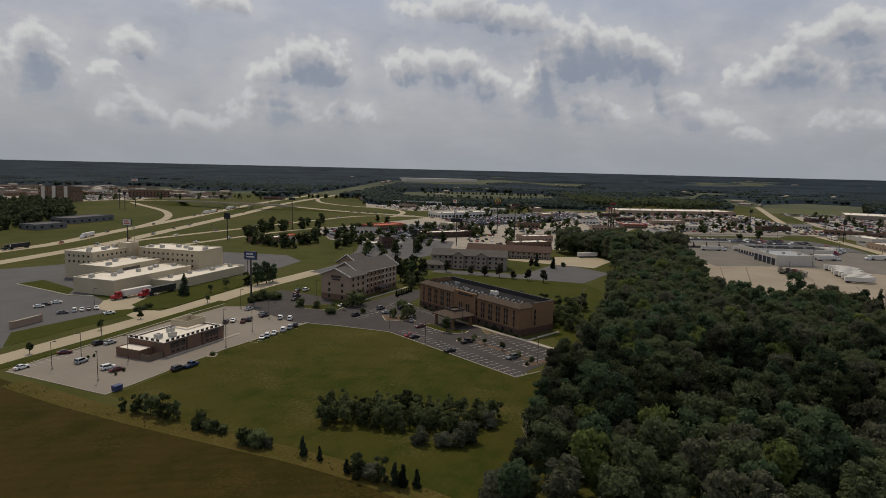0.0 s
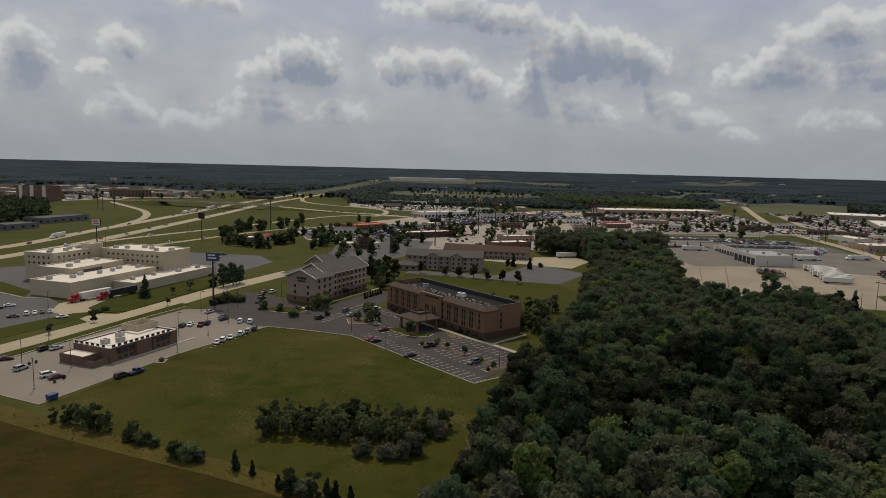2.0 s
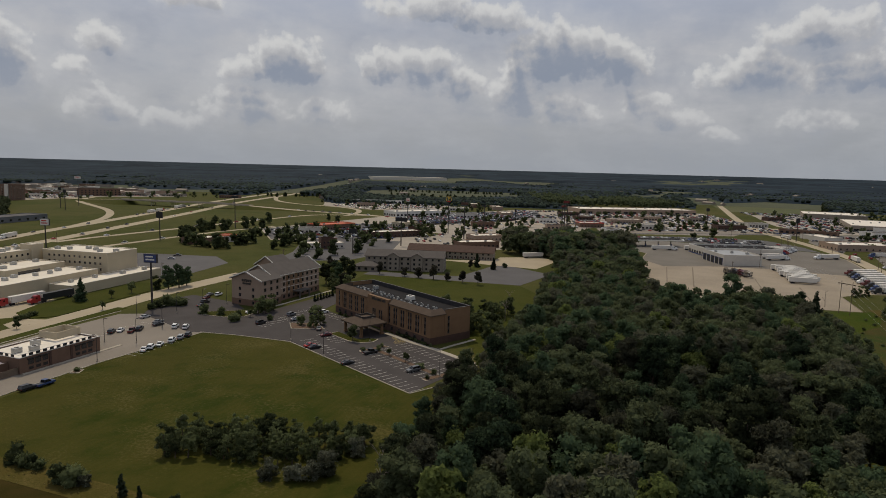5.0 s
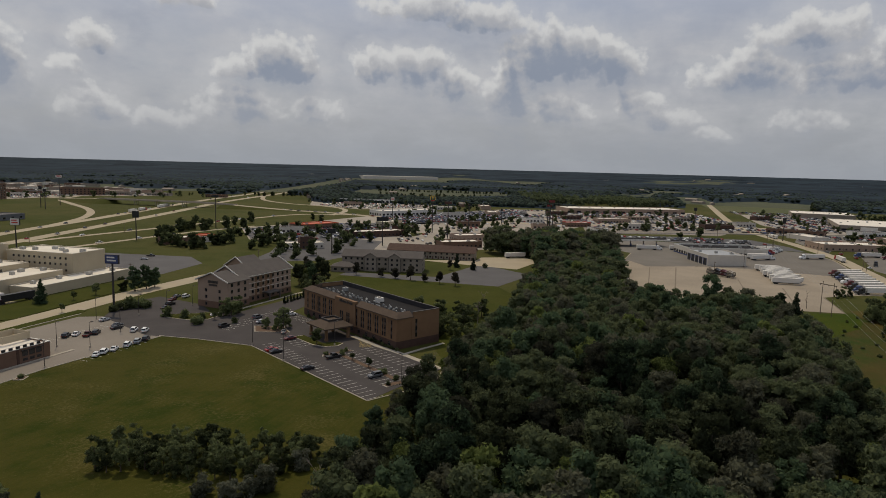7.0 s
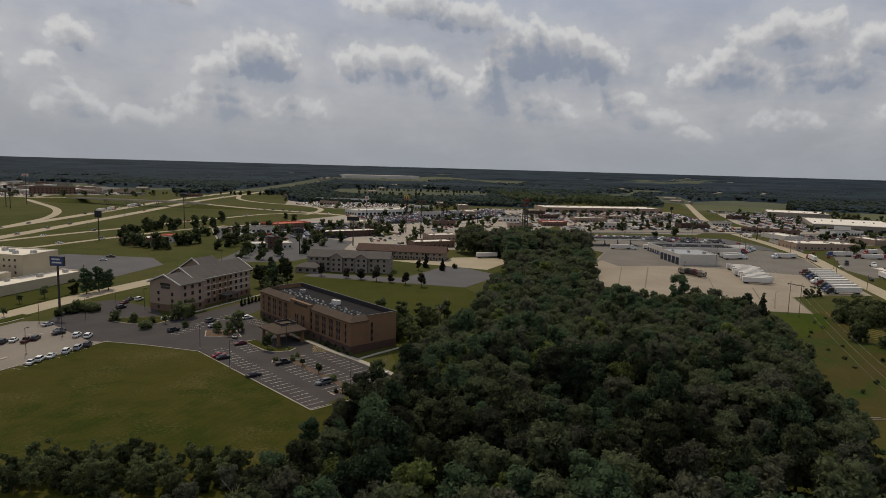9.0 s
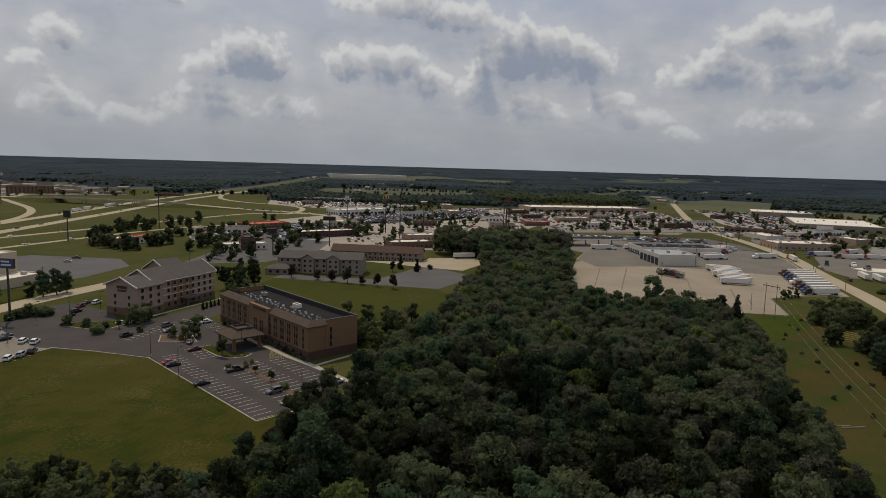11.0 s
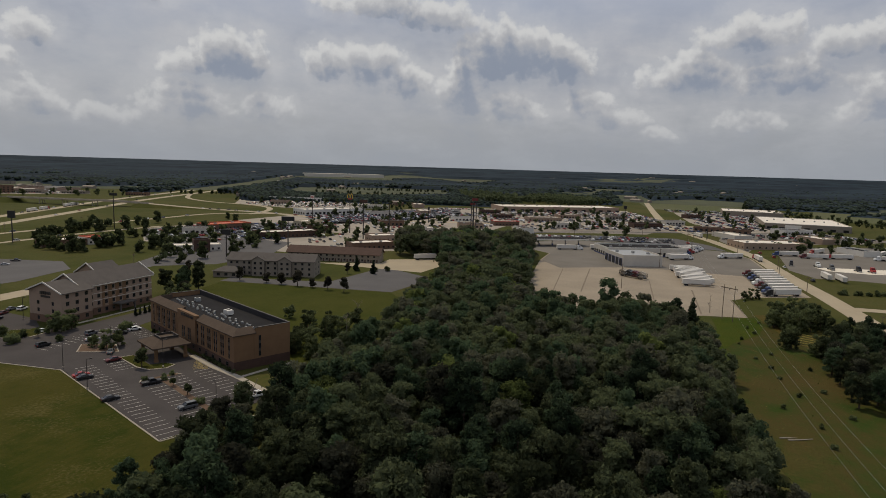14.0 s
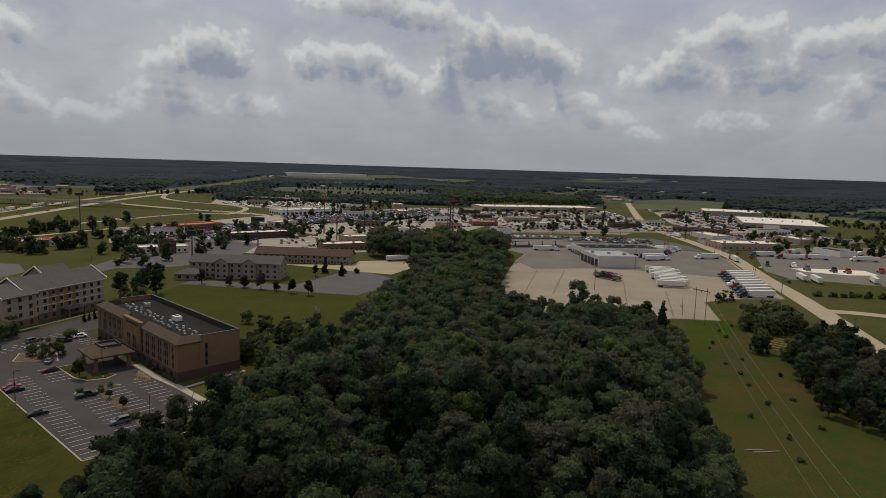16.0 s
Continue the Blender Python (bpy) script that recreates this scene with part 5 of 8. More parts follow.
KINDS = {
    "sedan": dict(body=[(-2.35, 0.3), (-2.4, 0.75), (-2.2, 0.95), (-1.3, 1.0), (-0.6, 1.02), (1.0, 1.0), (2.1, 0.85), (2.4, 0.65), (2.35, 0.3)],
                  cabin=[(-1.75, 0.98), (-0.95, 1.42), (0.25, 1.44), (1.1, 0.98)], w=1.82),
    "suv": dict(body=[(-2.35, 0.35), (-2.42, 0.9), (-2.35, 1.1), (1.0, 1.1), (2.2, 1.02), (2.42, 0.8), (2.38, 0.35)],
                cabin=[(-2.3, 1.08), (-2.05, 1.7), (0.35, 1.74), (1.15, 1.08)], w=1.92),
    "pickup": dict(body=[(-2.85, 0.45), (-2.9, 1.05), (-0.75, 1.06), (1.3, 1.08), (2.6, 1.0), (2.85, 0.8), (2.8, 0.45)],
                   cabin=[(-0.8, 1.04), (-0.65, 1.78), (0.7, 1.8), (1.45, 1.04)], w=1.98),
}
PAINTS = {k: mat("car_paint_" + k, c, 0.35, 0.06, 0.5, 4.0, spec=0.5) for k, c in dict(
    white=(0.72, 0.72, 0.70), black=(0.016, 0.016, 0.018), silver=(0.36, 0.37, 0.38), grey=(0.11, 0.115, 0.12),
    red=(0.30, 0.02, 0.02), maroon=(0.10, 0.016, 0.018), blue=(0.025, 0.05, 0.14), tan=(0.30, 0.25, 0.18)).items()}
MODELS = {}


def wheel_mesh():
    bm = bmesh.new()
    cyl(bm, 0, 0, -0.11, 0.11, 0.34, n=10, m=pose(0, 0, 0, 90))
    me = bpy.data.meshes.new("wheel")
    bm.to_mesh(me)
    bm.free()
    me.materials.append(M["rubber"])
    return me


WHEEL = wheel_mesh()


def car(kind, paint, x, y, angle, group="", where="parked on the lot", z=0.05):
    key = (kind, paint)
    label = f"{paint} {kind} {where}"
    m = frame_at(x, y, angle, z)
    if key in MODELS:
        o = copy_thing(MODELS[key], m)
        return tagged(o, label, "car", group)
    k = KINDS[kind]
    c = thing("pickup_truck" if kind == "pickup" else "car", m, label, "car", group)
    bm = bmesh.new()
    profile_body(bm, k["body"], k["w"])
    bmesh.ops.bevel(bm, geom=[e for e in bm.edges if e.calc_face_angle(0) > 0.6], offset=0.06, segments=1, affect="EDGES")
    body = part("body", bm, PAINTS[paint], c)
    g = bmesh.new()
    profile_body(g, k["cabin"], k["w"] - 0.12, 0.2)
    part("cabin_glass", g, M["glass_car"], c)
    r = bmesh.new()
    (x0, z0), (x1, z1) = k["cabin"][1], k["cabin"][2]
    hw = k["w"] / 2 - 0.26
    box(r, x0 - 0.02, x1 + 0.02, -hw, hw, z1 - 0.02, z1 + 0.05)
    for xa, za, xb, zb in ((k["cabin"][0][0], k["cabin"][0][1], x0, z0), (x1, z1, k["cabin"][3][0], k["cabin"][3][1])):
        for s in (-1, 1):
            v = [r.verts.new(p) for p in ((xa, s * (hw + 0.14), za), (xa + 0.1, s * (hw + 0.14), za), (xb + 0.1, s * (hw + 0.02), zb), (xb, s * (hw + 0.02), zb))]
            v2 = [r.verts.new((p.co.x, p.co.y + s * 0.07, p.co.z)) for p in v]
            for f in ((0, 1, 2, 3),):
                r.faces.new([v2[i] for i in f])
            r.faces.new(v[::-1])
            for i in range(4):
                r.faces.new((v[i], v[(i + 1) % 4], v2[(i + 1) % 4], v2[i]))
    bmesh.ops.recalc_face_normals(r, faces=r.faces)
    part("roof", r, PAINTS[paint], c)
    if kind == "pickup":
        part("bed_liner", boxes((-2.75, -0.95, -0.78, 0.78, 1.0, 1.075)), M["black"], c)
    fx = k["body"][-1][0]
    for s in (-1, 1):
        part("headlight", boxes((fx - 0.06, fx + 0.04, s * 0.62 - 0.17, s * 0.62 + 0.17, 0.6, 0.78)), M["white"], c)
        bx = k["body"][0][0]
        part("taillight", boxes((bx - 0.08, bx + 0.04, s * 0.68 - 0.12, s * 0.68 + 0.12, 0.65, 0.9)), M["red"], c)
        for wx in (-1.45, 1.45) if kind != "pickup" else (-1.75, 1.75):
            o = new("wheel", WHEEL)
            o.parent, o.matrix_basis = c, pose(wx, s * (k["w"] / 2 - 0.1), 0.34)
    MODELS[key] = c
    return c


def semi_trailer(parent_m, body="white", length=16.0, label="long white box semi-trailer", group="", name="semi_trailer", reefer=True):
    t = thing(name, parent_m, label, "trailer", group)
    part("box", boxes((0, length, -1.3, 1.3, 1.15, 4.05)), M[body] if body in M else PAINTS[body], t)
    part("chassis", boxes((0.3, length - 0.3, -0.5, 0.5, 0.85, 1.15)), M["dark"], t)
    part("landing_leg", boxes((length - 3.4, length - 3.2, -0.9, -0.75, 0, 1.0), (length - 3.4, length - 3.2, 0.75, 0.9, 0, 1.0), (length - 3.35, length - 3.25, -0.75, 0.75, 0.5, 0.6)), M["metal"], t)
    for x in (1.6, 2.9):
        for s in (-1, 1):
            w = bmesh.new()
            cyl(w, 0, 0, -0.28, 0.28, 0.5, n=10, m=pose(x, s * 1.0, 0.5, 90))
            part("wheel", w, M["rubber"], t)
    if reefer:
        part("cooling_unit", boxes((length, length + 0.5, -0.9, 0.9, 2.2, 3.9)), M["white"], t)
    return t


TRACTORS = {}


def tractor(m, paint="white", group="", label=None):
    label = label or f"{paint} sleeper-cab semi tractor"
    if paint in TRACTORS:
        return tagged(copy_thing(TRACTORS[paint], m), label, "truck", group)
    t = thing("semi_tractor", m, label, "truck", group)
    bm = bmesh.new()
    profile_body(bm, [(-0.2, 0.9), (-0.2, 3.6), (0.6, 3.95), (2.0, 3.7), (2.7, 2.5), (4.3, 2.2), (4.6, 1.9), (4.65, 0.6), (0.5, 0.6)], 2.4, 0.2)
    part("cab", bm, PAINTS[paint], t)
    part("windshield", boxes((2.25, 2.62, -0.95, 0.95, 2.55, 3.2), (1.3, 2.0, -1.22, 1.22, 2.3, 3.0)), M["glass_car"], t)
    part("chassis", boxes((-3.2, 0.4, -0.5, 0.5, 0.7, 1.0)), M["dark"], t)
    part("fuel_tank", boxes((-0.2, 1.2, -1.25, -0.7, 0.45, 1.0), (-0.2, 1.2, 0.7, 1.25, 0.45, 1.0)), M["metal"], t)
    part("bumper", boxes((4.6, 4.85, -1.2, 1.2, 0.4, 0.9)), M["metal"], t)
    for s in (-1, 1):
        st = bmesh.new()
        cyl(st, -0.35, s * 1.0, 0.9, 4.3, 0.09, n=6)
        part("exhaust_stack", st, M["metal"], t)
        for x, y in ((3.6, 1.05), (-1.4, 0.9), (-2.7, 0.9)):
            w = bmesh.new()
            cyl(w, 0, 0, -0.28, 0.28, 0.5, n=10, m=pose(x, s * y, 0.5, 90))
            part("wheel", w, M["rubber"], t)
    TRACTORS[paint] = t
    return t


TRAILERS = {}


def trailer(m, body="white", group="", label=None, length=16.0):
    key = (body, length)
    label = label or "long white box semi-trailer"
    if key in TRAILERS:
        return tagged(copy_thing(TRAILERS[key], m), label, "trailer", group)
    TRAILERS[key] = semi_trailer(m, body, length, label, group)
    return TRAILERS[key]


def rig(x, y, angle, paint="white", body="white", group="trucks in the yard"):
    m = frame_at(x, y, angle, 0.07)
    trailer(m, body, group, f"{body} box semi-trailer coupled to a tractor")
    tractor(m @ pose(17.6, 0, 0), paint, group)


# cars on the brick hotel's lot, in the stalls
G = "cars on the hotel lot"
for kind, paint, x, y, a in (("sedan", "red", -36.9, 24.2, 0), ("sedan", "black", -36.7, 21.4, 0), ("sedan", "black", -36.7, -1.6, 0),
                             ("pickup", "black", -23.6, 4.4, 0), ("suv", "grey", -23.4, -20.6, 180), ("pickup", "white", -5.2, -24.6, 0),
                             ("sedan", "maroon", -24.8, 34.2, 180), ("suv", "black", -37.5, 66.2, 20), ("suv", "grey", -20.4, 72.7, 25), ("sedan", "silver", -22.5, 64.0, 0),
                             ("sedan", "white", -6.0, 72.4, 0), ("sedan", "white", -6.0, 69.6, 0), ("suv", "black", -12.0, 66.5, 0), ("sedan", "grey", -22.4, 44.2, 60)):
    car(kind, paint, x, y, a, G, "parked in a hotel stall")
G = "cars on the restaurant lot"
for kind, paint, x, y, a in (("sedan", "white", -164.6, 58.5, 30), ("sedan", "maroon", -151.2, 69.8, -5), ("suv", "silver", -148.2, 55.4, 40), ("suv", "white", -142.2, 43.4, 15),
                             ("sedan", "maroon", -140.4, 39.9, 15), ("suv", "black", -124.2, 30.2, 30), ("pickup", "blue", -119.6, 31.8, 30), ("suv", "black", -139.5, 75.9, 30),
                             ("sedan", "silver", -136.0, 75.0, 30), ("sedan", "white", -86.8, 52.4, 60), ("suv", "white", -84.0, 54.2, 60), ("sedan", "white", -80.4, 56.2, 60),
                             ("suv", "white", -75.4, 59.0, 60), ("suv", "silver", -71.4, 61.4, 60), ("suv", "black", -68.0, 63.4, 60), ("suv", "black", -90.2, 84.0, 60), ("sedan", "white", -86.8, 84.6, 60),
                             ("pickup", "maroon", -83.6, 81.4, 60), ("suv", "black", -80.4, 82.8, 60), ("sedan", "black", -72.4, 86.4, 20), ("suv", "white", -68.0, 79.0, 60),
                             ("suv", "white", -64.9, 75.8, 60), ("sedan", "silver", -73.1, 102.7, 30), ("sedan", "grey", -71.2, 90.7, 30)):
    car(kind, paint, x, y, a, G, "parked outside the restaurant")
G = "cars on the cream hotel's lot"
for kind, paint, x, y, a in (("sedan", "white", -150.6, 156.5, 0), ("sedan", "black", -147.8, 159.5, 0), ("sedan", "white", -142.9, 162.4, 0), ("sedan", "grey", -143.6, 137.5, 0), ("suv", "white", -138.6, 139.9, 80),
                             ("sedan", "white", -135.6, 140.1, 80), ("sedan", "grey", -132.8, 140.5, 80), ("sedan", "white", -129.8, 140.4, 80), ("sedan", "white", -127.1, 126.2, 10), ("sedan", "silver", -12.0, 268.0, -30), ("pickup", "black", -4.0, 281.0, -30)):
    car(kind, paint, x, y, a, G, "parked on the asphalt lot")
G = "cars by the gabled hotel"
for kind, paint, x, y, a in (("sedan", "black", -46.0, 112.0, 30), ("suv", "black", -42.0, 118.5, 30), ("sedan", "white", -33.0, 87.0, 10), ("sedan", "maroon", -38.0, 128.0, 40), ("suv", "white", -30.5, 132.0, 40), ("sedan", "grey", -34.0, 134.5, 40)):
    car(kind, paint, x, y, a, G, "parked beside the gabled hotel")

# trucks: a red rig at the cream hotel's dock, trailers and rigs in the yard
trailer(frame_at(-101.0, 166.5, 208, 0.07), "white", "trucks at the dock")
tractor(frame_at(-101.0, 166.5, 208, 0.07) @ pose(17.6, 0, 0), "red", "trucks at the dock")
rig(-89.0, 167.0, 210, "red", "black", "trucks at the dock")
for i in range(11):
    s = i / 10
    trailer(frame_at(325 - 47 * s + (i * 7 % 5 - 2) * 0.6, 13 - 31 * s - (i * 7 % 5 - 2) * 0.7, -54 + (i * 5 % 4 - 1.5), 0.08), "white", "trailers in a row", "white box semi-trailer parked in a row")
for i in range(9):
    s = i / 8
    rig(366 - 66 * s, -38 - 36 * s, 147 + (i * 5 % 4 - 1.5), ("maroon", "black", "blue", "black", "white")[i % 5], "white", "trucks by the highway")
rig(376, 40, -24, "white", "white")
rig(383, 46, -24, "white", "white")
rig(440, 10, 150, "white", "white")
rig(352, 128, -40, "white", "white")
rig(378, 112, -35, "white", "white")
for i in range(6):
    rig(402 + i * 9, 62 + i * 1.0, -60 + 3 * i, ("white", "blue", "red", "white", "silver", "white")[i], "white")
for x, y, a, p in ((441, -44, 215, "white"), (434, -55, 215, "grey"), (442, -70, 215, "black"), (445, -78, 215, "red"), (468, -94, 215, "red"), (474, -100, 215, "red"), (432, -29, 200, "black")):
    tractor(frame_at(x, y, a, 0.09), p, "tractors across the highway")
for x, y, a in ((388, -62, 210), (386, -71, 210), (418, -98, 200)):
    trailer(frame_at(x, y, a, 0.09), "white", "trailers across the highway", "white box semi-trailer across the highway")
for x, y, a, p in ((516, -50, 130, "red"), (500, -36, 130, "maroon"), (498, -14, 140, "blue"), (540, -80, 130, "white"), (560, -60, 0, "white"), (545, -20, 170, "red")):
    rig(x, y, a, p, "white", "trucks across the highway")
trailer(frame_at(210, 149, -23, 0.08), "white", "", "white box trailer standing at the edge of the woods")
rig(-80, 460, 236, "white", "white", "trucks on the motorway")
rig(-134, 396, 218, "black", "black", "trucks on the motorway")


def car_hauler(x, y, a):
    t = thing("car_hauler", frame_at(x, y, a, 0.07), "open car-hauler trailer loaded with cars", "trailer")
    part("frame", boxes((0, 20, -1.25, -1.05, 0.9, 1.2), (0, 20, 1.05, 1.25, 0.9, 1.2), (0, 20, -1.2, -1.05, 2.9, 3.1), (0, 20, 1.05, 1.2, 2.9, 3.1), *[(i * 4.9, i * 4.9 + 0.2, s * 1.13 - 0.08, s * 1.13 + 0.08, 1.2, 2.9) for i in range(5) for s in (-1, 1)], (0, 20, -1.05, 1.05, 1.0, 1.08), (0, 20, -1.05, 1.05, 2.95, 3.02)), M["dark"], t)
    for i, k in enumerate(("tan", "black", "maroon", "tan")):
        for z in (1.1, 3.05):
            bm = bmesh.new()
            profile_body(bm, [(p + 2.6 + i * 4.8, q + z - 0.3) for p, q in KINDS["sedan"]["body"]], 1.8)
            profile_body(bm, [(p + 2.6 + i * 4.8, q + z - 0.3) for p, q in KINDS["sedan"]["cabin"]], 1.6, 0.2)
            part("loaded_car", bm, PAINTS[k], t)
    for x in (2.0, 3.4, 16.0):
        for s in (-1, 1):
            w = bmesh.new()
            cyl(w, 0, 0, -0.28, 0.28, 0.5, n=10, m=pose(x, s * 1.0, 0.5, 90))
            part("wheel", w, M["rubber"], t)


car_hauler(277, 25, -101)
car_hauler(281, 27, -98)


def far_cars(name, label, poly, angle, rows, pitch, seed, fill=0.6):
    """Ranks of parked cars too far off to tell one by one."""
    rnd = random.Random(seed)
    verts, faces = [], []
    cx, cy = sum(p[0] for p in poly) / len(poly), sum(p[1] for p in poly) / len(poly)
    ca, sa = math.cos(radians(angle)), math.sin(radians(angle))
    R = 260
    v = -R
    k = 0
    while v < R:
        u = -R
        while u < R:
            u += 3.0
            x, y = cx + u * ca - v * sa, cy + u * sa + v * ca
            if rnd.random() > fill * (0.35 + 1.6 * max(0.0, 0.5 + noise.noise(Vector((x / 34.0, y / 34.0, seed))))) or not inside(x, y, poly):
                continue
            l, w, hh = rnd.uniform(2.1, 2.6), rnd.uniform(0.86, 0.98), rnd.choice((1.4, 1.45, 1.75))
            base = len(verts)
            for z, kk, ww in ((0.25, 1, 1), (0.95, 1, 1), (1.0, 0.72, 0.95), (hh, 0.45, 0.8)):
                for sx, sy in ((-1, -1), (1, -1), (1, 1), (-1, 1)):
                    a, b = sy * l * kk, sx * w * ww
                    verts.append((x + b * ca - a * sa, y + b * sa + a * ca, z + 0.05))
            for r in range(3):
                for i in range(4):
                    faces.append((base + r * 4 + i, base + r * 4 + (i + 1) % 4, base + r * 4 + 4 + (i + 1) % 4, base + r * 4 + 4 + i))
            faces.append(tuple(base + 12 + i for i in range(4)))
        k += 1
        v += pitch[k % len(pitch)]
    me = bpy.data.meshes.new(name)
    me.from_pydata(verts, [], faces)
    me.materials.append(M["far_car"])
    return tagged(new(name, me), label, "cars", kind="stuff")


def far_car_mat():
    m = bpy.data.materials.new("mixed_car_paint")
    m.use_nodes = True
    nt = m.node_tree
    b = nt.nodes["Principled BSDF"]
    b.inputs["Roughness"].default_value = 0.35
    geo = nt.nodes.new("ShaderNodeNewGeometry")
    r = nt.nodes.new("ShaderNodeValToRGB")
    r.color_ramp.interpolation = "CONSTANT"
    cols = ((0.0, (0.02, 0.02, 0.022)), (0.36, (0.6, 0.6, 0.58)), (0.5, (0.07, 0.065, 0.06)), (0.74, (0.26, 0.25, 0.24)), (0.84, (0.22, 0.02, 0.02)), (0.92, (0.03, 0.05, 0.13)))
    for i, (p, c) in enumerate(cols):
        e = r.color_ramp.elements[i] if i < 2 else r.color_ramp.elements.new(p)
        e.position, e.color = p, (*c, 1)
    nt.links.new(geo.outputs["Random Per Island"], r.inputs[0])
    nt.links.new(r.outputs[0], b.inputs["Base Color"])
    return m


M["far_car"] = far_car_mat()
far_cars("parked_cars", "ranks of parked cars at the shopping centre", [(490, 330), (440, 400), (660, 480), (870, 350), (740, 225), (640, 255)], -32, 0, (6, 14), 1, 0.34)
far_cars("parked_cars", "ranks of parked cars at the large store", [(660, 120), (770, 195), (950, 300), (1030, 250), (850, 110), (770, 75)], 38, 0, (6, 13), 2, 0.42)
far_cars("parked_cars", "rows of cars on the dealer's lot", [(310, 410), (345, 500), (430, 505), (600, 510), (550, 440), (440, 405)], 10, 0, (6, 9), 3, 0.6)
far_cars("parked_cars", "cars round the roadside diners", [(180, 235), (210, 290), (330, 410), (460, 345), (480, 305), (350, 240), (250, 200)], -20, 0, (14, 22), 4, 0.2)
far_cars("parked_cars", "cars on the shopping plaza lot", [(400, 650), (390, 750), (450, 790), (560, 730), (600, 700), (520, 630)], -45, 0, (6, 12), 5, 0.4)
far_cars("parked_cars", "cars on the far shopping strip", [(-60, 980), (-100, 1140), (170, 1240), (240, 1070), (110, 1100)], 10, 0, (6, 16), 6, 0.35)
far_cars("parked_cars", "cars across the motorway town", [(-150, 1190), (-130, 1560), (120, 1560), (250, 1330), (240, 1130), (100, 1120)], 14, 0, (9, 22), 21, 0.3)
far_cars("parked_cars", "cars on the bank's lot", [(110, 330), (170, 330), (215, 380), (300, 400), (240, 330), (190, 300)], 5, 0, (8, 14), 7, 0.4)

far_cars("parked_cars", "cars crowding the used car lot", [(105, 352), (132, 428), (205, 452), (285, 425), (225, 335), (185, 305)], 12, 0, (7, 11), 8, 0.42)
far_cars("parked_cars", "cars and vans behind the truck stop", [(352, 186), (356, 208), (425, 210), (482, 165), (520, 112), (500, 80), (460, 116), (428, 180)], -38, 0, (7, 12), 9, 0.5)
far_cars("parked_cars", "cars by the frontage lane", [(440, 246), (505, 292), (640, 242), (720, 208), (640, 124), (594, 168), (548, 212)], -30, 0, (9, 16), 10, 0.34)
far_cars("parked_cars", "cars between the roadside shops", [(300, 410), (350, 505), (620, 545), (740, 465), (660, 505), (420, 410)], -20, 0, (8, 15), 11, 0.3)
far_cars("parked_cars", "cars south of the highway", [(490, 24), (560, 72), (640, 98), (750, 54), (730, -30), (660, -12), (560, 46)], -40, 0, (9, 15), 12, 0.3)
far_cars("parked_cars", "cars beside the store", [(880, 120), (1000, 230), (1090, 262), (1000, 370), (960, 322), (1060, 250), (870, 100)], 38, 0, (7, 13), 13, 0.4)


def traffic(points, spots, offset, turn, where, z=0.1):
    """Cars along a road: spots are metres from its first point."""
    rnd = random.Random(len(spots) * 7 + int(points[0][0]))
    seg = [(Vector(a), Vector(b)) for a, b in zip(points, points[1:])]
    for s in spots:
        for a, b in seg:
            l = (b - a).length
            if s <= l:
                d = (b - a) / l
                p = a + d * s + Vector((-d.y, d.x)) * offset * rnd.choice((-1, 1))
                car(rnd.choice(("sedan", "suv", "pickup", "suv")), rnd.choice(("white", "black", "silver", "grey", "red", "black", "white")), p.x, p.y, math.degrees(math.atan2(d.y, d.x)) + turn, "cars on the roads", where, z)
                break
            s -= l


traffic(WEST, [240, 330, 372, 415, 540, 560, 640, 720, 790, 900, 1010, 1180, 1340], 2.0, 180, "driving along the motorway", 0.13)
traffic(EAST, [160, 290, 338, 375, 430, 470, 590, 660, 740, 880, 1030, 1190], 2.0, 0, "driving along the motorway", 0.13)
traffic([(243, 702), (270, 670), (298, 635), (322, 590), (338, 530), (352, 450), (420, 380), (520, 300), (600, 240)], [60, 72, 84, 97, 112, 128, 150, 180, 215, 240, 300, 350, 396, 430], 2.4, 0, "queueing on the road to the overpass", 0.16)
traffic([(-26, 365), (9, 386), (43, 407), (90, 432)], [12, 50, 90], 1.4, 0, "on the service drive", 0.14)
traffic([(-33, 423), (10, 447), (61, 474), (122, 511), (179, 541), (260, 585)], [20, 70, 130, 150, 190, 230, 250, 290], 1.4, 180, "on the frontage road", 0.14)
traffic([(335, -76), (474, 1), (578, 78), (750, 205), (1040, 392), (1330, 570)], [30, 90, 150, 175, 210, 250, 290, 360, 420, 540], 2.2, 0, "driving along the highway", 0.14)
for x_, y_, a_, p_, b_ in ((84, 678, 53, "white", "white"), (102, 702, 53, "red", "white"), (140, 752, 54, "white", "white"), (152, 768, 54, "white", "white"), (572, 101, 42, "white", "white"), (430, -8, 33, "red", "white")):
    rig(x_, y_, a_, p_, b_, "trucks on the roads")

# ---- trees and shrubs ----
def icosphere(sub):
    bm = bmesh.new()
    bmesh.ops.create_icosphere(bm, subdivisions=sub, radius=1.0)
    v = np.array([q.co[:] for q in bm.verts])
    f = np.array([[q.index for q in p.verts] for p in bm.faces])
    bm.free()
    return v, f


ICO1 = icosphere(1)


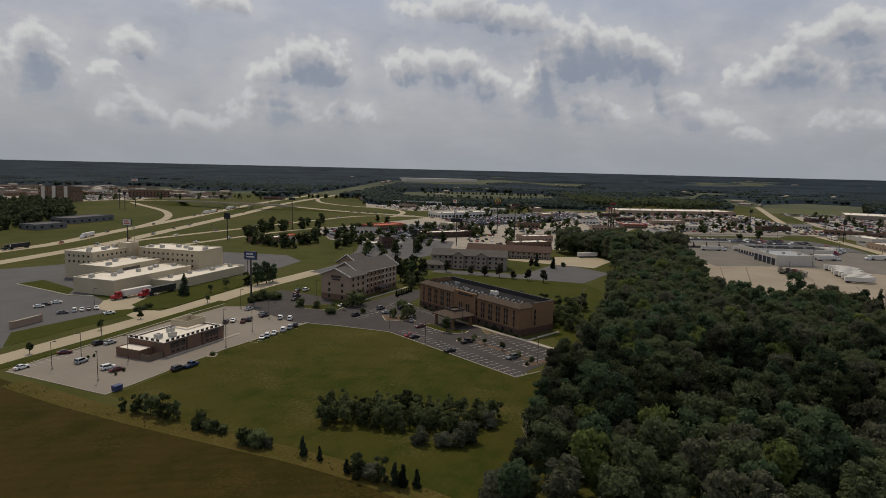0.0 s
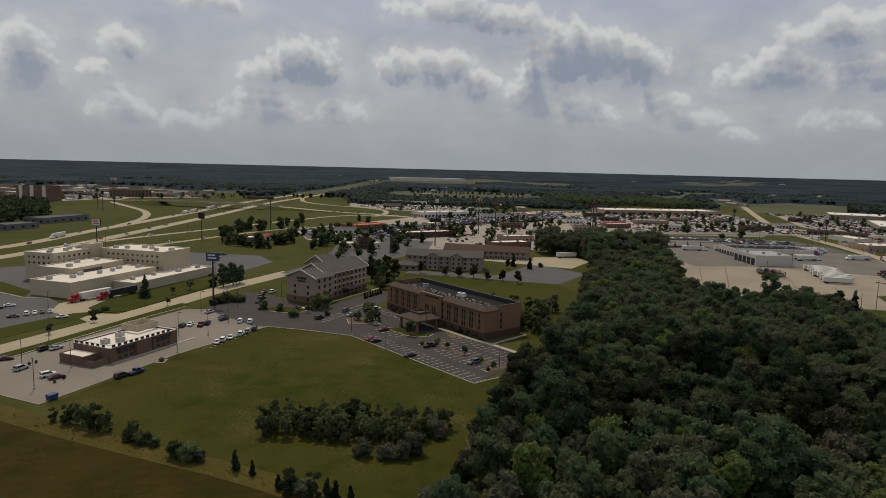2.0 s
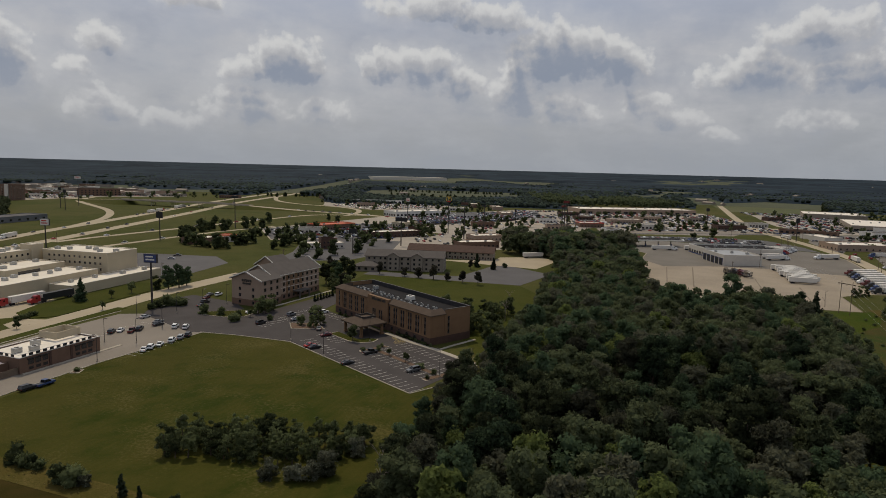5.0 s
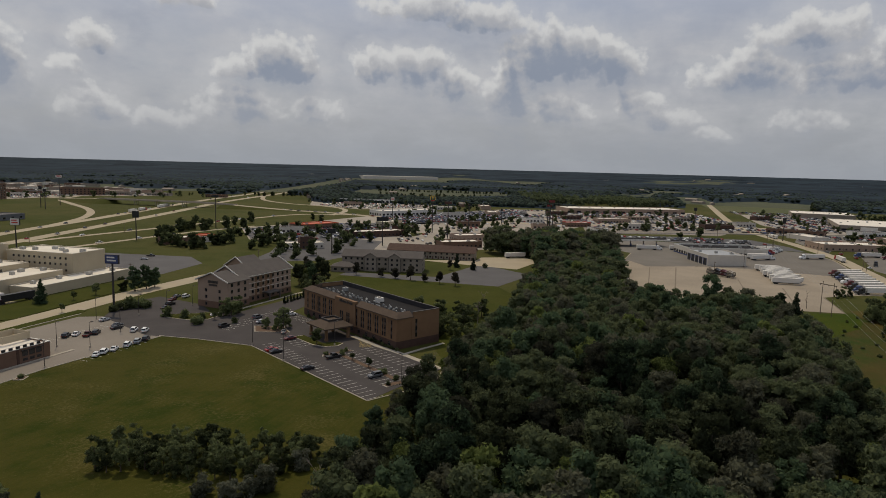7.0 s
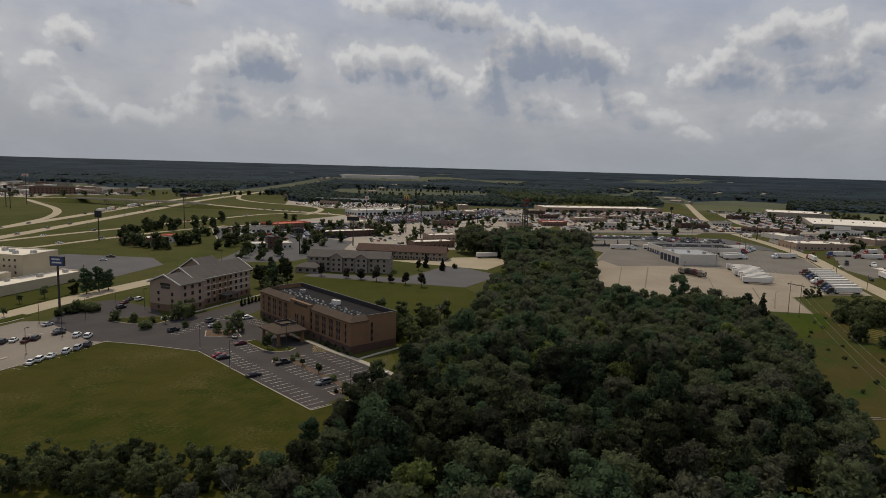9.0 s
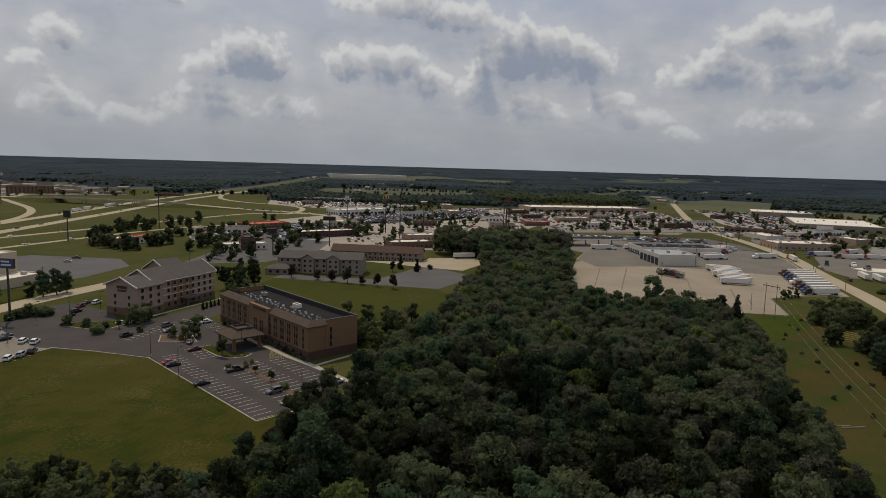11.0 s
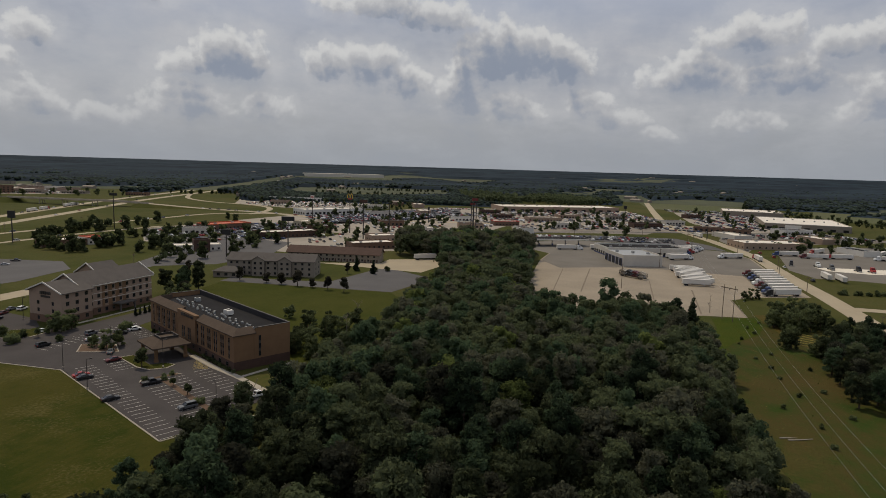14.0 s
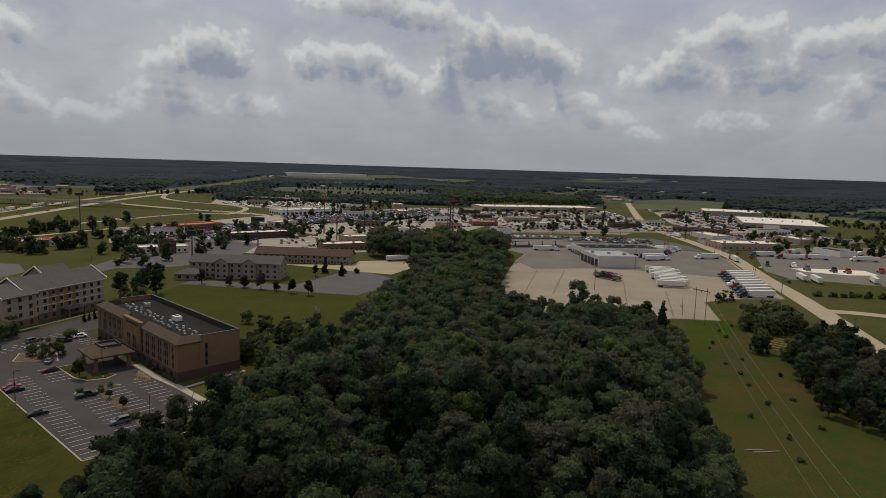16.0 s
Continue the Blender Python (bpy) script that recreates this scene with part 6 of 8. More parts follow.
def crown_arrays(rng, height, radius, base, lobes, leaves, size, conical=False, tall=1.0):
    """Leafy crown: overlapping lobes of leaf sprays round a dense heart. Returns vertices and quads/triangles as arrays."""
    cents, rads = [], []
    span = height - base
    for i in range(lobes):
        if conical:
            t = (i + 0.5) / lobes
            r = radius * (1 - t) ** 0.8 * 0.55 + 0.25
            a = rng.uniform(0, math.tau)
            off = radius * (1 - t) * 0.35
            cents.append((off * math.cos(a), off * math.sin(a), base + span * t))
            rads.append(r)
        else:
            a = i * 2.39996 + rng.uniform(-0.5, 0.5)
            t = rng.uniform(0.10, 0.95) if i else 0.5
            env = math.sqrt(max(0.05, 1 - ((t - 0.40) / 0.62) ** 2))
            off = radius * env * (rng.uniform(0.40, 0.80) if lobes > 12 else rng.uniform(0.30, 0.62)) if i else 0.0
            r = radius * (rng.uniform(0.20, 0.42) if lobes > 12 else rng.uniform(0.38, 0.56)) * (2.0 if i == 0 and lobes > 12 else 1.0)
            cents.append((off * math.cos(a), off * math.sin(a), base + span * t - r * 0.15))
            rads.append(r)
    cents, rads = np.array(cents), np.array(rads)
    V, F = [], []
    # hearts
    iv, jf = ICO1
    n0 = 0
    for c, r in zip(cents, rads):
        jit = 1 + rng.uniform(-0.2, 0.2, (len(iv), 1))
        V.append(iv * jit * r * (0.74 if lobes > 12 else 0.84) * np.array((1, 1, 0.9)) + c)
        F.append(jf + n0)
        n0 += len(iv)
    tri_v, tri_f = np.concatenate(V), np.concatenate(F)
    # leaf sprays, a few of them straying out of the lobes
    w = rads ** 1.8
    pick = rng.choice(len(rads), leaves, p=w / w.sum())
    d = rng.normal(size=(leaves, 3))
    d[:, 2] = np.where(d[:, 2] < -0.5, -d[:, 2] * 0.5, d[:, 2])
    d /= np.linalg.norm(d, axis=1)[:, None]
    out = rng.uniform(0.70, 1.08, leaves) + np.where(rng.uniform(0, 1, leaves) < 0.12, rng.uniform(0.05, 0.35, leaves), 0.0)
    p = cents[pick] + d * (rads[pick] * out)[:, None] * np.array((1, 1, 0.95))
    nrm = d * 0.8 + rng.normal(scale=0.6, size=(leaves, 3))
    nrm /= np.linalg.norm(nrm, axis=1)[:, None]
    ta = np.cross(nrm, rng.normal(size=(leaves, 3)))
    ta /= np.linalg.norm(ta, axis=1)[:, None]
    tb = np.cross(nrm, ta)
    s = size * rng.uniform(0.6, 1.4, leaves)[:, None]
    q = np.stack([p - ta * s - tb * s * 0.45, p + ta * s - tb * s * 0.4 + nrm * s * 0.2, p + tb * s * 0.9], 1).reshape(-1, 3)
    lf = np.arange(leaves * 3).reshape(-1, 3) + len(tri_v)
    return np.concatenate([tri_v, q]), tri_f, lf


def mesh_from(name, verts, tris, quads, material):
    me = bpy.data.meshes.new(name)
    me.from_pydata([tuple(v) for v in verts.tolist()], [], tris.tolist() + quads.tolist())
    me.materials.append(material)
    return me


def trunk_mesh(rng, height, r, limbs, spread):
    bm = bmesh.new()
    n = 7
    z0, pts = -0.2, []
    lean = rng.uniform(-0.05, 0.05, 2)
    prev = None
    for k in range(5):
        t = k / 4
        z = z0 + (height + 0.2) * t
        rr = r * (1 - 0.65 * t) * (1.35 if k == 0 else 1)
        row = [bm.verts.new((lean[0] * z + rr * math.cos(i * math.tau / n), lean[1] * z + rr * math.sin(i * math.tau / n), z)) for i in range(n)]
        if prev:
            for i in range(n):
                bm.faces.new((prev[i], prev[(i + 1) % n], row[(i + 1) % n], row[i]))
        prev = row
    bm.faces.new(prev)
    for i in range(limbs):
        a = i * 2.4 + rng.uniform(-0.4, 0.4)
        z = height * rng.uniform(0.35, 0.8)
        m = Matrix.Translation((0, 0, z)) @ Euler((0, radians(rng.uniform(35, 60)), a)).to_matrix().to_4x4()
        cyl(bm, 0, 0, 0, spread * rng.uniform(0.6, 0.95), r * 0.4, r * 0.1, 5, m)
    me = bpy.data.meshes.new("trunk")
    bm.to_mesh(me)
    bm.free()
    me.materials.append(M["bark"])
    return me


RNG = np.random.default_rng(11)
SPECIES = {}


def species(name, variants, height, radius, base, lobes, leaves, size, leaf, conical=False):
    out = []
    for i in range(variants):
        hh = height * RNG.uniform(0.9, 1.1)
        v, t, q = crown_arrays(RNG, hh, radius * RNG.uniform(0.9, 1.1), base, lobes, leaves, size, conical)
        out.append((trunk_mesh(RNG, hh * 0.7, 0.02 * height + 0.06, 0 if conical else 5, radius * 0.7), mesh_from("crown", v, t, q, M[leaf])))
    SPECIES[name] = out


species("oak", 4, 13.0, 4.5, 1.2, 34, 2500, 0.34, "leaf")
species("olive", 3, 12.0, 4.1, 1.0, 32, 2300, 0.33, "leaf_olive")
species("lime", 2, 11.0, 4.0, 1.0, 30, 2200, 0.33, "leaf_lime")
species("maple", 3, 13.5, 4.0, 1.0, 34, 2400, 0.33, "leaf_deep")
species("silver", 2, 4.6, 2.9, -0.2, 14, 1100, 0.25, "leaf_grey")
species("young", 3, 6.4, 2.5, -0.4, 16, 850, 0.28, "leaf_pale")
species("sapling", 3, 6.4, 2.0, -0.4, 14, 700, 0.25, "leaf_pale")
species("plum", 2, 4.8, 1.7, 0.7, 12, 800, 0.22, "leaf_plum")
species("cedar", 2, 5.0, 1.3, 0.0, 10, 560, 0.26, "leaf_dark", True)
species("spruce", 2, 12.0, 3.4, 0.6, 14, 1100, 0.36, "leaf_dark", True)
species("pine", 2, 13.0, 4.8, 0.3, 20, 1400, 0.36, "leaf_deep", True)
species("shrub", 3, 2.2, 1.7, -0.4, 9, 460, 0.19, "leaf_pale")
species("small_tree", 2, 4.0, 1.5, 1.3, 9, 400, 0.24, "leaf_pale")
LABELS = dict(oak="tall dark green broadleaf tree in the wood", olive="olive green broadleaf tree in the wood", lime="yellow-green broadleaf tree in the wood", maple="deep green broadleaf tree in the wood",
              silver="silvery grey-green spreading bush", young="bushy young green tree", sapling="slim pointed young green tree", plum="round purple-brown ornamental tree", cedar="small dark conical evergreen",
              spruce="large dark green evergreen tree", pine="broad dark green pine beside the street", shrub="low rounded green shrub", small_tree="small staked street tree")


def tree(kind, x, y, scale=1.0, group="", label="", rnd=random.Random(3), z=0.0):
    tr, cr = rnd.choice(SPECIES[kind])
    name = {"shrub": "shrub", "silver": "shrub", "young": "young_tree", "sapling": "young_tree", "plum": "ornamental_tree", "cedar": "evergreen", "spruce": "evergreen", "pine": "evergreen", "small_tree": "street_tree"}.get(kind, "tree")
    e = thing(name, Matrix.Translation((x, y, z)) @ Euler((0, 0, rnd.uniform(0, 6.28))).to_matrix().to_4x4() @ Matrix.Diagonal((scale, scale, scale * rnd.uniform(0.92, 1.1), 1)), label or LABELS[kind], "bush" if name == "shrub" else "tree", group)
    for n, me in (("trunk", tr), ("crown", cr)):
        o = new(n, me)
        o.parent = e
    return e


FOREST = [(-100, -96), (-86, -86), (-66, -71), (-48, -58), (-36, -47), (-22, -40), (-6, -32), (8, -24), (24, -12), (34, -8), (50, 0), (70, 12), (95, 30), (115, 48), (140, 60), (165, 75), (185, 95), (215, 118), (228, 145), (215, 165), (222, 185),
          (262, 175), (292, 150), (302, 118), (266, 88), (226, 62), (188, 34), (168, 10), (160, -4), (158, -26), (160, -44), (168, -56), (170, -70), (158, -84), (138, -93), (116, -107), (92, -118), (66, -133), (36, -154), (0, -180), (-40, -165), (-80, -130)]


def scatter(poly, gap, rnd, tries):
    """Points in a polygon, no two nearer than gap."""
    xs, ys = [p[0] for p in poly], [p[1] for p in poly]
    cell, got = {}, []
    for _ in range(tries):
        x, y = rnd.uniform(min(xs), max(xs)), rnd.uniform(min(ys), max(ys))
        if not inside(x, y, poly):
            continue
        i, j = int(x // gap), int(y // gap)
        if any((x - a) ** 2 + (y - b) ** 2 < gap * gap for di in (-1, 0, 1) for dj in (-1, 0, 1) for a, b in cell.get((i + di, j + dj), ())):
            continue
        cell.setdefault((i, j), []).append((x, y))
        got.append((x, y))
    return got


def forest():
    rnd = random.Random(21)
    pts = scatter(FOREST, 5.4, rnd, 60000)
    # the stretch of wood nearest the clearing and the lawn stands as single trees
    def edge(x, y):
        return min(((x - a - max(0, min(1, ((x - a) * (c - a) + (y - b) * (d - b)) / ((c - a) ** 2 + (d - b) ** 2))) * (c - a)) ** 2 + (y - b - max(0, min(1, ((x - a) * (c - a) + (y - b) * (d - b)) / ((c - a) ** 2 + (d - b) ** 2))) * (d - b)) ** 2) ** 0.5 for (a, b), (c, d) in zip(FOREST, FOREST[1:] + FOREST[:1]))

    def size(x, y):
        big = noise.noise(Vector((x / 22.0, y / 22.0, 2.0)))
        return max(0.5, (0.98 + 0.30 * big + rnd.uniform(-0.22, 0.22)) * (1.0 if x > 180 and y > 20 else min(1.0, 0.62 + edge(x, y) / 22.0)) * (0.78 if x > 138 and -52 < y < 22 else 1.0))
    pts = [p for p in pts if noise.noise(Vector((p[0] / 14.0, p[1] / 14.0, 9.0))) > -0.42]
    # single trees where the wood comes nearest to the lawn and the clearing; the floor under the rest stays hidden
    near = sorted((p for p in pts if (p[0] + 78) ** 2 + (p[1] + 184) ** 2 > 92 ** 2), key=lambda p: (p[0] + 55) ** 2 + (p[1] + 190) ** 2)[:215]
    rest = [p for p in pts if p not in set(near)]
    for x, y in near:
        k = rnd.choices(("oak", "olive", "lime", "maple", "young"), (5, 3.5, 0.5, 3, 0.6))[0]
        tree(k, x, y, size(x, y) * (1.3 if k == "young" else 1), "trees of the wood", rnd=rnd)
    # the rest, joined: finer where the wood can be seen from close by
    fine = [crown_arrays(RNG, 13.0 * RNG.uniform(0.9, 1.1), 4.5 * RNG.uniform(0.9, 1.1), 1.0, 24, 1500, 0.42) for _ in range(5)]
    lod = [crown_arrays(RNG, 13.0 * RNG.uniform(0.9, 1.1), 4.6, 1.0, 18, 800, 0.55) for _ in range(4)]
    V, T, K, n = [], [], [], 0
    for x, y in rest:
        dist = math.hypot(x + 55, y + 190)
        v, t, q = rnd.choice(fine if dist < 250 else lod)
        s = size(x, y) * (1.35 if y > 100 else 1.0)
        a = rnd.uniform(0, 6.28)
        R = np.array(((math.cos(a), -math.sin(a), 0), (math.sin(a), math.cos(a), 0), (0, 0, 1))) * s
        V.append(v @ R.T + np.array((x, y, 0)))
        T.append(t + n)
        T.append(q + n)
        K.append(np.full(len(t) + len(q), rnd.choices((0, 1, 2, 3), (5, 3.2, 2.8, 0.5))[0]))
        n += len(v)
    me = mesh_from("woodland", np.concatenate(V), np.concatenate(T), np.zeros((0, 3), int), M["leaf"])
    for key in ("leaf_olive", "leaf_deep", "leaf_lime"):
        me.materials.append(M[key])
    me.polygons.foreach_set("material_index", np.concatenate(K).astype(np.int32))
    tagged(new("woodland", me), "dense dark green broadleaf wood", "woods", kind="stuff")


forest()
rnd_t = random.Random(8)
# thicket and bushes on the lawn
for x, y in scatter([(-107, -36), (-100, -25), (-84, -40), (-66, -52), (-67, -61), (-84, -60)], 2.7, rnd_t, 3000):
    tree(rnd_t.choice(("young", "sapling", "sapling")), x, y, rnd_t.uniform(0.6, 1.0), "thicket on the lawn", rnd=rnd_t)
for x, y, s in ((-88, -64, 0.9), (-84.5, -66, 1.0), (-81, -66, 0.9), (-92, -60, 0.8), (-79, -62, 0.8), (-71, -62, 0.8), (-95, -91, 1.2), (-92, -88, 1.1), (-98, -93, 1.2), (-89, -92, 1.2)):
    tree("silver", x, y, s, "pale bushes on the lawn", rnd=rnd_t)
for x, y, k, s in ((-143, -1, "young", 0.8), (-140.5, -4, "young", 0.95), (-138.5, -9, "young", 1.0), (-136.5, -11, "young", 0.8), (-146, 3, "young", 0.55), (-132.5, -20, "shrub", 1.5), (-131, -24, "shrub", 1.4), (-129, -27, "shrub", 1.0),
                   (-126.5, -36, "shrub", 1.6), (-124.5, -39, "shrub", 1.7), (-123, -41, "silver", 0.6), (-118.2, -50, "cedar", 0.85), (-116, -54, "cedar", 0.6), (-114, -63, "cedar", 0.75), (-113, -66, "young", 0.85), (-111, -68, "silver", 0.9),
                   (-110, -71, "young", 0.9), (-108.5, -74, "cedar", 0.95), (-107.5, -75.5, "cedar", 1.0), (-105, -77, "cedar", 0.8), (-112, -64, "young", 0.7)):
    tree(k, x, y, s, "shrubs along the field", rnd=rnd_t)
# ornamental trees round the hotels
for x, y, s in ((102.4, 83.8, 1.5), (99, 93.5, 1.35), (95.9, 103.3, 1.2), (92, 111.8, 1.6), (87.7, 120.9, 1.45), (83.7, 129.8, 1.25), (75.2, 144.2, 1.35)):
    tree("plum", x, y, s, "row of trees along the inn's lot", rnd=rnd_t)
for x, y, k, s in ((-22, 49.8, "young", 1.1), (-18, 51, "young", 1.0), (-24.5, 55, "young", 0.8), (-20.2, 22, "small_tree", 1.4), (-8, 72.8, "shrub", 1.7), (-19.5, 5.5, "shrub", 0.8), (-19.6, -1.5, "small_tree", 0.75), (-19.4, -11, "small_tree", 0.9), (-19.6, -19.5, "shrub", 1.0), (-19.8, -27, "shrub", 0.8),
                   (-27.6, 83, "young", 1.35), (-23.5, 86, "young", 1.3), (-30.5, 84.5, "young", 1.15), (-44.5, 77, "shrub", 1.7), (-45, 90, "shrub", 1.5), (-50, 97, "shrub", 1.8), (-36, 80, "small_tree", 0.9), (-31.5, 70, "shrub", 1.0), (-40, 84, "shrub", 1.1),
                   (-62, 121, "shrub", 1.9), (-58, 122, "shrub", 2.0), (-55, 121, "shrub", 2.0), (-52.5, 119, "shrub", 1.8), (-66, 118, "shrub", 1.3),
                   (-88, 152, "pine", 0.9), (-64, 160, "small_tree", 1.6), (-75, 152, "small_tree", 1.1), (-46, 161, "maple", 0.85), (-40, 163, "maple", 0.8), (-35, 166, "maple", 0.72), (-51, 164, "young", 1.2),
                   (30, 131, "oak", 0.85), (37, 129, "maple", 0.85), (46, 131, "oak", 0.85), (47, 150, "maple", 0.8), (58, 158, "oak", 0.75), (27, 119, "oak", 0.7), (33, 117, "olive", 0.75), (40, 140, "lime", 0.75), (24, 110, "young", 1.2), (30, 108, "young", 1.3), (51, 51, "young", 1.1),
                   (24, 12, "young", 1.1), (25, 5, "young", 1.25), (28, 10, "young", 1.3), (31, 3, "young", 1.4), (35, 12, "young", 1.3), (40, 8, "young", 1.4), (36, 20, "young", 1.0), (26, -4, "young", 1.2), (30, -6, "young", 1.3), (46, 30, "young", 1.3), (50, 34, "young", 1.2), (56, 30, "young", 1.0), (46, 14, "young", 1.5), (54, 18, "young", 1.3), (62, 20, "young", 1.4), (28, 20, "young", 0.9), (24, 20, "young", 0.8), (30, 28, "shrub", 1.5),
                   (159, -37, "maple", 1.3), (163, -43, "oak", 0.95), (157, -64, "oak", 1.05), (161, -67, "maple", 1.12), (165, -73, "spruce", 1.25), (156, -69, "oak", 1.0), (170, -48, "young", 1.3),
                   (137, 128, "plum", 1.2), (150, 120, "cedar", 1.5), (148, 134, "cedar", 1.7), (156, 126, "shrub", 1.2), (163, 122, "shrub", 1.3), (57, 160, "plum", 1.2), (52, 168, "plum", 1.2), (60, 178, "plum", 1.3), (45, 176, "plum", 1.1), (66, 190, "plum", 1.2),
                   (-135, 99, "small_tree", 1.0), (-118, 110, "small_tree", 0.9), (-161, 76, "small_tree", 1.0), (-84, 128, "small_tree", 1.0), (-113, 128, "shrub", 1.2), (-116, 126, "shrub", 1.1), (-110, 131, "shrub", 1.2)):
    tree(k, x, y, s, "trees round the hotels" if y > -8 else "trees by the truck yard", rnd=rnd_t)
# trees by the power line and beyond the clearing
for x, y in scatter([(206, -88), (199, -100), (217, -110), (246, -98), (238, -84)], 4.6, rnd_t, 1500) + [(173.5, -106), (176, -108), (172.5, -118), (170, -120), (186, -104)]:
    tree("young", x, y, rnd_t.uniform(1.05, 1.5), "trees by the power line", "bushy green tree beside the power line", rnd=rnd_t)
for x, y in scatter([(158, -124), (180, -119), (206, -118), (222, -121), (204, -133), (188, -143), (140, -171), (112, -165), (121, -143)], 5.6, rnd_t, 2500):
    tree(rnd_t.choice(("oak", "olive", "maple")), x, y, rnd_t.uniform(0.55, 0.85), "trees beyond the clearing", rnd=rnd_t)
for i in range(14):
    tree("shrub", 324 + i * 2.1 + rnd_t.uniform(-2, 2), -88 - i * 2.4 + rnd_t.uniform(-2, 2), rnd_t.uniform(0.8, 1.5), "shrubs on the highway verge", rnd=rnd_t)
for x, y, s in ((262, -58, 0.8), (266, -60, 0.9), (270, -62, 0.8), (258, -60, 0.6), (150, -104, 0.5), (132, -118, 0.5), (166, -92, 0.4), (118, -128, 0.6), (196, -84, 0.5), (188, -90, 0.6), (174, -90, 0.5), (160, -106, 0.5), (142, -112, 0.6), (128, -132, 0.6), (104, -128, 0.6), (96, -140, 0.5), (84, -146, 0.6), (110, -144, 0.6), (150, -122, 0.55), (210, -84, 0.5)):
    tree("shrub" if s < 0.65 else "young", x, y, s, "bushes by the power line", rnd=rnd_t)


def far_trees(name, label, spots, seed, height=(6, 12), material="leaf", cheap=False):
    """Far trees joined into one mesh, each a trunk-less clump of leaf sprays."""
    rng = np.random.default_rng(seed)
    base = [crown_arrays(rng, 1.0, 0.44, 0.02, 6 if cheap else 9, 44 if cheap else 130, 0.14 if cheap else 0.10) for _ in range(5)]
    V, T, Q, n = [], [], [], 0
    for x, y in spots:
        v, t, q = base[rng.integers(5)]
        h = rng.uniform(*height)
        a = rng.uniform(0, 6.28)
        R = np.array(((math.cos(a), -math.sin(a), 0), (math.sin(a), math.cos(a), 0), (0, 0, 1))) * h
        V.append(v @ R.T + np.array((x, y, -0.2)))
        T.append(t + n)
        Q.append(q + n)
        n += len(v)
    return tagged(new(name, mesh_from(name, np.concatenate(V), np.concatenate(T), np.concatenate(Q), M[material])), label, "trees", kind="stuff")


def along(points, gap, rnd, jitter=2.0):
    out = []
    for (x0, y0), (x1, y1) in zip(points, points[1:]):
        n = max(1, int(math.hypot(x1 - x0, y1 - y0) / gap))
        out += [(x0 + (x1 - x0) * i / n + rnd.uniform(-jitter, jitter), y0 + (y1 - y0) * i / n + rnd.uniform(-jitter, jitter)) for i in range(n)]
    return out


town = [(114.6, 445.8), (129.8, 438.7), (74.3, 440), (68, 436), (80, 446), (49.5, 423.5), (44, 420), (87, 434), (28.7, 326.7), (24, 330), (28.8, 356), (34, 308), (40, 312), (141, 384), (85, 296), (92, 300), (100, 338), (64, 330), (72, 326), (60, 318)]
for poly, gap in (([(85, 300), (170, 290), (210, 340), (150, 370), (110, 340)], 15), ([(190, 330), (260, 300), (300, 370), (230, 400)], 17), ([(56, 222), (72, 238), (100, 262), (80, 262)], 9), ([(120, 245), (150, 262), (160, 290), (128, 268)], 11), ([(200, 215), (420, 330), (520, 420), (420, 440), (300, 330)], 19),
                  ([(430, 245), (640, 250), (720, 210), (600, 170)], 24), ([(470, 330), (640, 480), (800, 380), (700, 250)], 34), ([(300, 430), (560, 545), (640, 640), (520, 620)], 19), ([(660, 80), (780, 190), (1000, 300), (980, 230), (760, 70)], 30),
                  ([(900, 0), (1060, 220), (1130, 230), (980, -20)], 14), ([(480, -10), (640, 60), (780, 40), (700, -60), (560, -40)], 20), ([(560, -60), (900, -10), (900, -200), (640, -160)], 15), ([(-140, 1060), (300, 1000), (330, 1100), (60, 1200)], 30), ([(400, 640), (620, 660), (560, 800), (420, 860)], 30)):
    town += scatter(poly, gap, rnd_t, 2500)
far_trees("town_trees", "scattered green trees among the shops", town, 4, (5, 11), "leaf_pale", cheap=True)
tall = [(25.5, 359.5), (29.9, 317.1), (40.7, 320.3), (54.4, 322.4), (65.2, 326.2), (97.4, 377), (108, 377.8), (128.5, 380.1), (103.9, 302.7), (167.3, 393.6), (231.3, 460.8), (115.4, 233.3), (93.7, 233.2), (136, 476), (160, 490), (95, 479), (108, 474), (239, 495), (39.8, 303.7), (70.3, 283.7), (74.3, 220.7), (483.7, 161.8), (514.6, 155.9), (575, 0), (610, -22), (576, -68), (582, -74), (114.6, 445.8), (129.8, 438.7), (74.3, 440), (66, 434), (82, 447), (49.5, 423.5), (43, 417), (88, 434), (57, 430), (94, 441), (28.7, 326.7), (28.8, 356), (34, 308), (141, 384), (152, 392), (100, 338), (112, 346), (85, 296), (22, 340), (60, 322), (72, 330), (196, 372), (214, 356), (232, 300), (176, 280), (300, 352), (318, 268)]
far_trees("tall_town_trees", "tall green trees among the roadside shops", tall, 14, (8, 13), "leaf_pale")
low = scatter([(218, -80), (181, -76), (142, -93), (112, -111), (72, -137), (60, -160), (90, -185), (140, -160), (215, -128), (200, -112), (170, -104), (214, -92)], 4.6, rnd_t, 4000)
low = [p for p in low if noise.noise(Vector((p[0] / 12.0, p[1] / 12.0, 6.0))) > 0.02]
low = low[::4]
far_trees("clearing_bushes", "low scattered weeds and bushes in the clearing", low, 15, (0.25, 0.75), "leaf_lime", cheap=True)


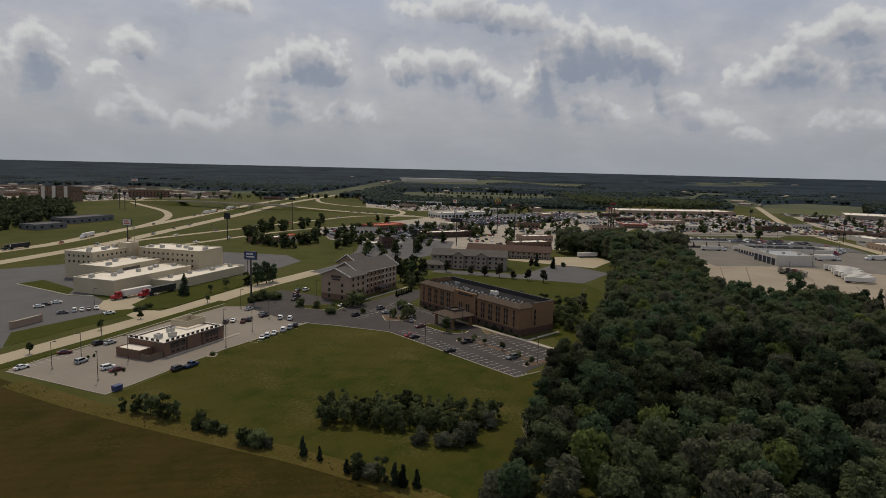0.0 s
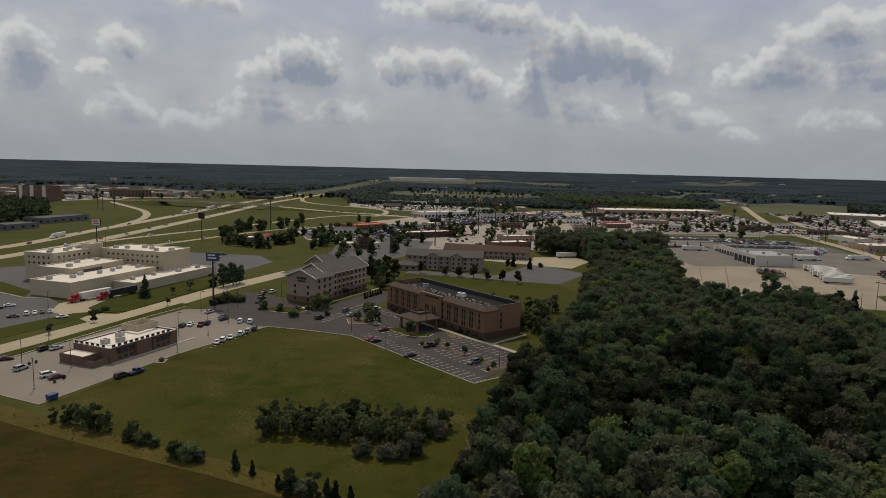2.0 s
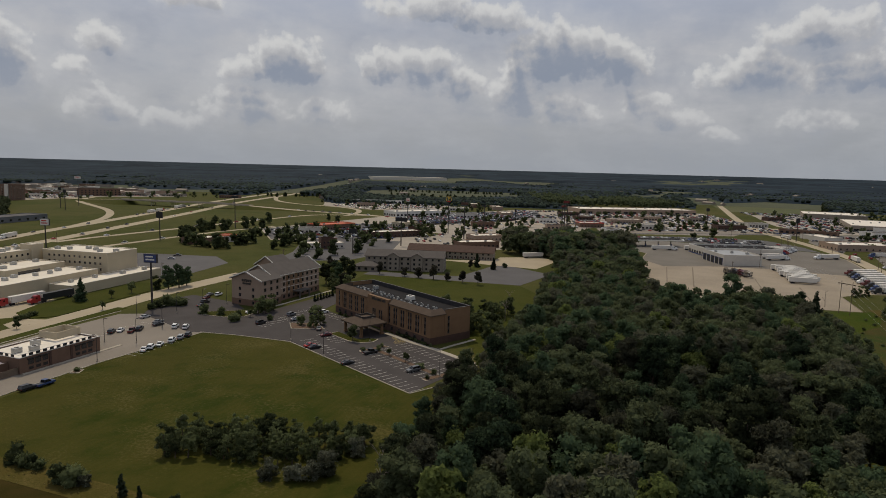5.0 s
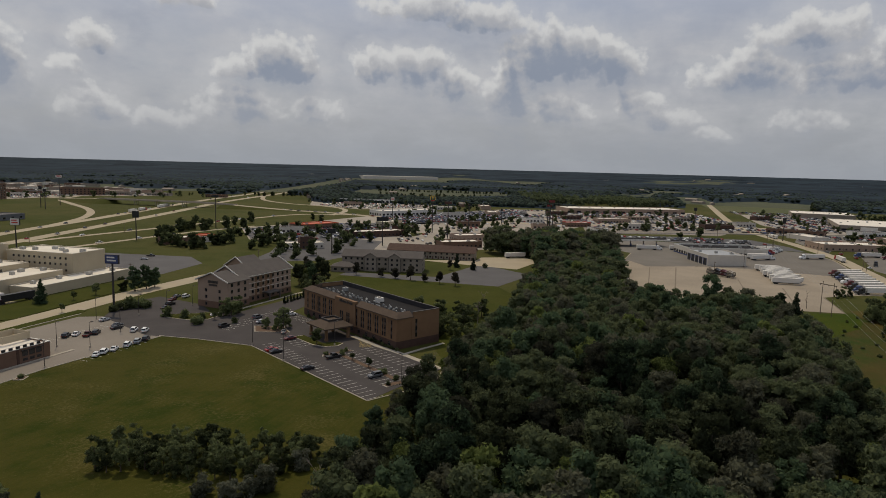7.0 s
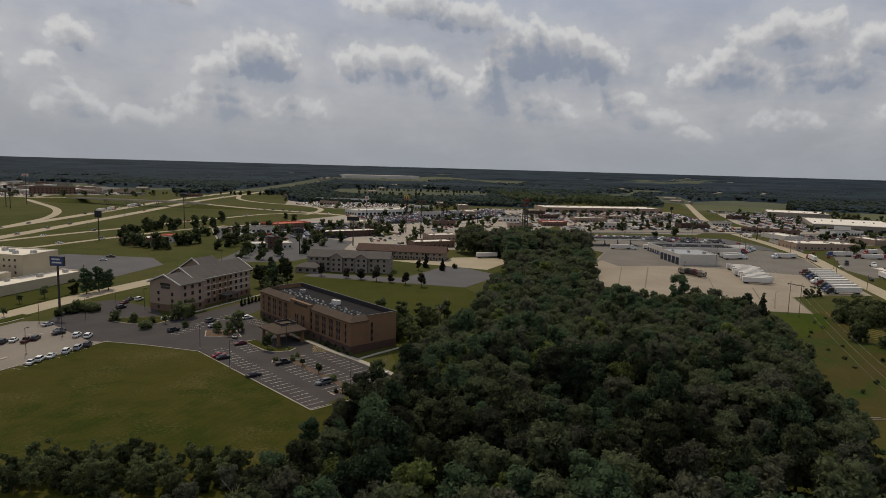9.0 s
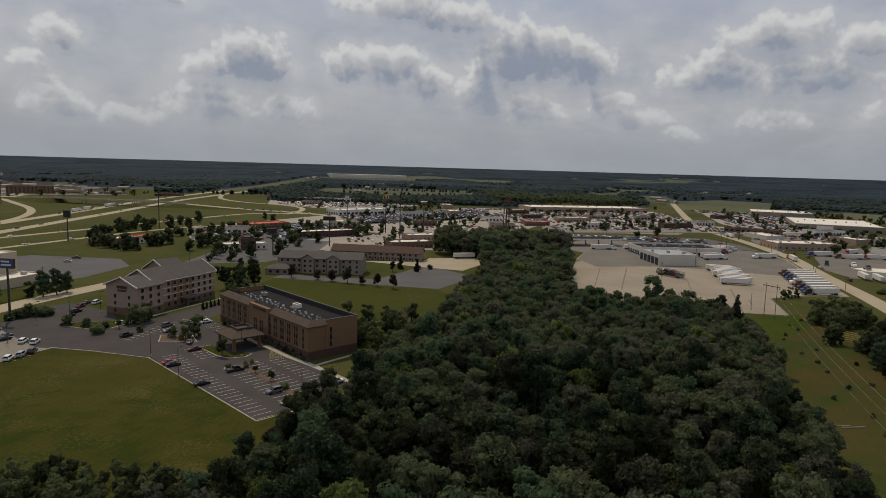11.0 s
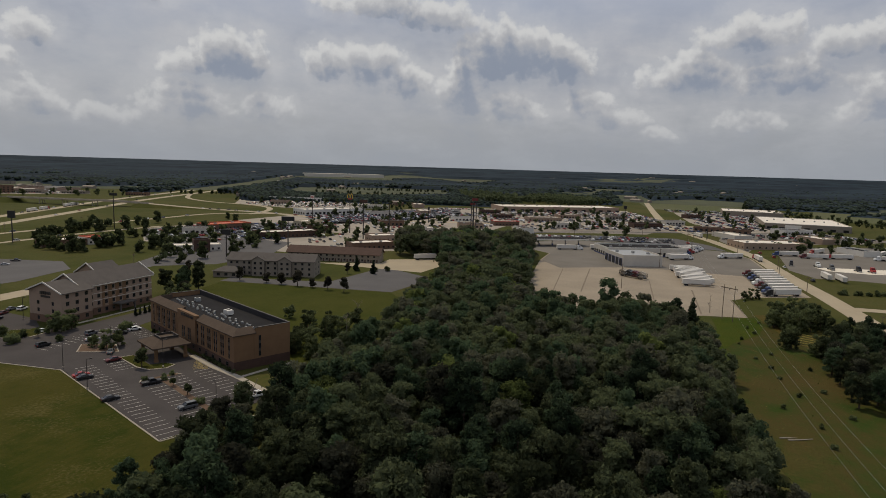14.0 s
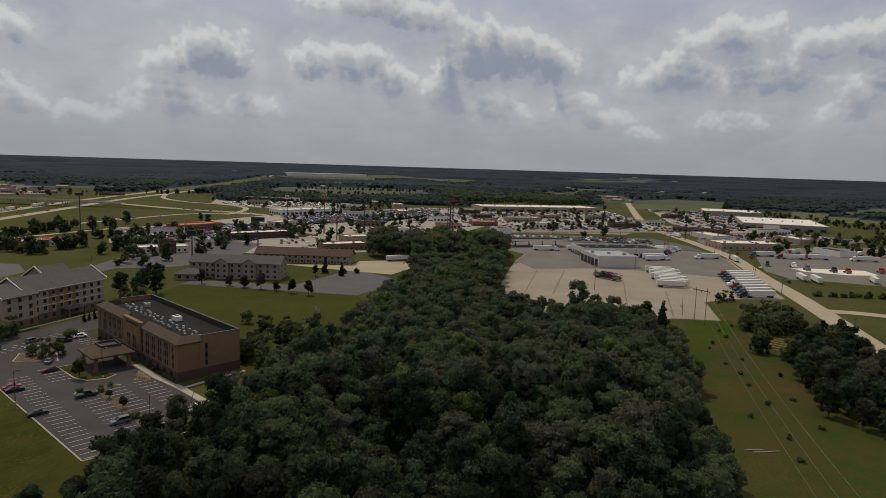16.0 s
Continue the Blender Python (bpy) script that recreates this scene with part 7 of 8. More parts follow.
def grass_tufts(name, label, spots, seed, height, materials):
    """Tufts of standing grass: a few blades fanning out of one foot."""
    rng = np.random.default_rng(seed)
    n = len(spots)
    foot = np.array([(x, y, 0.02) for x, y in spots])[:, None, :]
    a = rng.uniform(0, math.tau, (n, 6))
    h = rng.uniform(*height, (n, 1)) * rng.uniform(0.6, 1.2, (n, 6))
    lean = h * rng.uniform(0.3, 0.9, (n, 6))
    tip = foot + np.stack([np.cos(a) * lean, np.sin(a) * lean, h], -1)
    wide = np.stack([-np.sin(a), np.cos(a), np.zeros_like(a)], -1) * (h * 0.38)[..., None]
    v = np.stack([foot - wide, foot + wide, tip], 2).reshape(-1, 3)
    me = mesh_from(name, v, np.arange(len(v)).reshape(-1, 3), np.zeros((0, 3), int), M[materials[0]])
    for key in materials[1:]:
        me.materials.append(M[key])
    patch = np.array([noise.noise(Vector((x / 16.0, y / 16.0, seed))) for x, y in spots])
    pick = np.clip(((patch + rng.uniform(-0.25, 0.25, n)) * 1.6 + 0.5) * len(materials), 0, len(materials) - 1).astype(np.int32)
    me.polygons.foreach_set("material_index", np.repeat(pick, 6))
    return tagged(new(name, me), label, "grass", kind="stuff")


rough_grass = scatter([(216, -82), (181, -77), (142, -94), (112, -112), (72, -138), (48, -160), (90, -196), (140, -168), (215, -128), (224, -112)], 0.9, rnd_t, 30000)
grass_tufts("rough_grass", "knee-high green and rusty grass in the clearing", rough_grass, 5, (0.08, 0.2), ("leaf_lime", "leaf_lime", "weeds_tall", "rust_grass"))
tufts = along([(-168, 44), (-154, 12), (-133, -26), (-113, -60), (-103, -92)], 0.9, rnd_t, 2.6)
far_trees("weed_tufts", "tall dry weeds along the field edge", tufts, 16, (0.25, 0.6), "weeds_tall", cheap=True)
hedges = along([(598, 945), (674, 788), (850, 762)], 7, rnd_t, 5) + along([(700, 1010), (800, 900), (900, 830)], 9, rnd_t, 5) + along([(841, 1231), (1078, 985), (1180, 940)], 8, rnd_t, 6) + along([(640, 1065), (700, 1180), (840, 1320)], 9, rnd_t, 6) + along([(640, 700), (880, 640), (960, 600)], 9, rnd_t, 8) + along([(1040, 1310), (1190, 1120)], 9, rnd_t, 6) + along([(-140, 660), (-60, 800), (-40, 900)], 9, rnd_t, 8) + along([(400, 1060), (560, 960), (600, 900)], 9, rnd_t, 8) + along([(1190, 285), (1560, 420)], 9, rnd_t, 6)
far_trees("hedgerow_trees", "rows of trees between far fields", hedges, 6, (5, 9), "leaf_pale")
west = scatter([(-260, 560), (-150, 520), (-70, 660), (-40, 900), (-80, 980), (-260, 900)], 9, rnd_t, 6000)
far_trees("west_woods", "dark woods beyond the motorway", west, 9, (9, 14), cheap=True)
beyond = scatter([(800, 640), (900, 560), (1000, 700), (1090, 960), (930, 800)], 13, rnd_t, 4000) + scatter([(900, 480), (1060, 500), (1130, 670), (1080, 720), (960, 640)], 11, rnd_t, 4000)
far_trees("store_woods", "dark woods behind the stores", beyond, 10, (10, 15), cheap=True)


def wood_at(x, y):
    """Above zero inside the far woods, below in the fields."""
    r = math.hypot(x - MID.x, y - MID.y)
    deg = math.degrees(math.atan2(x - MID.x, y - MID.y)) + 1.6 * noise.noise(Vector((x / 90.0, y / 90.0, 4.4)))
    u, v = x * 0.85 + y * 0.53, -x * 0.53 + y * 0.85
    blocks = noise.noise(Vector((u / 700.0, v / 480.0, 3.1))) + 0.5 * noise.noise(Vector((u / 260.0, v / 210.0, 7.7)))
    wood = blocks + noise.noise(Vector((x / 45.0, y / 45.0, 1.0))) * 0.12 + (0.36 if deg > 32 else 0.55)
    if inside(x, y, CROP_WEST) or inside(x, y, CROP_EAST):
        return -1.0
    if r < (1900 if deg < 14 else 1640 if deg < 20 else 1380) and deg < 29 or r < 1330 and deg > 62:
        return -1.0
    if 31.5 < deg < 40.5 and 2380 + 150 * blocks < r < 2800:
        return -1.0                      # round the far warehouse
    if -60 < (x - 1040) * 0.545 - (y - 392) * 0.838 < 26 and r < 1960:
        return -1.0                      # the highway
    if abs((x - 715) * 0.762 - (y - 1402) * 0.648) < 52 and r < 2600:
        return -1.0                      # the motorway
    if r > 4100:
        wood = max(wood, 0.3)            # an unbroken line of trees along the skyline
    return min(wood, (r - 1125) / 160)


CROP_WEST = [(640, 1060), (600, 940), (674, 785), (850, 765), (1090, 975), (1180, 1120), (1040, 1300), (840, 1320)]
CROP_EAST = [(1000, 385), (1270, 560), (1560, 560), (1560, 420), (1190, 285), (1090, 300)]


def far_woods():
    """Distant woods as a canopy sheet, with the fields between them as another."""
    na, rs = 520, []
    r = 1120.0
    while r < 4830:
        rs.append(r)
        r *= 1.015
    az = np.linspace(radians(-6), radians(96), na)
    V, G, W = [], [], []
    for r in rs:
        for a in az:
            x, y = MID.x + r * math.sin(a), MID.y + r * math.cos(a)
            wood = wood_at(x, y)
            k = min(1.0, max(0.0, wood / 0.2)) ** 0.7
            top = 9 + min(1.0, 1500 / r) ** 3 * (3.0 * noise.noise(Vector((x / 120.0, y / 120.0, 5.0))) + 1.2 * noise.noise(Vector((x / 40.0, y / 40.0, 0))))
            V.append((x, y, swell(r) + (k * top if k > 0 else -1.0)))
            G.append((x, y, swell(r) + 0.4))
            W.append(wood)
    F, FG = [], []
    for i in range(len(rs) - 1):
        for j in range(na - 1):
            b = i * na + j
            q = (b, b + na, b + na + 1, b + 1)
            if max(W[n] for n in q) > 0:
                F.append(q)
            if min(W[n] for n in q) <= 0 and rs[i] > 1500:
                FG.append(q)
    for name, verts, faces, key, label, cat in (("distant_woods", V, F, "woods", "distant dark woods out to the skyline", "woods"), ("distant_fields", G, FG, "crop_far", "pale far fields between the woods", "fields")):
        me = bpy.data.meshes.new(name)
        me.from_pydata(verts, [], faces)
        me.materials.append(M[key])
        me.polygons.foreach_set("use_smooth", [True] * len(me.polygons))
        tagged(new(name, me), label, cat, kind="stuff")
    # crowns of the nearer woods, standing out of the canopy
    rng = np.random.default_rng(31)
    iv, jf = ICO1
    V, F, n = [], [], 0
    tries = 26000
    rr = 1130 * (2700 / 1130) ** (rng.uniform(0, 1, tries) ** 1.3)
    aa = rng.uniform(radians(0), radians(86), tries)
    for r, a in zip(rr.tolist(), aa.tolist()):
        x, y = MID.x + r * math.sin(a), MID.y + r * math.cos(a)
        w = wood_at(x, y)
        if w <= 0.02:
            continue
        k = min(1.0, w / 0.2) ** 0.5
        wid = rng.uniform(3.2, 6.0) * (r / 1300) ** 0.5
        V.append(iv * (1 + rng.uniform(-0.25, 0.25, (len(iv), 1))) * np.array((wid, wid, rng.uniform(3.0, 5.0))) + np.array((x, y, swell(r) + (7.0 if r < 2000 else 5.6) * k)))
        F.append(jf + n)
        n += len(iv)
    V, F = np.concatenate(V), np.concatenate(F)
    me = bpy.data.meshes.new("far_crowns")
    me.from_pydata([tuple(v) for v in V.tolist()], [], F.tolist())
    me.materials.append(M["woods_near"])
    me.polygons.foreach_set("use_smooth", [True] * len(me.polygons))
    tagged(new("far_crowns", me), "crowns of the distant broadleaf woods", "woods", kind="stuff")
    # pale farmhouses and barns strewn through the far country
    verts, faces = [], []
    for _ in range(150):
        r = rng.uniform(1500, 4300)
        a = rng.uniform(radians(0), radians(80))
        x, y = MID.x + r * math.sin(a), MID.y + r * math.cos(a)
        if wood_at(x, y) > 0.15:
            continue
        w, d, h, t = rng.uniform(5, 16), rng.uniform(4, 7), rng.uniform(3.5, 6), rng.uniform(0, 3.14)
        c, s_, z = math.cos(t), math.sin(t), swell(r)
        b = len(verts)
        for u, v, q in ((-w, -d, 0), (w, -d, 0), (w, d, 0), (-w, d, 0), (-w, -d, h), (w, -d, h), (w, d, h), (-w, d, h), (-w, 0, h + 2.5), (w, 0, h + 2.5)):
            verts.append((x + u * c - v * s_, y + u * s_ + v * c, z + q))
        faces += [tuple(b + i for i in f) for f in ((0, 1, 5, 4), (2, 3, 7, 6), (1, 2, 6, 9, 5), (3, 0, 4, 8, 7), (4, 5, 9, 8), (6, 7, 8, 9))]
    me = bpy.data.meshes.new("far_houses")
    me.from_pydata(verts, [], faces)
    me.materials.append(M["stucco_g"])
    tagged(new("far_houses", me), "pale farmhouses and barns far off", "houses", kind="stuff")


far_woods()

# ---- markings, kerbs, lamps, signs and lines ----
def stalls(name, label, m, n, pitch, length, parent=None, material="paint"):
    """A rank of painted stall lines, local x along the rank, lines along local y."""
    t = thing(name, m, label, "parking marking", kind="structure")
    first = None
    for i in range(n + 1):
        p = pose(i * pitch, 0, 0)
        if first is None:
            first = part("line", boxes((-0.07, 0.07, 0, length, 0.0, 0.012)), M[material], t)
            first.matrix_basis = p
        else:
            again(first, "line", p, t)
    return t


# ranks of the brick hotel's lot
stalls("parking_stalls", "white painted stall lines on dark asphalt", pose(-36.4, -35.5, 0.062, 0, 0, 90) @ pose(0, -5.6, 0), 25, 2.75, 5.4)
stalls("parking_stalls", "white painted stall lines on dark asphalt", pose(-20.6, -27.0, 0.062, 0, 0, 90), 12, 2.75, 5.4)
stalls("parking_stalls", "white painted stall lines on dark asphalt", pose(-13.0, -27.0, 0.062, 0, 0, 90), 12, 2.75, 5.4)
stalls("parking_stalls", "white painted stall lines on dark asphalt", pose(-4.7, -25.5, 0.062, 0, 0, 90), 12, 2.75, 5.4)
stalls("parking_stalls", "yellow painted hatching of accessible stalls", pose(-4.9, 8.2, 0.062, 0, 0, 60), 9, 1.1, 4.6, material="yellow")
stalls("parking_stalls", "white painted stall lines on dark asphalt", pose(-22.0, 23.5, 0.062, 0, 0, 90), 5, 2.75, 5.4)
stalls("parking_stalls", "white painted stall lines on dark asphalt", pose(-3.0, 47.0, 0.062, 0, 0, 90), 9, 2.75, 5.4)
stalls("parking_stalls", "white painted stall lines on dark asphalt", pose(-37.5, 60.0, 0.072, 0, 0, 25), 5, 2.75, 5.4)
stalls("parking_stalls", "white painted stall lines on dark asphalt", pose(-24.0, 68.5, 0.072, 0, 0, 25), 9, 2.75, 5.4)
# restaurant lot
stalls("parking_stalls", "white painted stall lines on concrete", pose(-90.5, 47.5, 0.055, 0, 0, 29), 9, 2.75, 5.2)
stalls("parking_stalls", "white painted stall lines on concrete", pose(-95.5, 79.0, 0.055, 0, 0, 29), 9, 2.75, 5.2)
stalls("parking_stalls", "white painted stall lines on concrete", pose(-160.5, 60.0, 0.055, 0, 0, 29), 6, 2.75, 5.2)


def kerb(name, points, w=0.25, h=0.17, label="pale concrete kerb"):
    return strip(name, points, w, h, M["kerb"], label, "kerb", steps=0, thick=0.25)


kerb("kerb_lot_west", [(-36.8, -36.3), (-39.9, 34.5), (-52.3, 54), (-62.3, 66.8)], 0.35)
kerb("kerb_lot_south", [(-36.8, -36.5), (-12, -36.5), (-0.6, -27)], 0.35)
strip("walkway", [(-2.9, 24.5), (-2.9, 8), (-1.6, -5), (-1.2, -26.5)], 2.2, 0.19, M["kerb"], "pale concrete walk along the hotel front", "path", steps=0)
strip("walkway_end", [(-1.2, -6.2), (8, -4.6), (20, -3.2)], 1.3, 0.17, M["kerb"], "pale concrete walk round the hotel end", "path", steps=0)
slab("hotel_bed", [(-1.7, 22), (-1.7, 7), (-0.4, -3), (-0.08, 0), (-0.08, 22)], 0.21, M["mulch"], "dark mulch bed along the hotel", "planting bed")
kerb("kerb_street_south", [(-168, 59), (-137, 81.5), (-98, 109), (-78, 121.5)], 0.5)
kerb("kerb_restaurant", [(-169, 58), (-147.5, 18.3), (-104, 45.7), (-61, 66.2)], 0.35)
strip("verge_strip", [(-172, 63), (-136, 86), (-96, 114), (-76, 128)], 5.0, 0.12, M["green"], "narrow grass verge beside the street", "lawn", steps=0)
slab("dock_bank", [(-115, 140.5), (-113, 127), (-102, 124.5), (-78, 143.6), (-54, 162), (-45, 181), (-55, 189), (-85, 166), (-104, 156)], 0.25, M["green"], "grassy bank beside the loading dock", "lawn")
slab("dock_drive", [(-130, 141), (-124, 158), (-104, 172), (-96, 163), (-114, 141), (-112, 126), (-104, 119), (-120, 113), (-122, 124)], 0.08, M["road"], "pale concrete dock drive", "road")
slab("corner_lawn", [(-154, 227), (-136, 181), (-131, 197), (-141, 234)], 0.12, M["green"], "fenced grass rectangle beside the cream hotel", "lawn")
kerb("kerb_corner_lawn", [(-154, 227), (-136, 181), (-126, 172)], 0.8, 0.3)


def island(name, poly, label, ground="mulch"):
    """A raised kerbed island with its planting."""
    t = thing(name, pose(0, 0, 0), label, "traffic island", kind="structure")
    bm = bmesh.new()
    prism(bm, ccw(poly), -0.1, 0.18)
    part("kerb", bm, M["kerb"], t)
    cx, cy = sum(p[0] for p in poly) / len(poly), sum(p[1] for p in poly) / len(poly)
    bm = bmesh.new()
    inner = [(cx + (x - cx) * (1 - 0.5 / max(1.2, math.hypot(x - cx, y - cy))), cy + (y - cy) * (1 - 0.5 / max(1.2, math.hypot(x - cx, y - cy)))) for x, y in poly]
    prism(bm, ccw(inner), 0.0, 0.22)
    part("planting", bm, M[ground], t)
    return t


island("parking_island", [(-20.5, -28), (-18.6, -28), (-18.6, 7.5), (-20.5, 7.5)], "long narrow kerbed planting island")
island("island_cap", [(-26, 7.7), (-13.2, 7.7), (-14, 9.6), (-25, 9.6)], "kerbed island end with shrubs")
island("island_cap", [(-26, -30.6), (-13.4, -30.6), (-13.4, -28.2), (-26, -28.2)], "kerbed island end with shrubs")
island("entrance_island", [(-22, 37), (-21.6, 23), (-19.5, 18), (-14.5, 16.2), (-11, 18.2), (-12.5, 21.4), (-17.6, 22.4), (-17.8, 37)], "grassy kerbed island by the hotel canopy", "lawn")
island("tree_island", [(-31, 52), (-27, 61), (-17.6, 53.6), (-20, 43.6)], "kerbed island with trees and shrubs", "mulch")
island("verge_island", [(-46, 86), (-52, 97), (-48, 100), (-33, 93), (-31, 86), (-38, 82)], "kerbed planting island with shrubs", "lawn")
island("cart_island", [(-112, 39.6), (-110, 42.6), (-107.6, 41.2), (-109.6, 38.2)], "small kerbed island with a shrub")
for x, y, k, s in ((-109.8, 40.4, "shrub", 0.6), (-24, 8.6, "shrub", 0.6), (-16, 8.6, "shrub", 0.55), (-24.5, -29.4, "shrub", 0.5), (-15, -29.4, "shrub", 0.55), (-149.5, 57, "shrub", 0.35), (-147.5, 58.2, "shrub", 0.35), (-145.5, 59.5, "shrub", 0.35), (-143.5, 60.8, "shrub", 0.35), (-138.6, 38.2, "shrub", 0.35), (-141.5, 35.5, "shrub", 0.35)):
    tree(k, x, y, s, "shrubs on the islands", rnd=rnd_t, z=0.18)
for i in range(13):
    tree("shrub", -0.95 + rnd_t.uniform(-0.25, 0.15), -1.5 + i * 1.75, rnd_t.uniform(0.38, 0.62), "shrubs along the hotel wall", rnd=rnd_t, z=0.18)
for i in range(5):
    tree("shrub", -1.6, 44 + i * 4.6, rnd_t.uniform(0.4, 0.6), "shrubs along the hotel wall", rnd=rnd_t)
for i in range(7):
    tree("cedar", 2.5 + i * 2.3, 93.5 + i * 1.15, rnd_t.uniform(0.55, 0.75), "evergreens by the gabled hotel", rnd=rnd_t)

LAMPS = []


def lot_lamp(x, y, h=9.0, angle=0.0, heads=1):
    if LAMPS and (heads, h) == LAMPS[0][1]:
        return tagged(copy_thing(LAMPS[0][0], frame_at(x, y, angle, 0.05)), "dark steel parking lot lamp post", "lamp post", "lamp posts on the lots")
    t = thing("street_lamp", frame_at(x, y, angle, 0.05), "dark steel parking lot lamp post", "lamp post", "lamp posts on the lots")
    b = bmesh.new()
    cyl(b, 0, 0, 0, 0.6, 0.28, n=10)
    part("base", b, M["kerb"], t)
    p = bmesh.new()
    cyl(p, 0, 0, 0.6, h, 0.11, 0.075, 8)
    part("pole", p, M["dark"], t)
    part("arm", boxes((0.0, 0.9, -0.05, 0.05, h - 0.12, h)), M["dark"], t)
    hd = part("head", boxes((0.7, 1.5, -0.24, 0.24, h - 0.1, h + 0.12)), M["dark"], t)
    part("lens", boxes((0.78, 1.42, -0.18, 0.18, h - 0.13, h - 0.101)), M["white"], hd)
    LAMPS.append((t, (heads, h)))
    return t


for x, y, a in ((-38.8, 36.1, 0), (-38.9, 11.0, 0), (-19.6, -29.6, 90), (-156.9, 52.9, 0), (-147.5, 60.0, 180), (-147.0, 32.6, 90), (-135.2, 49.0, 180), (-102.6, 47.6, 120), (-95.2, 72.0, 300), (-86.2, 64.6, 30), (-72.3, 81.2, 30), (-130.2, 143.0, 0),
                (-136.6, 88.0, 300), (-59.1, 105.6, 0), (-46.9, 107.5, 0), (-33.9, 113.0, 0), (-22.0, 45.0, 90), (-15.0, 18.0, 0), (-75.0, 108.0, 0)):
    lot_lamp(x, y, 9.0, a)


def pole_sign(x, y, h, w, ph, face, angle=40.0, label="tall pole sign with plain panel", poles=1, trim="dark"):
    t = thing("pole_sign", frame_at(x, y, angle, 0.0), label, "sign", "tall roadside signs")
    for k in range(poles):
        p = bmesh.new()
        cyl(p, (k - (poles - 1) / 2) * w * 0.5, 0, 0, h - ph, 0.5, 0.38, 8)
        part("pole", p, M["dark"], t)
    c = part("cabinet", boxes((-w / 2, w / 2, -0.5, 0.5, h - ph, h)), M[trim], t)
    for s in (-1, 1):
        y0, y1 = (-0.56, -0.501) if s < 0 else (0.501, 0.56)
        part("panel", boxes((-w / 2 + 0.2, w / 2 - 0.2, y0, y1, h - ph + 0.2, h - 0.2)), M[face], c)
        for i in range(2 if face in ("blue", "white") else 0):
            zz = h - ph + ph * (0.28 + 0.34 * i)
            y2, y3 = (-0.6, -0.561) if s < 0 else (0.561, 0.6)
            part("lettering_bar", boxes((-w * 0.34, w * (0.34 - 0.1 * i), y2, y3, zz, zz + ph * 0.16)), M["white" if face not in ("white", "gold") else "red"], c)
    return t


pole_sign(-65.5, 119.5, 25.0, 6.4, 4.0, "blue", -50, "tall pole sign with a blue panel and white lettering bars")
pole_sign(13.7, 383, 24.0, 5.5, 5.5, "black", -45, "tall pole sign with a dark rounded cabinet")
pole_sign(-73, 355, 23.0, 7.0, 5.0, "white", -45, "pale square pole sign beside the motorway")
pole_sign(107, 453, 33.0, 7.0, 2.4, "black", -45, "very tall dark motorway pole sign")
pole_sign(276, 316, 33.5, 4.0, 1.2, "red", -45, "very tall pole sign with golden arcs on top")
pole_sign(257, 270, 35.0, 7.0, 2.6, "brick_dark", -45, "very tall pole sign with a dark red panel")
pole_sign(300, 418, 31.0, 4.5, 4.5, "white", -45, "tall pole sign with pale cabinet")
pole_sign(316, 305, 29.0, 3.0, 1.5, "black", -45, "tall slim dark pole sign")
pole_sign(172, 255, 24.0, 10.0, 3.4, "black", -45, "tall pole sign with a wide dark cabinet")
pole_sign(110, 232, 19.0, 6.0, 3.6, "black", -45, "dark roadside pole sign by the bank")
pole_sign(377, 246, 36.0, 6.0, 2.4, "maroon_sign", -45, "tall dark red twin-pole sign above the trees", 2, "maroon_sign")
pole_sign(378, 250, 31.0, 5.0, 1.8, "maroon_sign", -45, "dark red lower sign above the trees", 2, "maroon_sign")
pole_sign(426, 365, 18.5, 2.4, 3.0, "black", -45, "slim dark pole sign")
pole_sign(38, 850, 42.0, 10.0, 4.0, "white", -45, "very tall pale motorway pole sign")
pole_sign(8.6, 808, 28.0, 4.0, 4.0, "black", -45, "tall dark motorway pole sign")
pole_sign(8.5, 774, 26.0, 4.0, 4.0, "black", -45, "tall dark motorway pole sign")
pole_sign(640, 230, 24.0, 4.0, 4.0, "black", -45, "slim dark pole sign by the shops")
pole_sign(560, 90, 24.0, 3.4, 5.0, "black", -45, "dark pole sign beside the highway")
arcs = bmesh.new()
for cx in (-1.3, 1.3):
    prev = None
    for i in range(13):
        a = math.pi * i / 12
        ring_ = [arcs.verts.new((cx + (1.25 + dr) * math.cos(a), dy, 33.5 + (4.2 + dr) * math.sin(a))) for dr, dy in ((-0.25, -0.3), (0.25, -0.3), (0.25, 0.3), (-0.25, 0.3))]
        if prev:
            for j in range(4):
                arcs.faces.new((prev[j], prev[(j + 1) % 4], ring_[(j + 1) % 4], ring_[j]))
        prev = ring_
bmesh.ops.recalc_face_normals(arcs, faces=arcs.faces)
top_arcs = thing("sign_top", frame_at(276, 316, -45), "pair of golden arcs crowning a pole sign", "sign")
part("arc_pair", arcs, M["gold"], top_arcs)

# power line: two-pole frame with cross arm, and wires running on over the clearing
POLE_A, POLE_B = (204.5, -69.6), (203.0, -75.0)


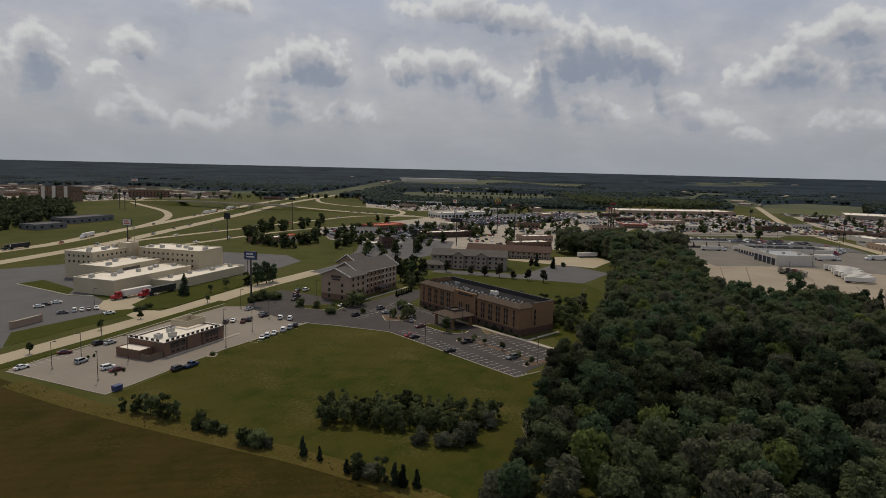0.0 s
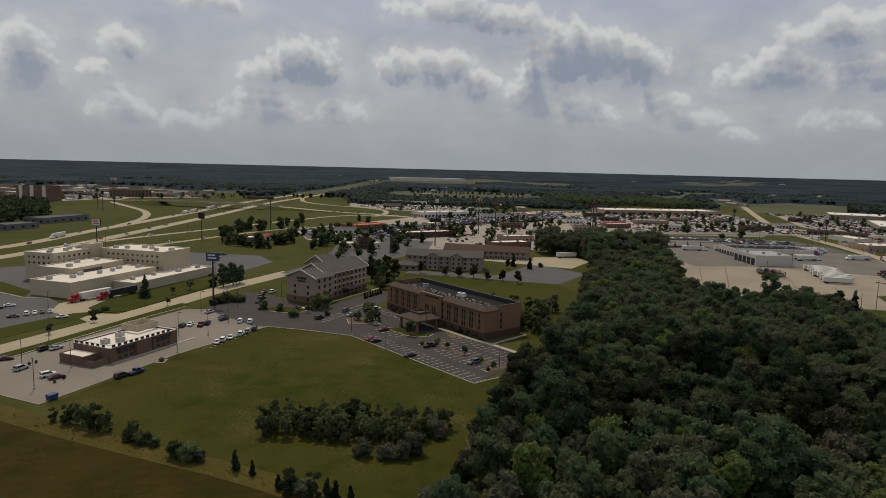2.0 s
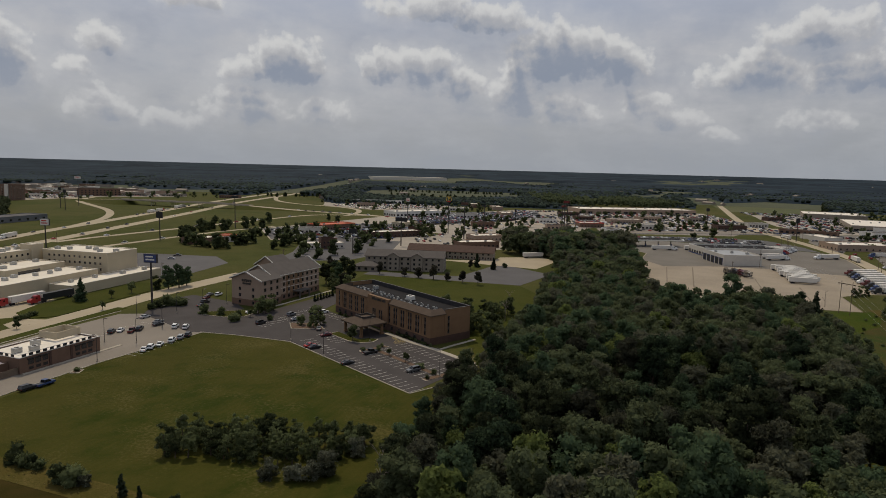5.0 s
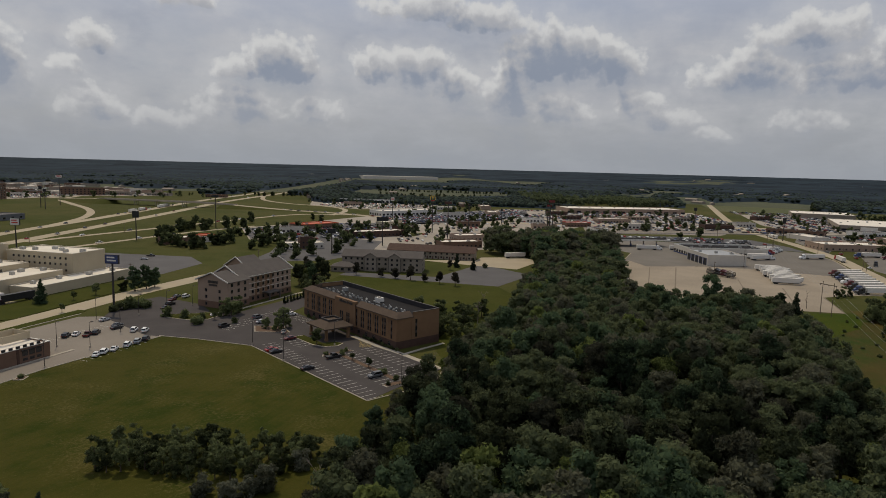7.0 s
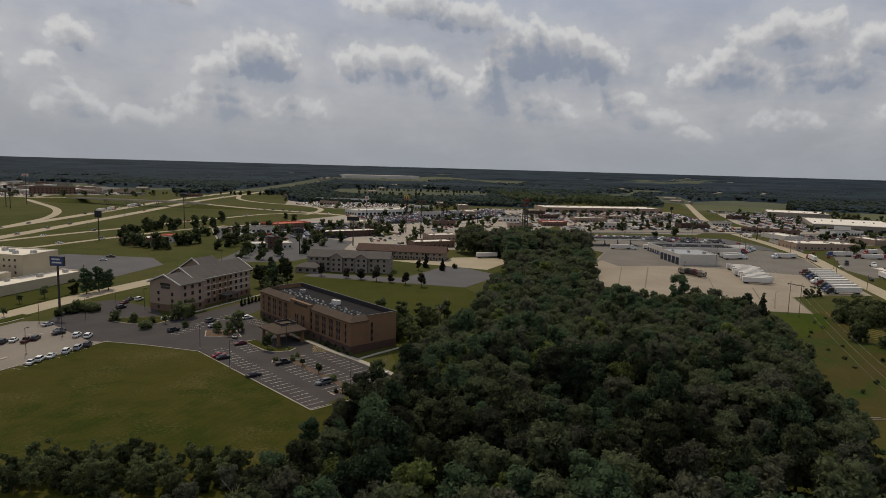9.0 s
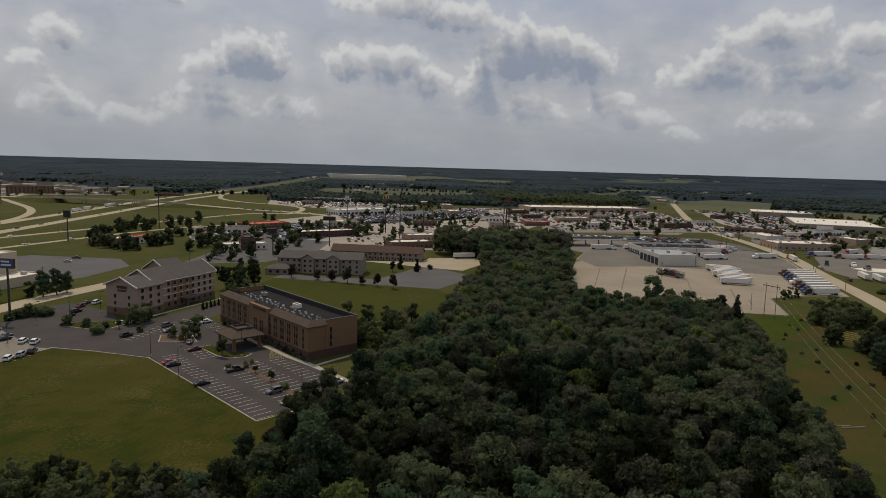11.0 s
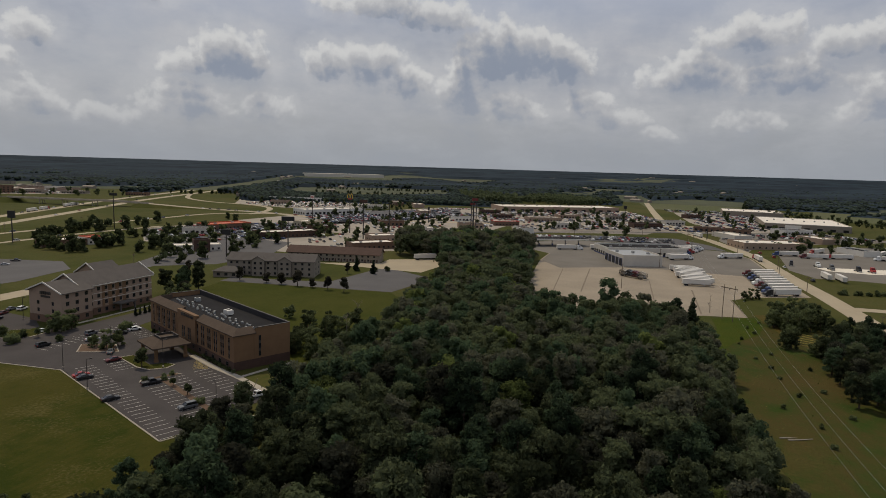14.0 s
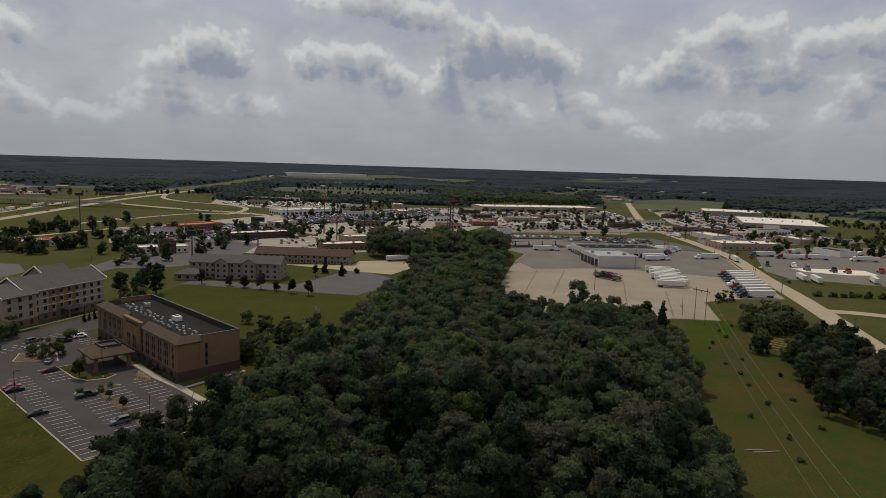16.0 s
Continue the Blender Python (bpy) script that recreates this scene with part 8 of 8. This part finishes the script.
def pole_frame(a, b, h=16.5):
    t = thing("power_pylon", pose(0, 0, 0), "two-pole wooden power line frame with cross arm", "utility pole")
    for x, y in (a, b):
        p = bmesh.new()
        cyl(p, x, y, -0.2, h, 0.17, 0.12, 8)
        part("pole", p, M["wood"], t)
    d = Vector((b[0] - a[0], b[1] - a[1], 0)).normalized()
    m = Matrix.Translation((a[0], a[1], 0)) @ Matrix(((d.x, -d.y, 0, 0), (d.y, d.x, 0, 0), (0, 0, 1, 0), (0, 0, 0, 1)))
    L = math.hypot(b[0] - a[0], b[1] - a[1])
    arm = bmesh.new()
    box(arm, -1.5, L + 1.5, -0.28, -0.12, h - 1.5, h - 1.15, m)
    part("cross_arm", arm, M["wood"], t)
    for x in (-1.2, L / 2, L + 1.2):
        ins = bmesh.new()
        cyl(ins, x, -0.2, h - 2.3, h - 1.5, 0.09, 0.09, 6, m)
        part("insulator", ins, M["dark"], t)
    return [m @ Vector((x, -0.2, h - 2.3)) for x in (-1.2, L / 2, L + 1.2)]


ends_a = pole_frame(POLE_A, POLE_B)
ends_b = pole_frame((-27.5, -200), (-24.5, -205.5), 17.5)
ends_c = pole_frame((438, 55), (436.5, 49.5), 16.5)


def wires(p, q, sag, label):
    for a, b in zip(p, q):
        t = thing("power_line", pose(0, 0, 0), label, "cable", "power line wires")
        bm = bmesh.new()
        prev = None
        n = 26
        for i in range(n + 1):
            s = i / n
            c = a.lerp(b, s) - Vector((0, 0, sag * 4 * s * (1 - s)))
            row = [bm.verts.new(c + Vector((dx * 0.03, dy * 0.03, dz * 0.03))) for dx, dy, dz in ((0.5, -0.5, -0.6), (-0.5, 0.5, -0.6), (0, 0, 1))]
            if prev:
                for j in range(3):
                    bm.faces.new((prev[j], prev[(j + 1) % 3], row[(j + 1) % 3], row[j]))
            prev = row
        bmesh.ops.recalc_face_normals(bm, faces=bm.faces)
        part("wire", bm, M["metal"], t)


wires(ends_a, ends_b, 5.0, "bright overhead power line wire")
wires(ends_c, ends_a, 4.0, "bright overhead power line wire")


def utility_pole(x, y, h, angle=0.0, label="wooden utility pole with cross arm"):
    t = thing("utility_pole", frame_at(x, y, angle), label, "utility pole", "utility poles")
    p = bmesh.new()
    cyl(p, 0, 0, -0.2, h, 0.19, 0.12, 8)
    part("pole", p, M["wood"], t)
    part("cross_arm", boxes((-1.3, 1.3, -0.25, -0.12, h - 1.1, h - 0.85)), M["wood"], t)


for x, y, h, a in ((231.2, -126.4, 9, -60), (318.8, -72.4, 9, -60), (372, -40, 10, -60), (400, -30, 10, -60), (446, -2, 10, -60), (235.8, 0.3, 15, 0), (330, 25, 14, 0), (395, 32, 16, 0), (470, 25, 11, -60), (560, 84, 11, -60), (640, 140, 11, -60), (500, 130, 14, 0), (440, 170, 14, 0),
                   (-40, 192, 10, 30), (40, 205, 11, 30), (-100, 330, 9, -45), (-60, 395, 9, -45), (20, 445, 9, -45), (90, 490, 9, -45), (300, 260, 12, 40), (340, 330, 12, 40), (210, 330, 12, 40), (150, 300, 12, 40)):
    utility_pole(x, y, h, a)

# dark seams and worn lanes across the truck yard
for i, pts in enumerate((((268, 63), (189, 15)), ((284, 52), (208, 9)), ((272, 2), (215, -31)), ((265, -28), (207, -59)), ((255, -54), (218, -76)), ((302, 47), (327, 19)))):
    strip("yard_seam", pts, 0.8 if i % 2 else 0.6, 0.085, M["divider"], "dark soil seam between paved lanes", "paving seam", steps=0)
slab("bare_soil", [(226, -76), (236, -82), (216, -98), (200, -106), (196, -98)], 0.05, M["weeds"], "bare and straw-coloured soil beside the yard", "soil")
for i in range(6):
    k = i / 5
    strip("mown_row", [(206 - 22 * k, -99 - 7 * k), (203 - 17 * k, -111 - 2 * k)], 0.9, 0.075, M["hay"], "row of cut yellow-green hay", "hay row", steps=0)
for i in range(5):
    k = i / 4
    strip("mown_row", [(230 - 24 * k, -108 - 6 * k), (203 - 7 * k, -123 + 1 * k)], 0.8, 0.075, M["weeds"], "row of cut straw", "straw row", steps=0)
slab("mown_patch", [(202, -66), (222, -80), (204, -88), (188, -92), (165, -90), (150, -92), (168, -80), (184, -76)], 0.045, M["patch"], "bright green grass beside the truck yard", "lawn")


def dumpster(x, y, a):
    t = thing("dumpster", frame_at(x, y, a, 0.05), "blue steel refuse container on the lot", "dumpster")
    bm = bmesh.new()
    v = box(bm, -1.3, 1.3, -0.9, 0.9, 0.2, 1.6)
    for q in v[:4]:
        q.co.y *= 0.8
    part("bin", bm, M["blue"], t)
    part("lid", boxes((-1.32, -0.02, -0.95, 0.95, 1.604, 1.7), (0.02, 1.32, -0.95, 0.95, 1.604, 1.7)), M["blue"], t)
    part("fork_pocket", boxes((-1.5, -1.3, -0.4, 0.4, 0.8, 1.0), (1.3, 1.5, -0.4, 0.4, 0.8, 1.0)), M["dark"], t)
    part("skid", boxes((-1.1, -0.9, -0.7, 0.7, 0, 0.2), (0.9, 1.1, -0.7, 0.7, 0, 0.2)), M["dark"], t)


dumpster(-144.0, 20.4, 30)
for i, (x, y, a, L) in enumerate(((80.4, -134.6, -42, 4.6), (82.6, -138.2, -34, 4.4), (80.6, -136.6, -38, 5.0))):
    log = thing("fallen_log", frame_at(x, y, a, 0.05), "bleached fallen log in the clearing", "log")
    bm = bmesh.new()
    cyl(bm, 0, 0, 0, L, 0.16, 0.09, 7, pose(0, 0, 0.16, 0, 90, 0))
    part("trunk", bm, M["kerb"], log)


def sign_wall(x, y, a):
    t = thing("sign_wall", frame_at(x, y, a, 0.05), "low tan masonry sign wall on the verge", "wall")
    part("wall", boxes((0, 13.6, 0, 0.8, 0, 2.6)), M["stucco_b"], t)
    part("cap", boxes((-0.15, 13.75, -0.15, 0.95, 2.604, 2.85)), M["kerb"], t)
    for xx in (-0.4, 13.1):
        part("pier", boxes((xx, xx + 0.9, -0.2, 1.0, 0, 3.0)), M["stucco_b"], t)


sign_wall(-163.2, 118.0, 38)


def dead_tree(x, y, h, lean, seed, label="bare bleached dead tree standing"):
    rng = np.random.default_rng(seed)
    t = thing("dead_tree", frame_at(x, y, rng.uniform(0, 360)), label, "tree")
    bm = bmesh.new()
    m0 = Euler((radians(lean), 0, 0)).to_matrix().to_4x4()
    cyl(bm, 0, 0, -0.2, h, 0.2, 0.05, 7, m0)
    part("trunk", bm, M["dead"], t)
    for i in range(9):
        z = h * rng.uniform(0.3, 0.95)
        b = bmesh.new()
        m = m0 @ Matrix.Translation((0, 0, z)) @ Euler((0, radians(rng.uniform(25, 60)), i * 2.4)).to_matrix().to_4x4()
        L = h * rng.uniform(0.15, 0.35)
        cyl(b, 0, 0, 0, L, 0.07, 0.02, 5, m)
        for k in (0.45, 0.7):
            cyl(b, 0, 0, 0, L * 0.4, 0.035, 0.012, 4, m @ Matrix.Translation((0, 0, L * k)) @ Euler((radians(40), 0, i)).to_matrix().to_4x4())
        part("branch", b, M["dead"], t)


M["dead"] = mat("bleached_dead_wood", (0.24, 0.20, 0.16), 0.9, 0.2, 0.6, 6.0)
dead_tree(-79, -84, 11, 6, 1)
dead_tree(-74, -88, 9, -8, 2)
dead_tree(-14, -33, 11, 24, 3, "leaning bare dead tree trunk")
dead_tree(52, 12, 9, 4, 4)
dead_tree(64, 22, 10, -5, 5)
dead_tree(214, -60, 8, 3, 6)
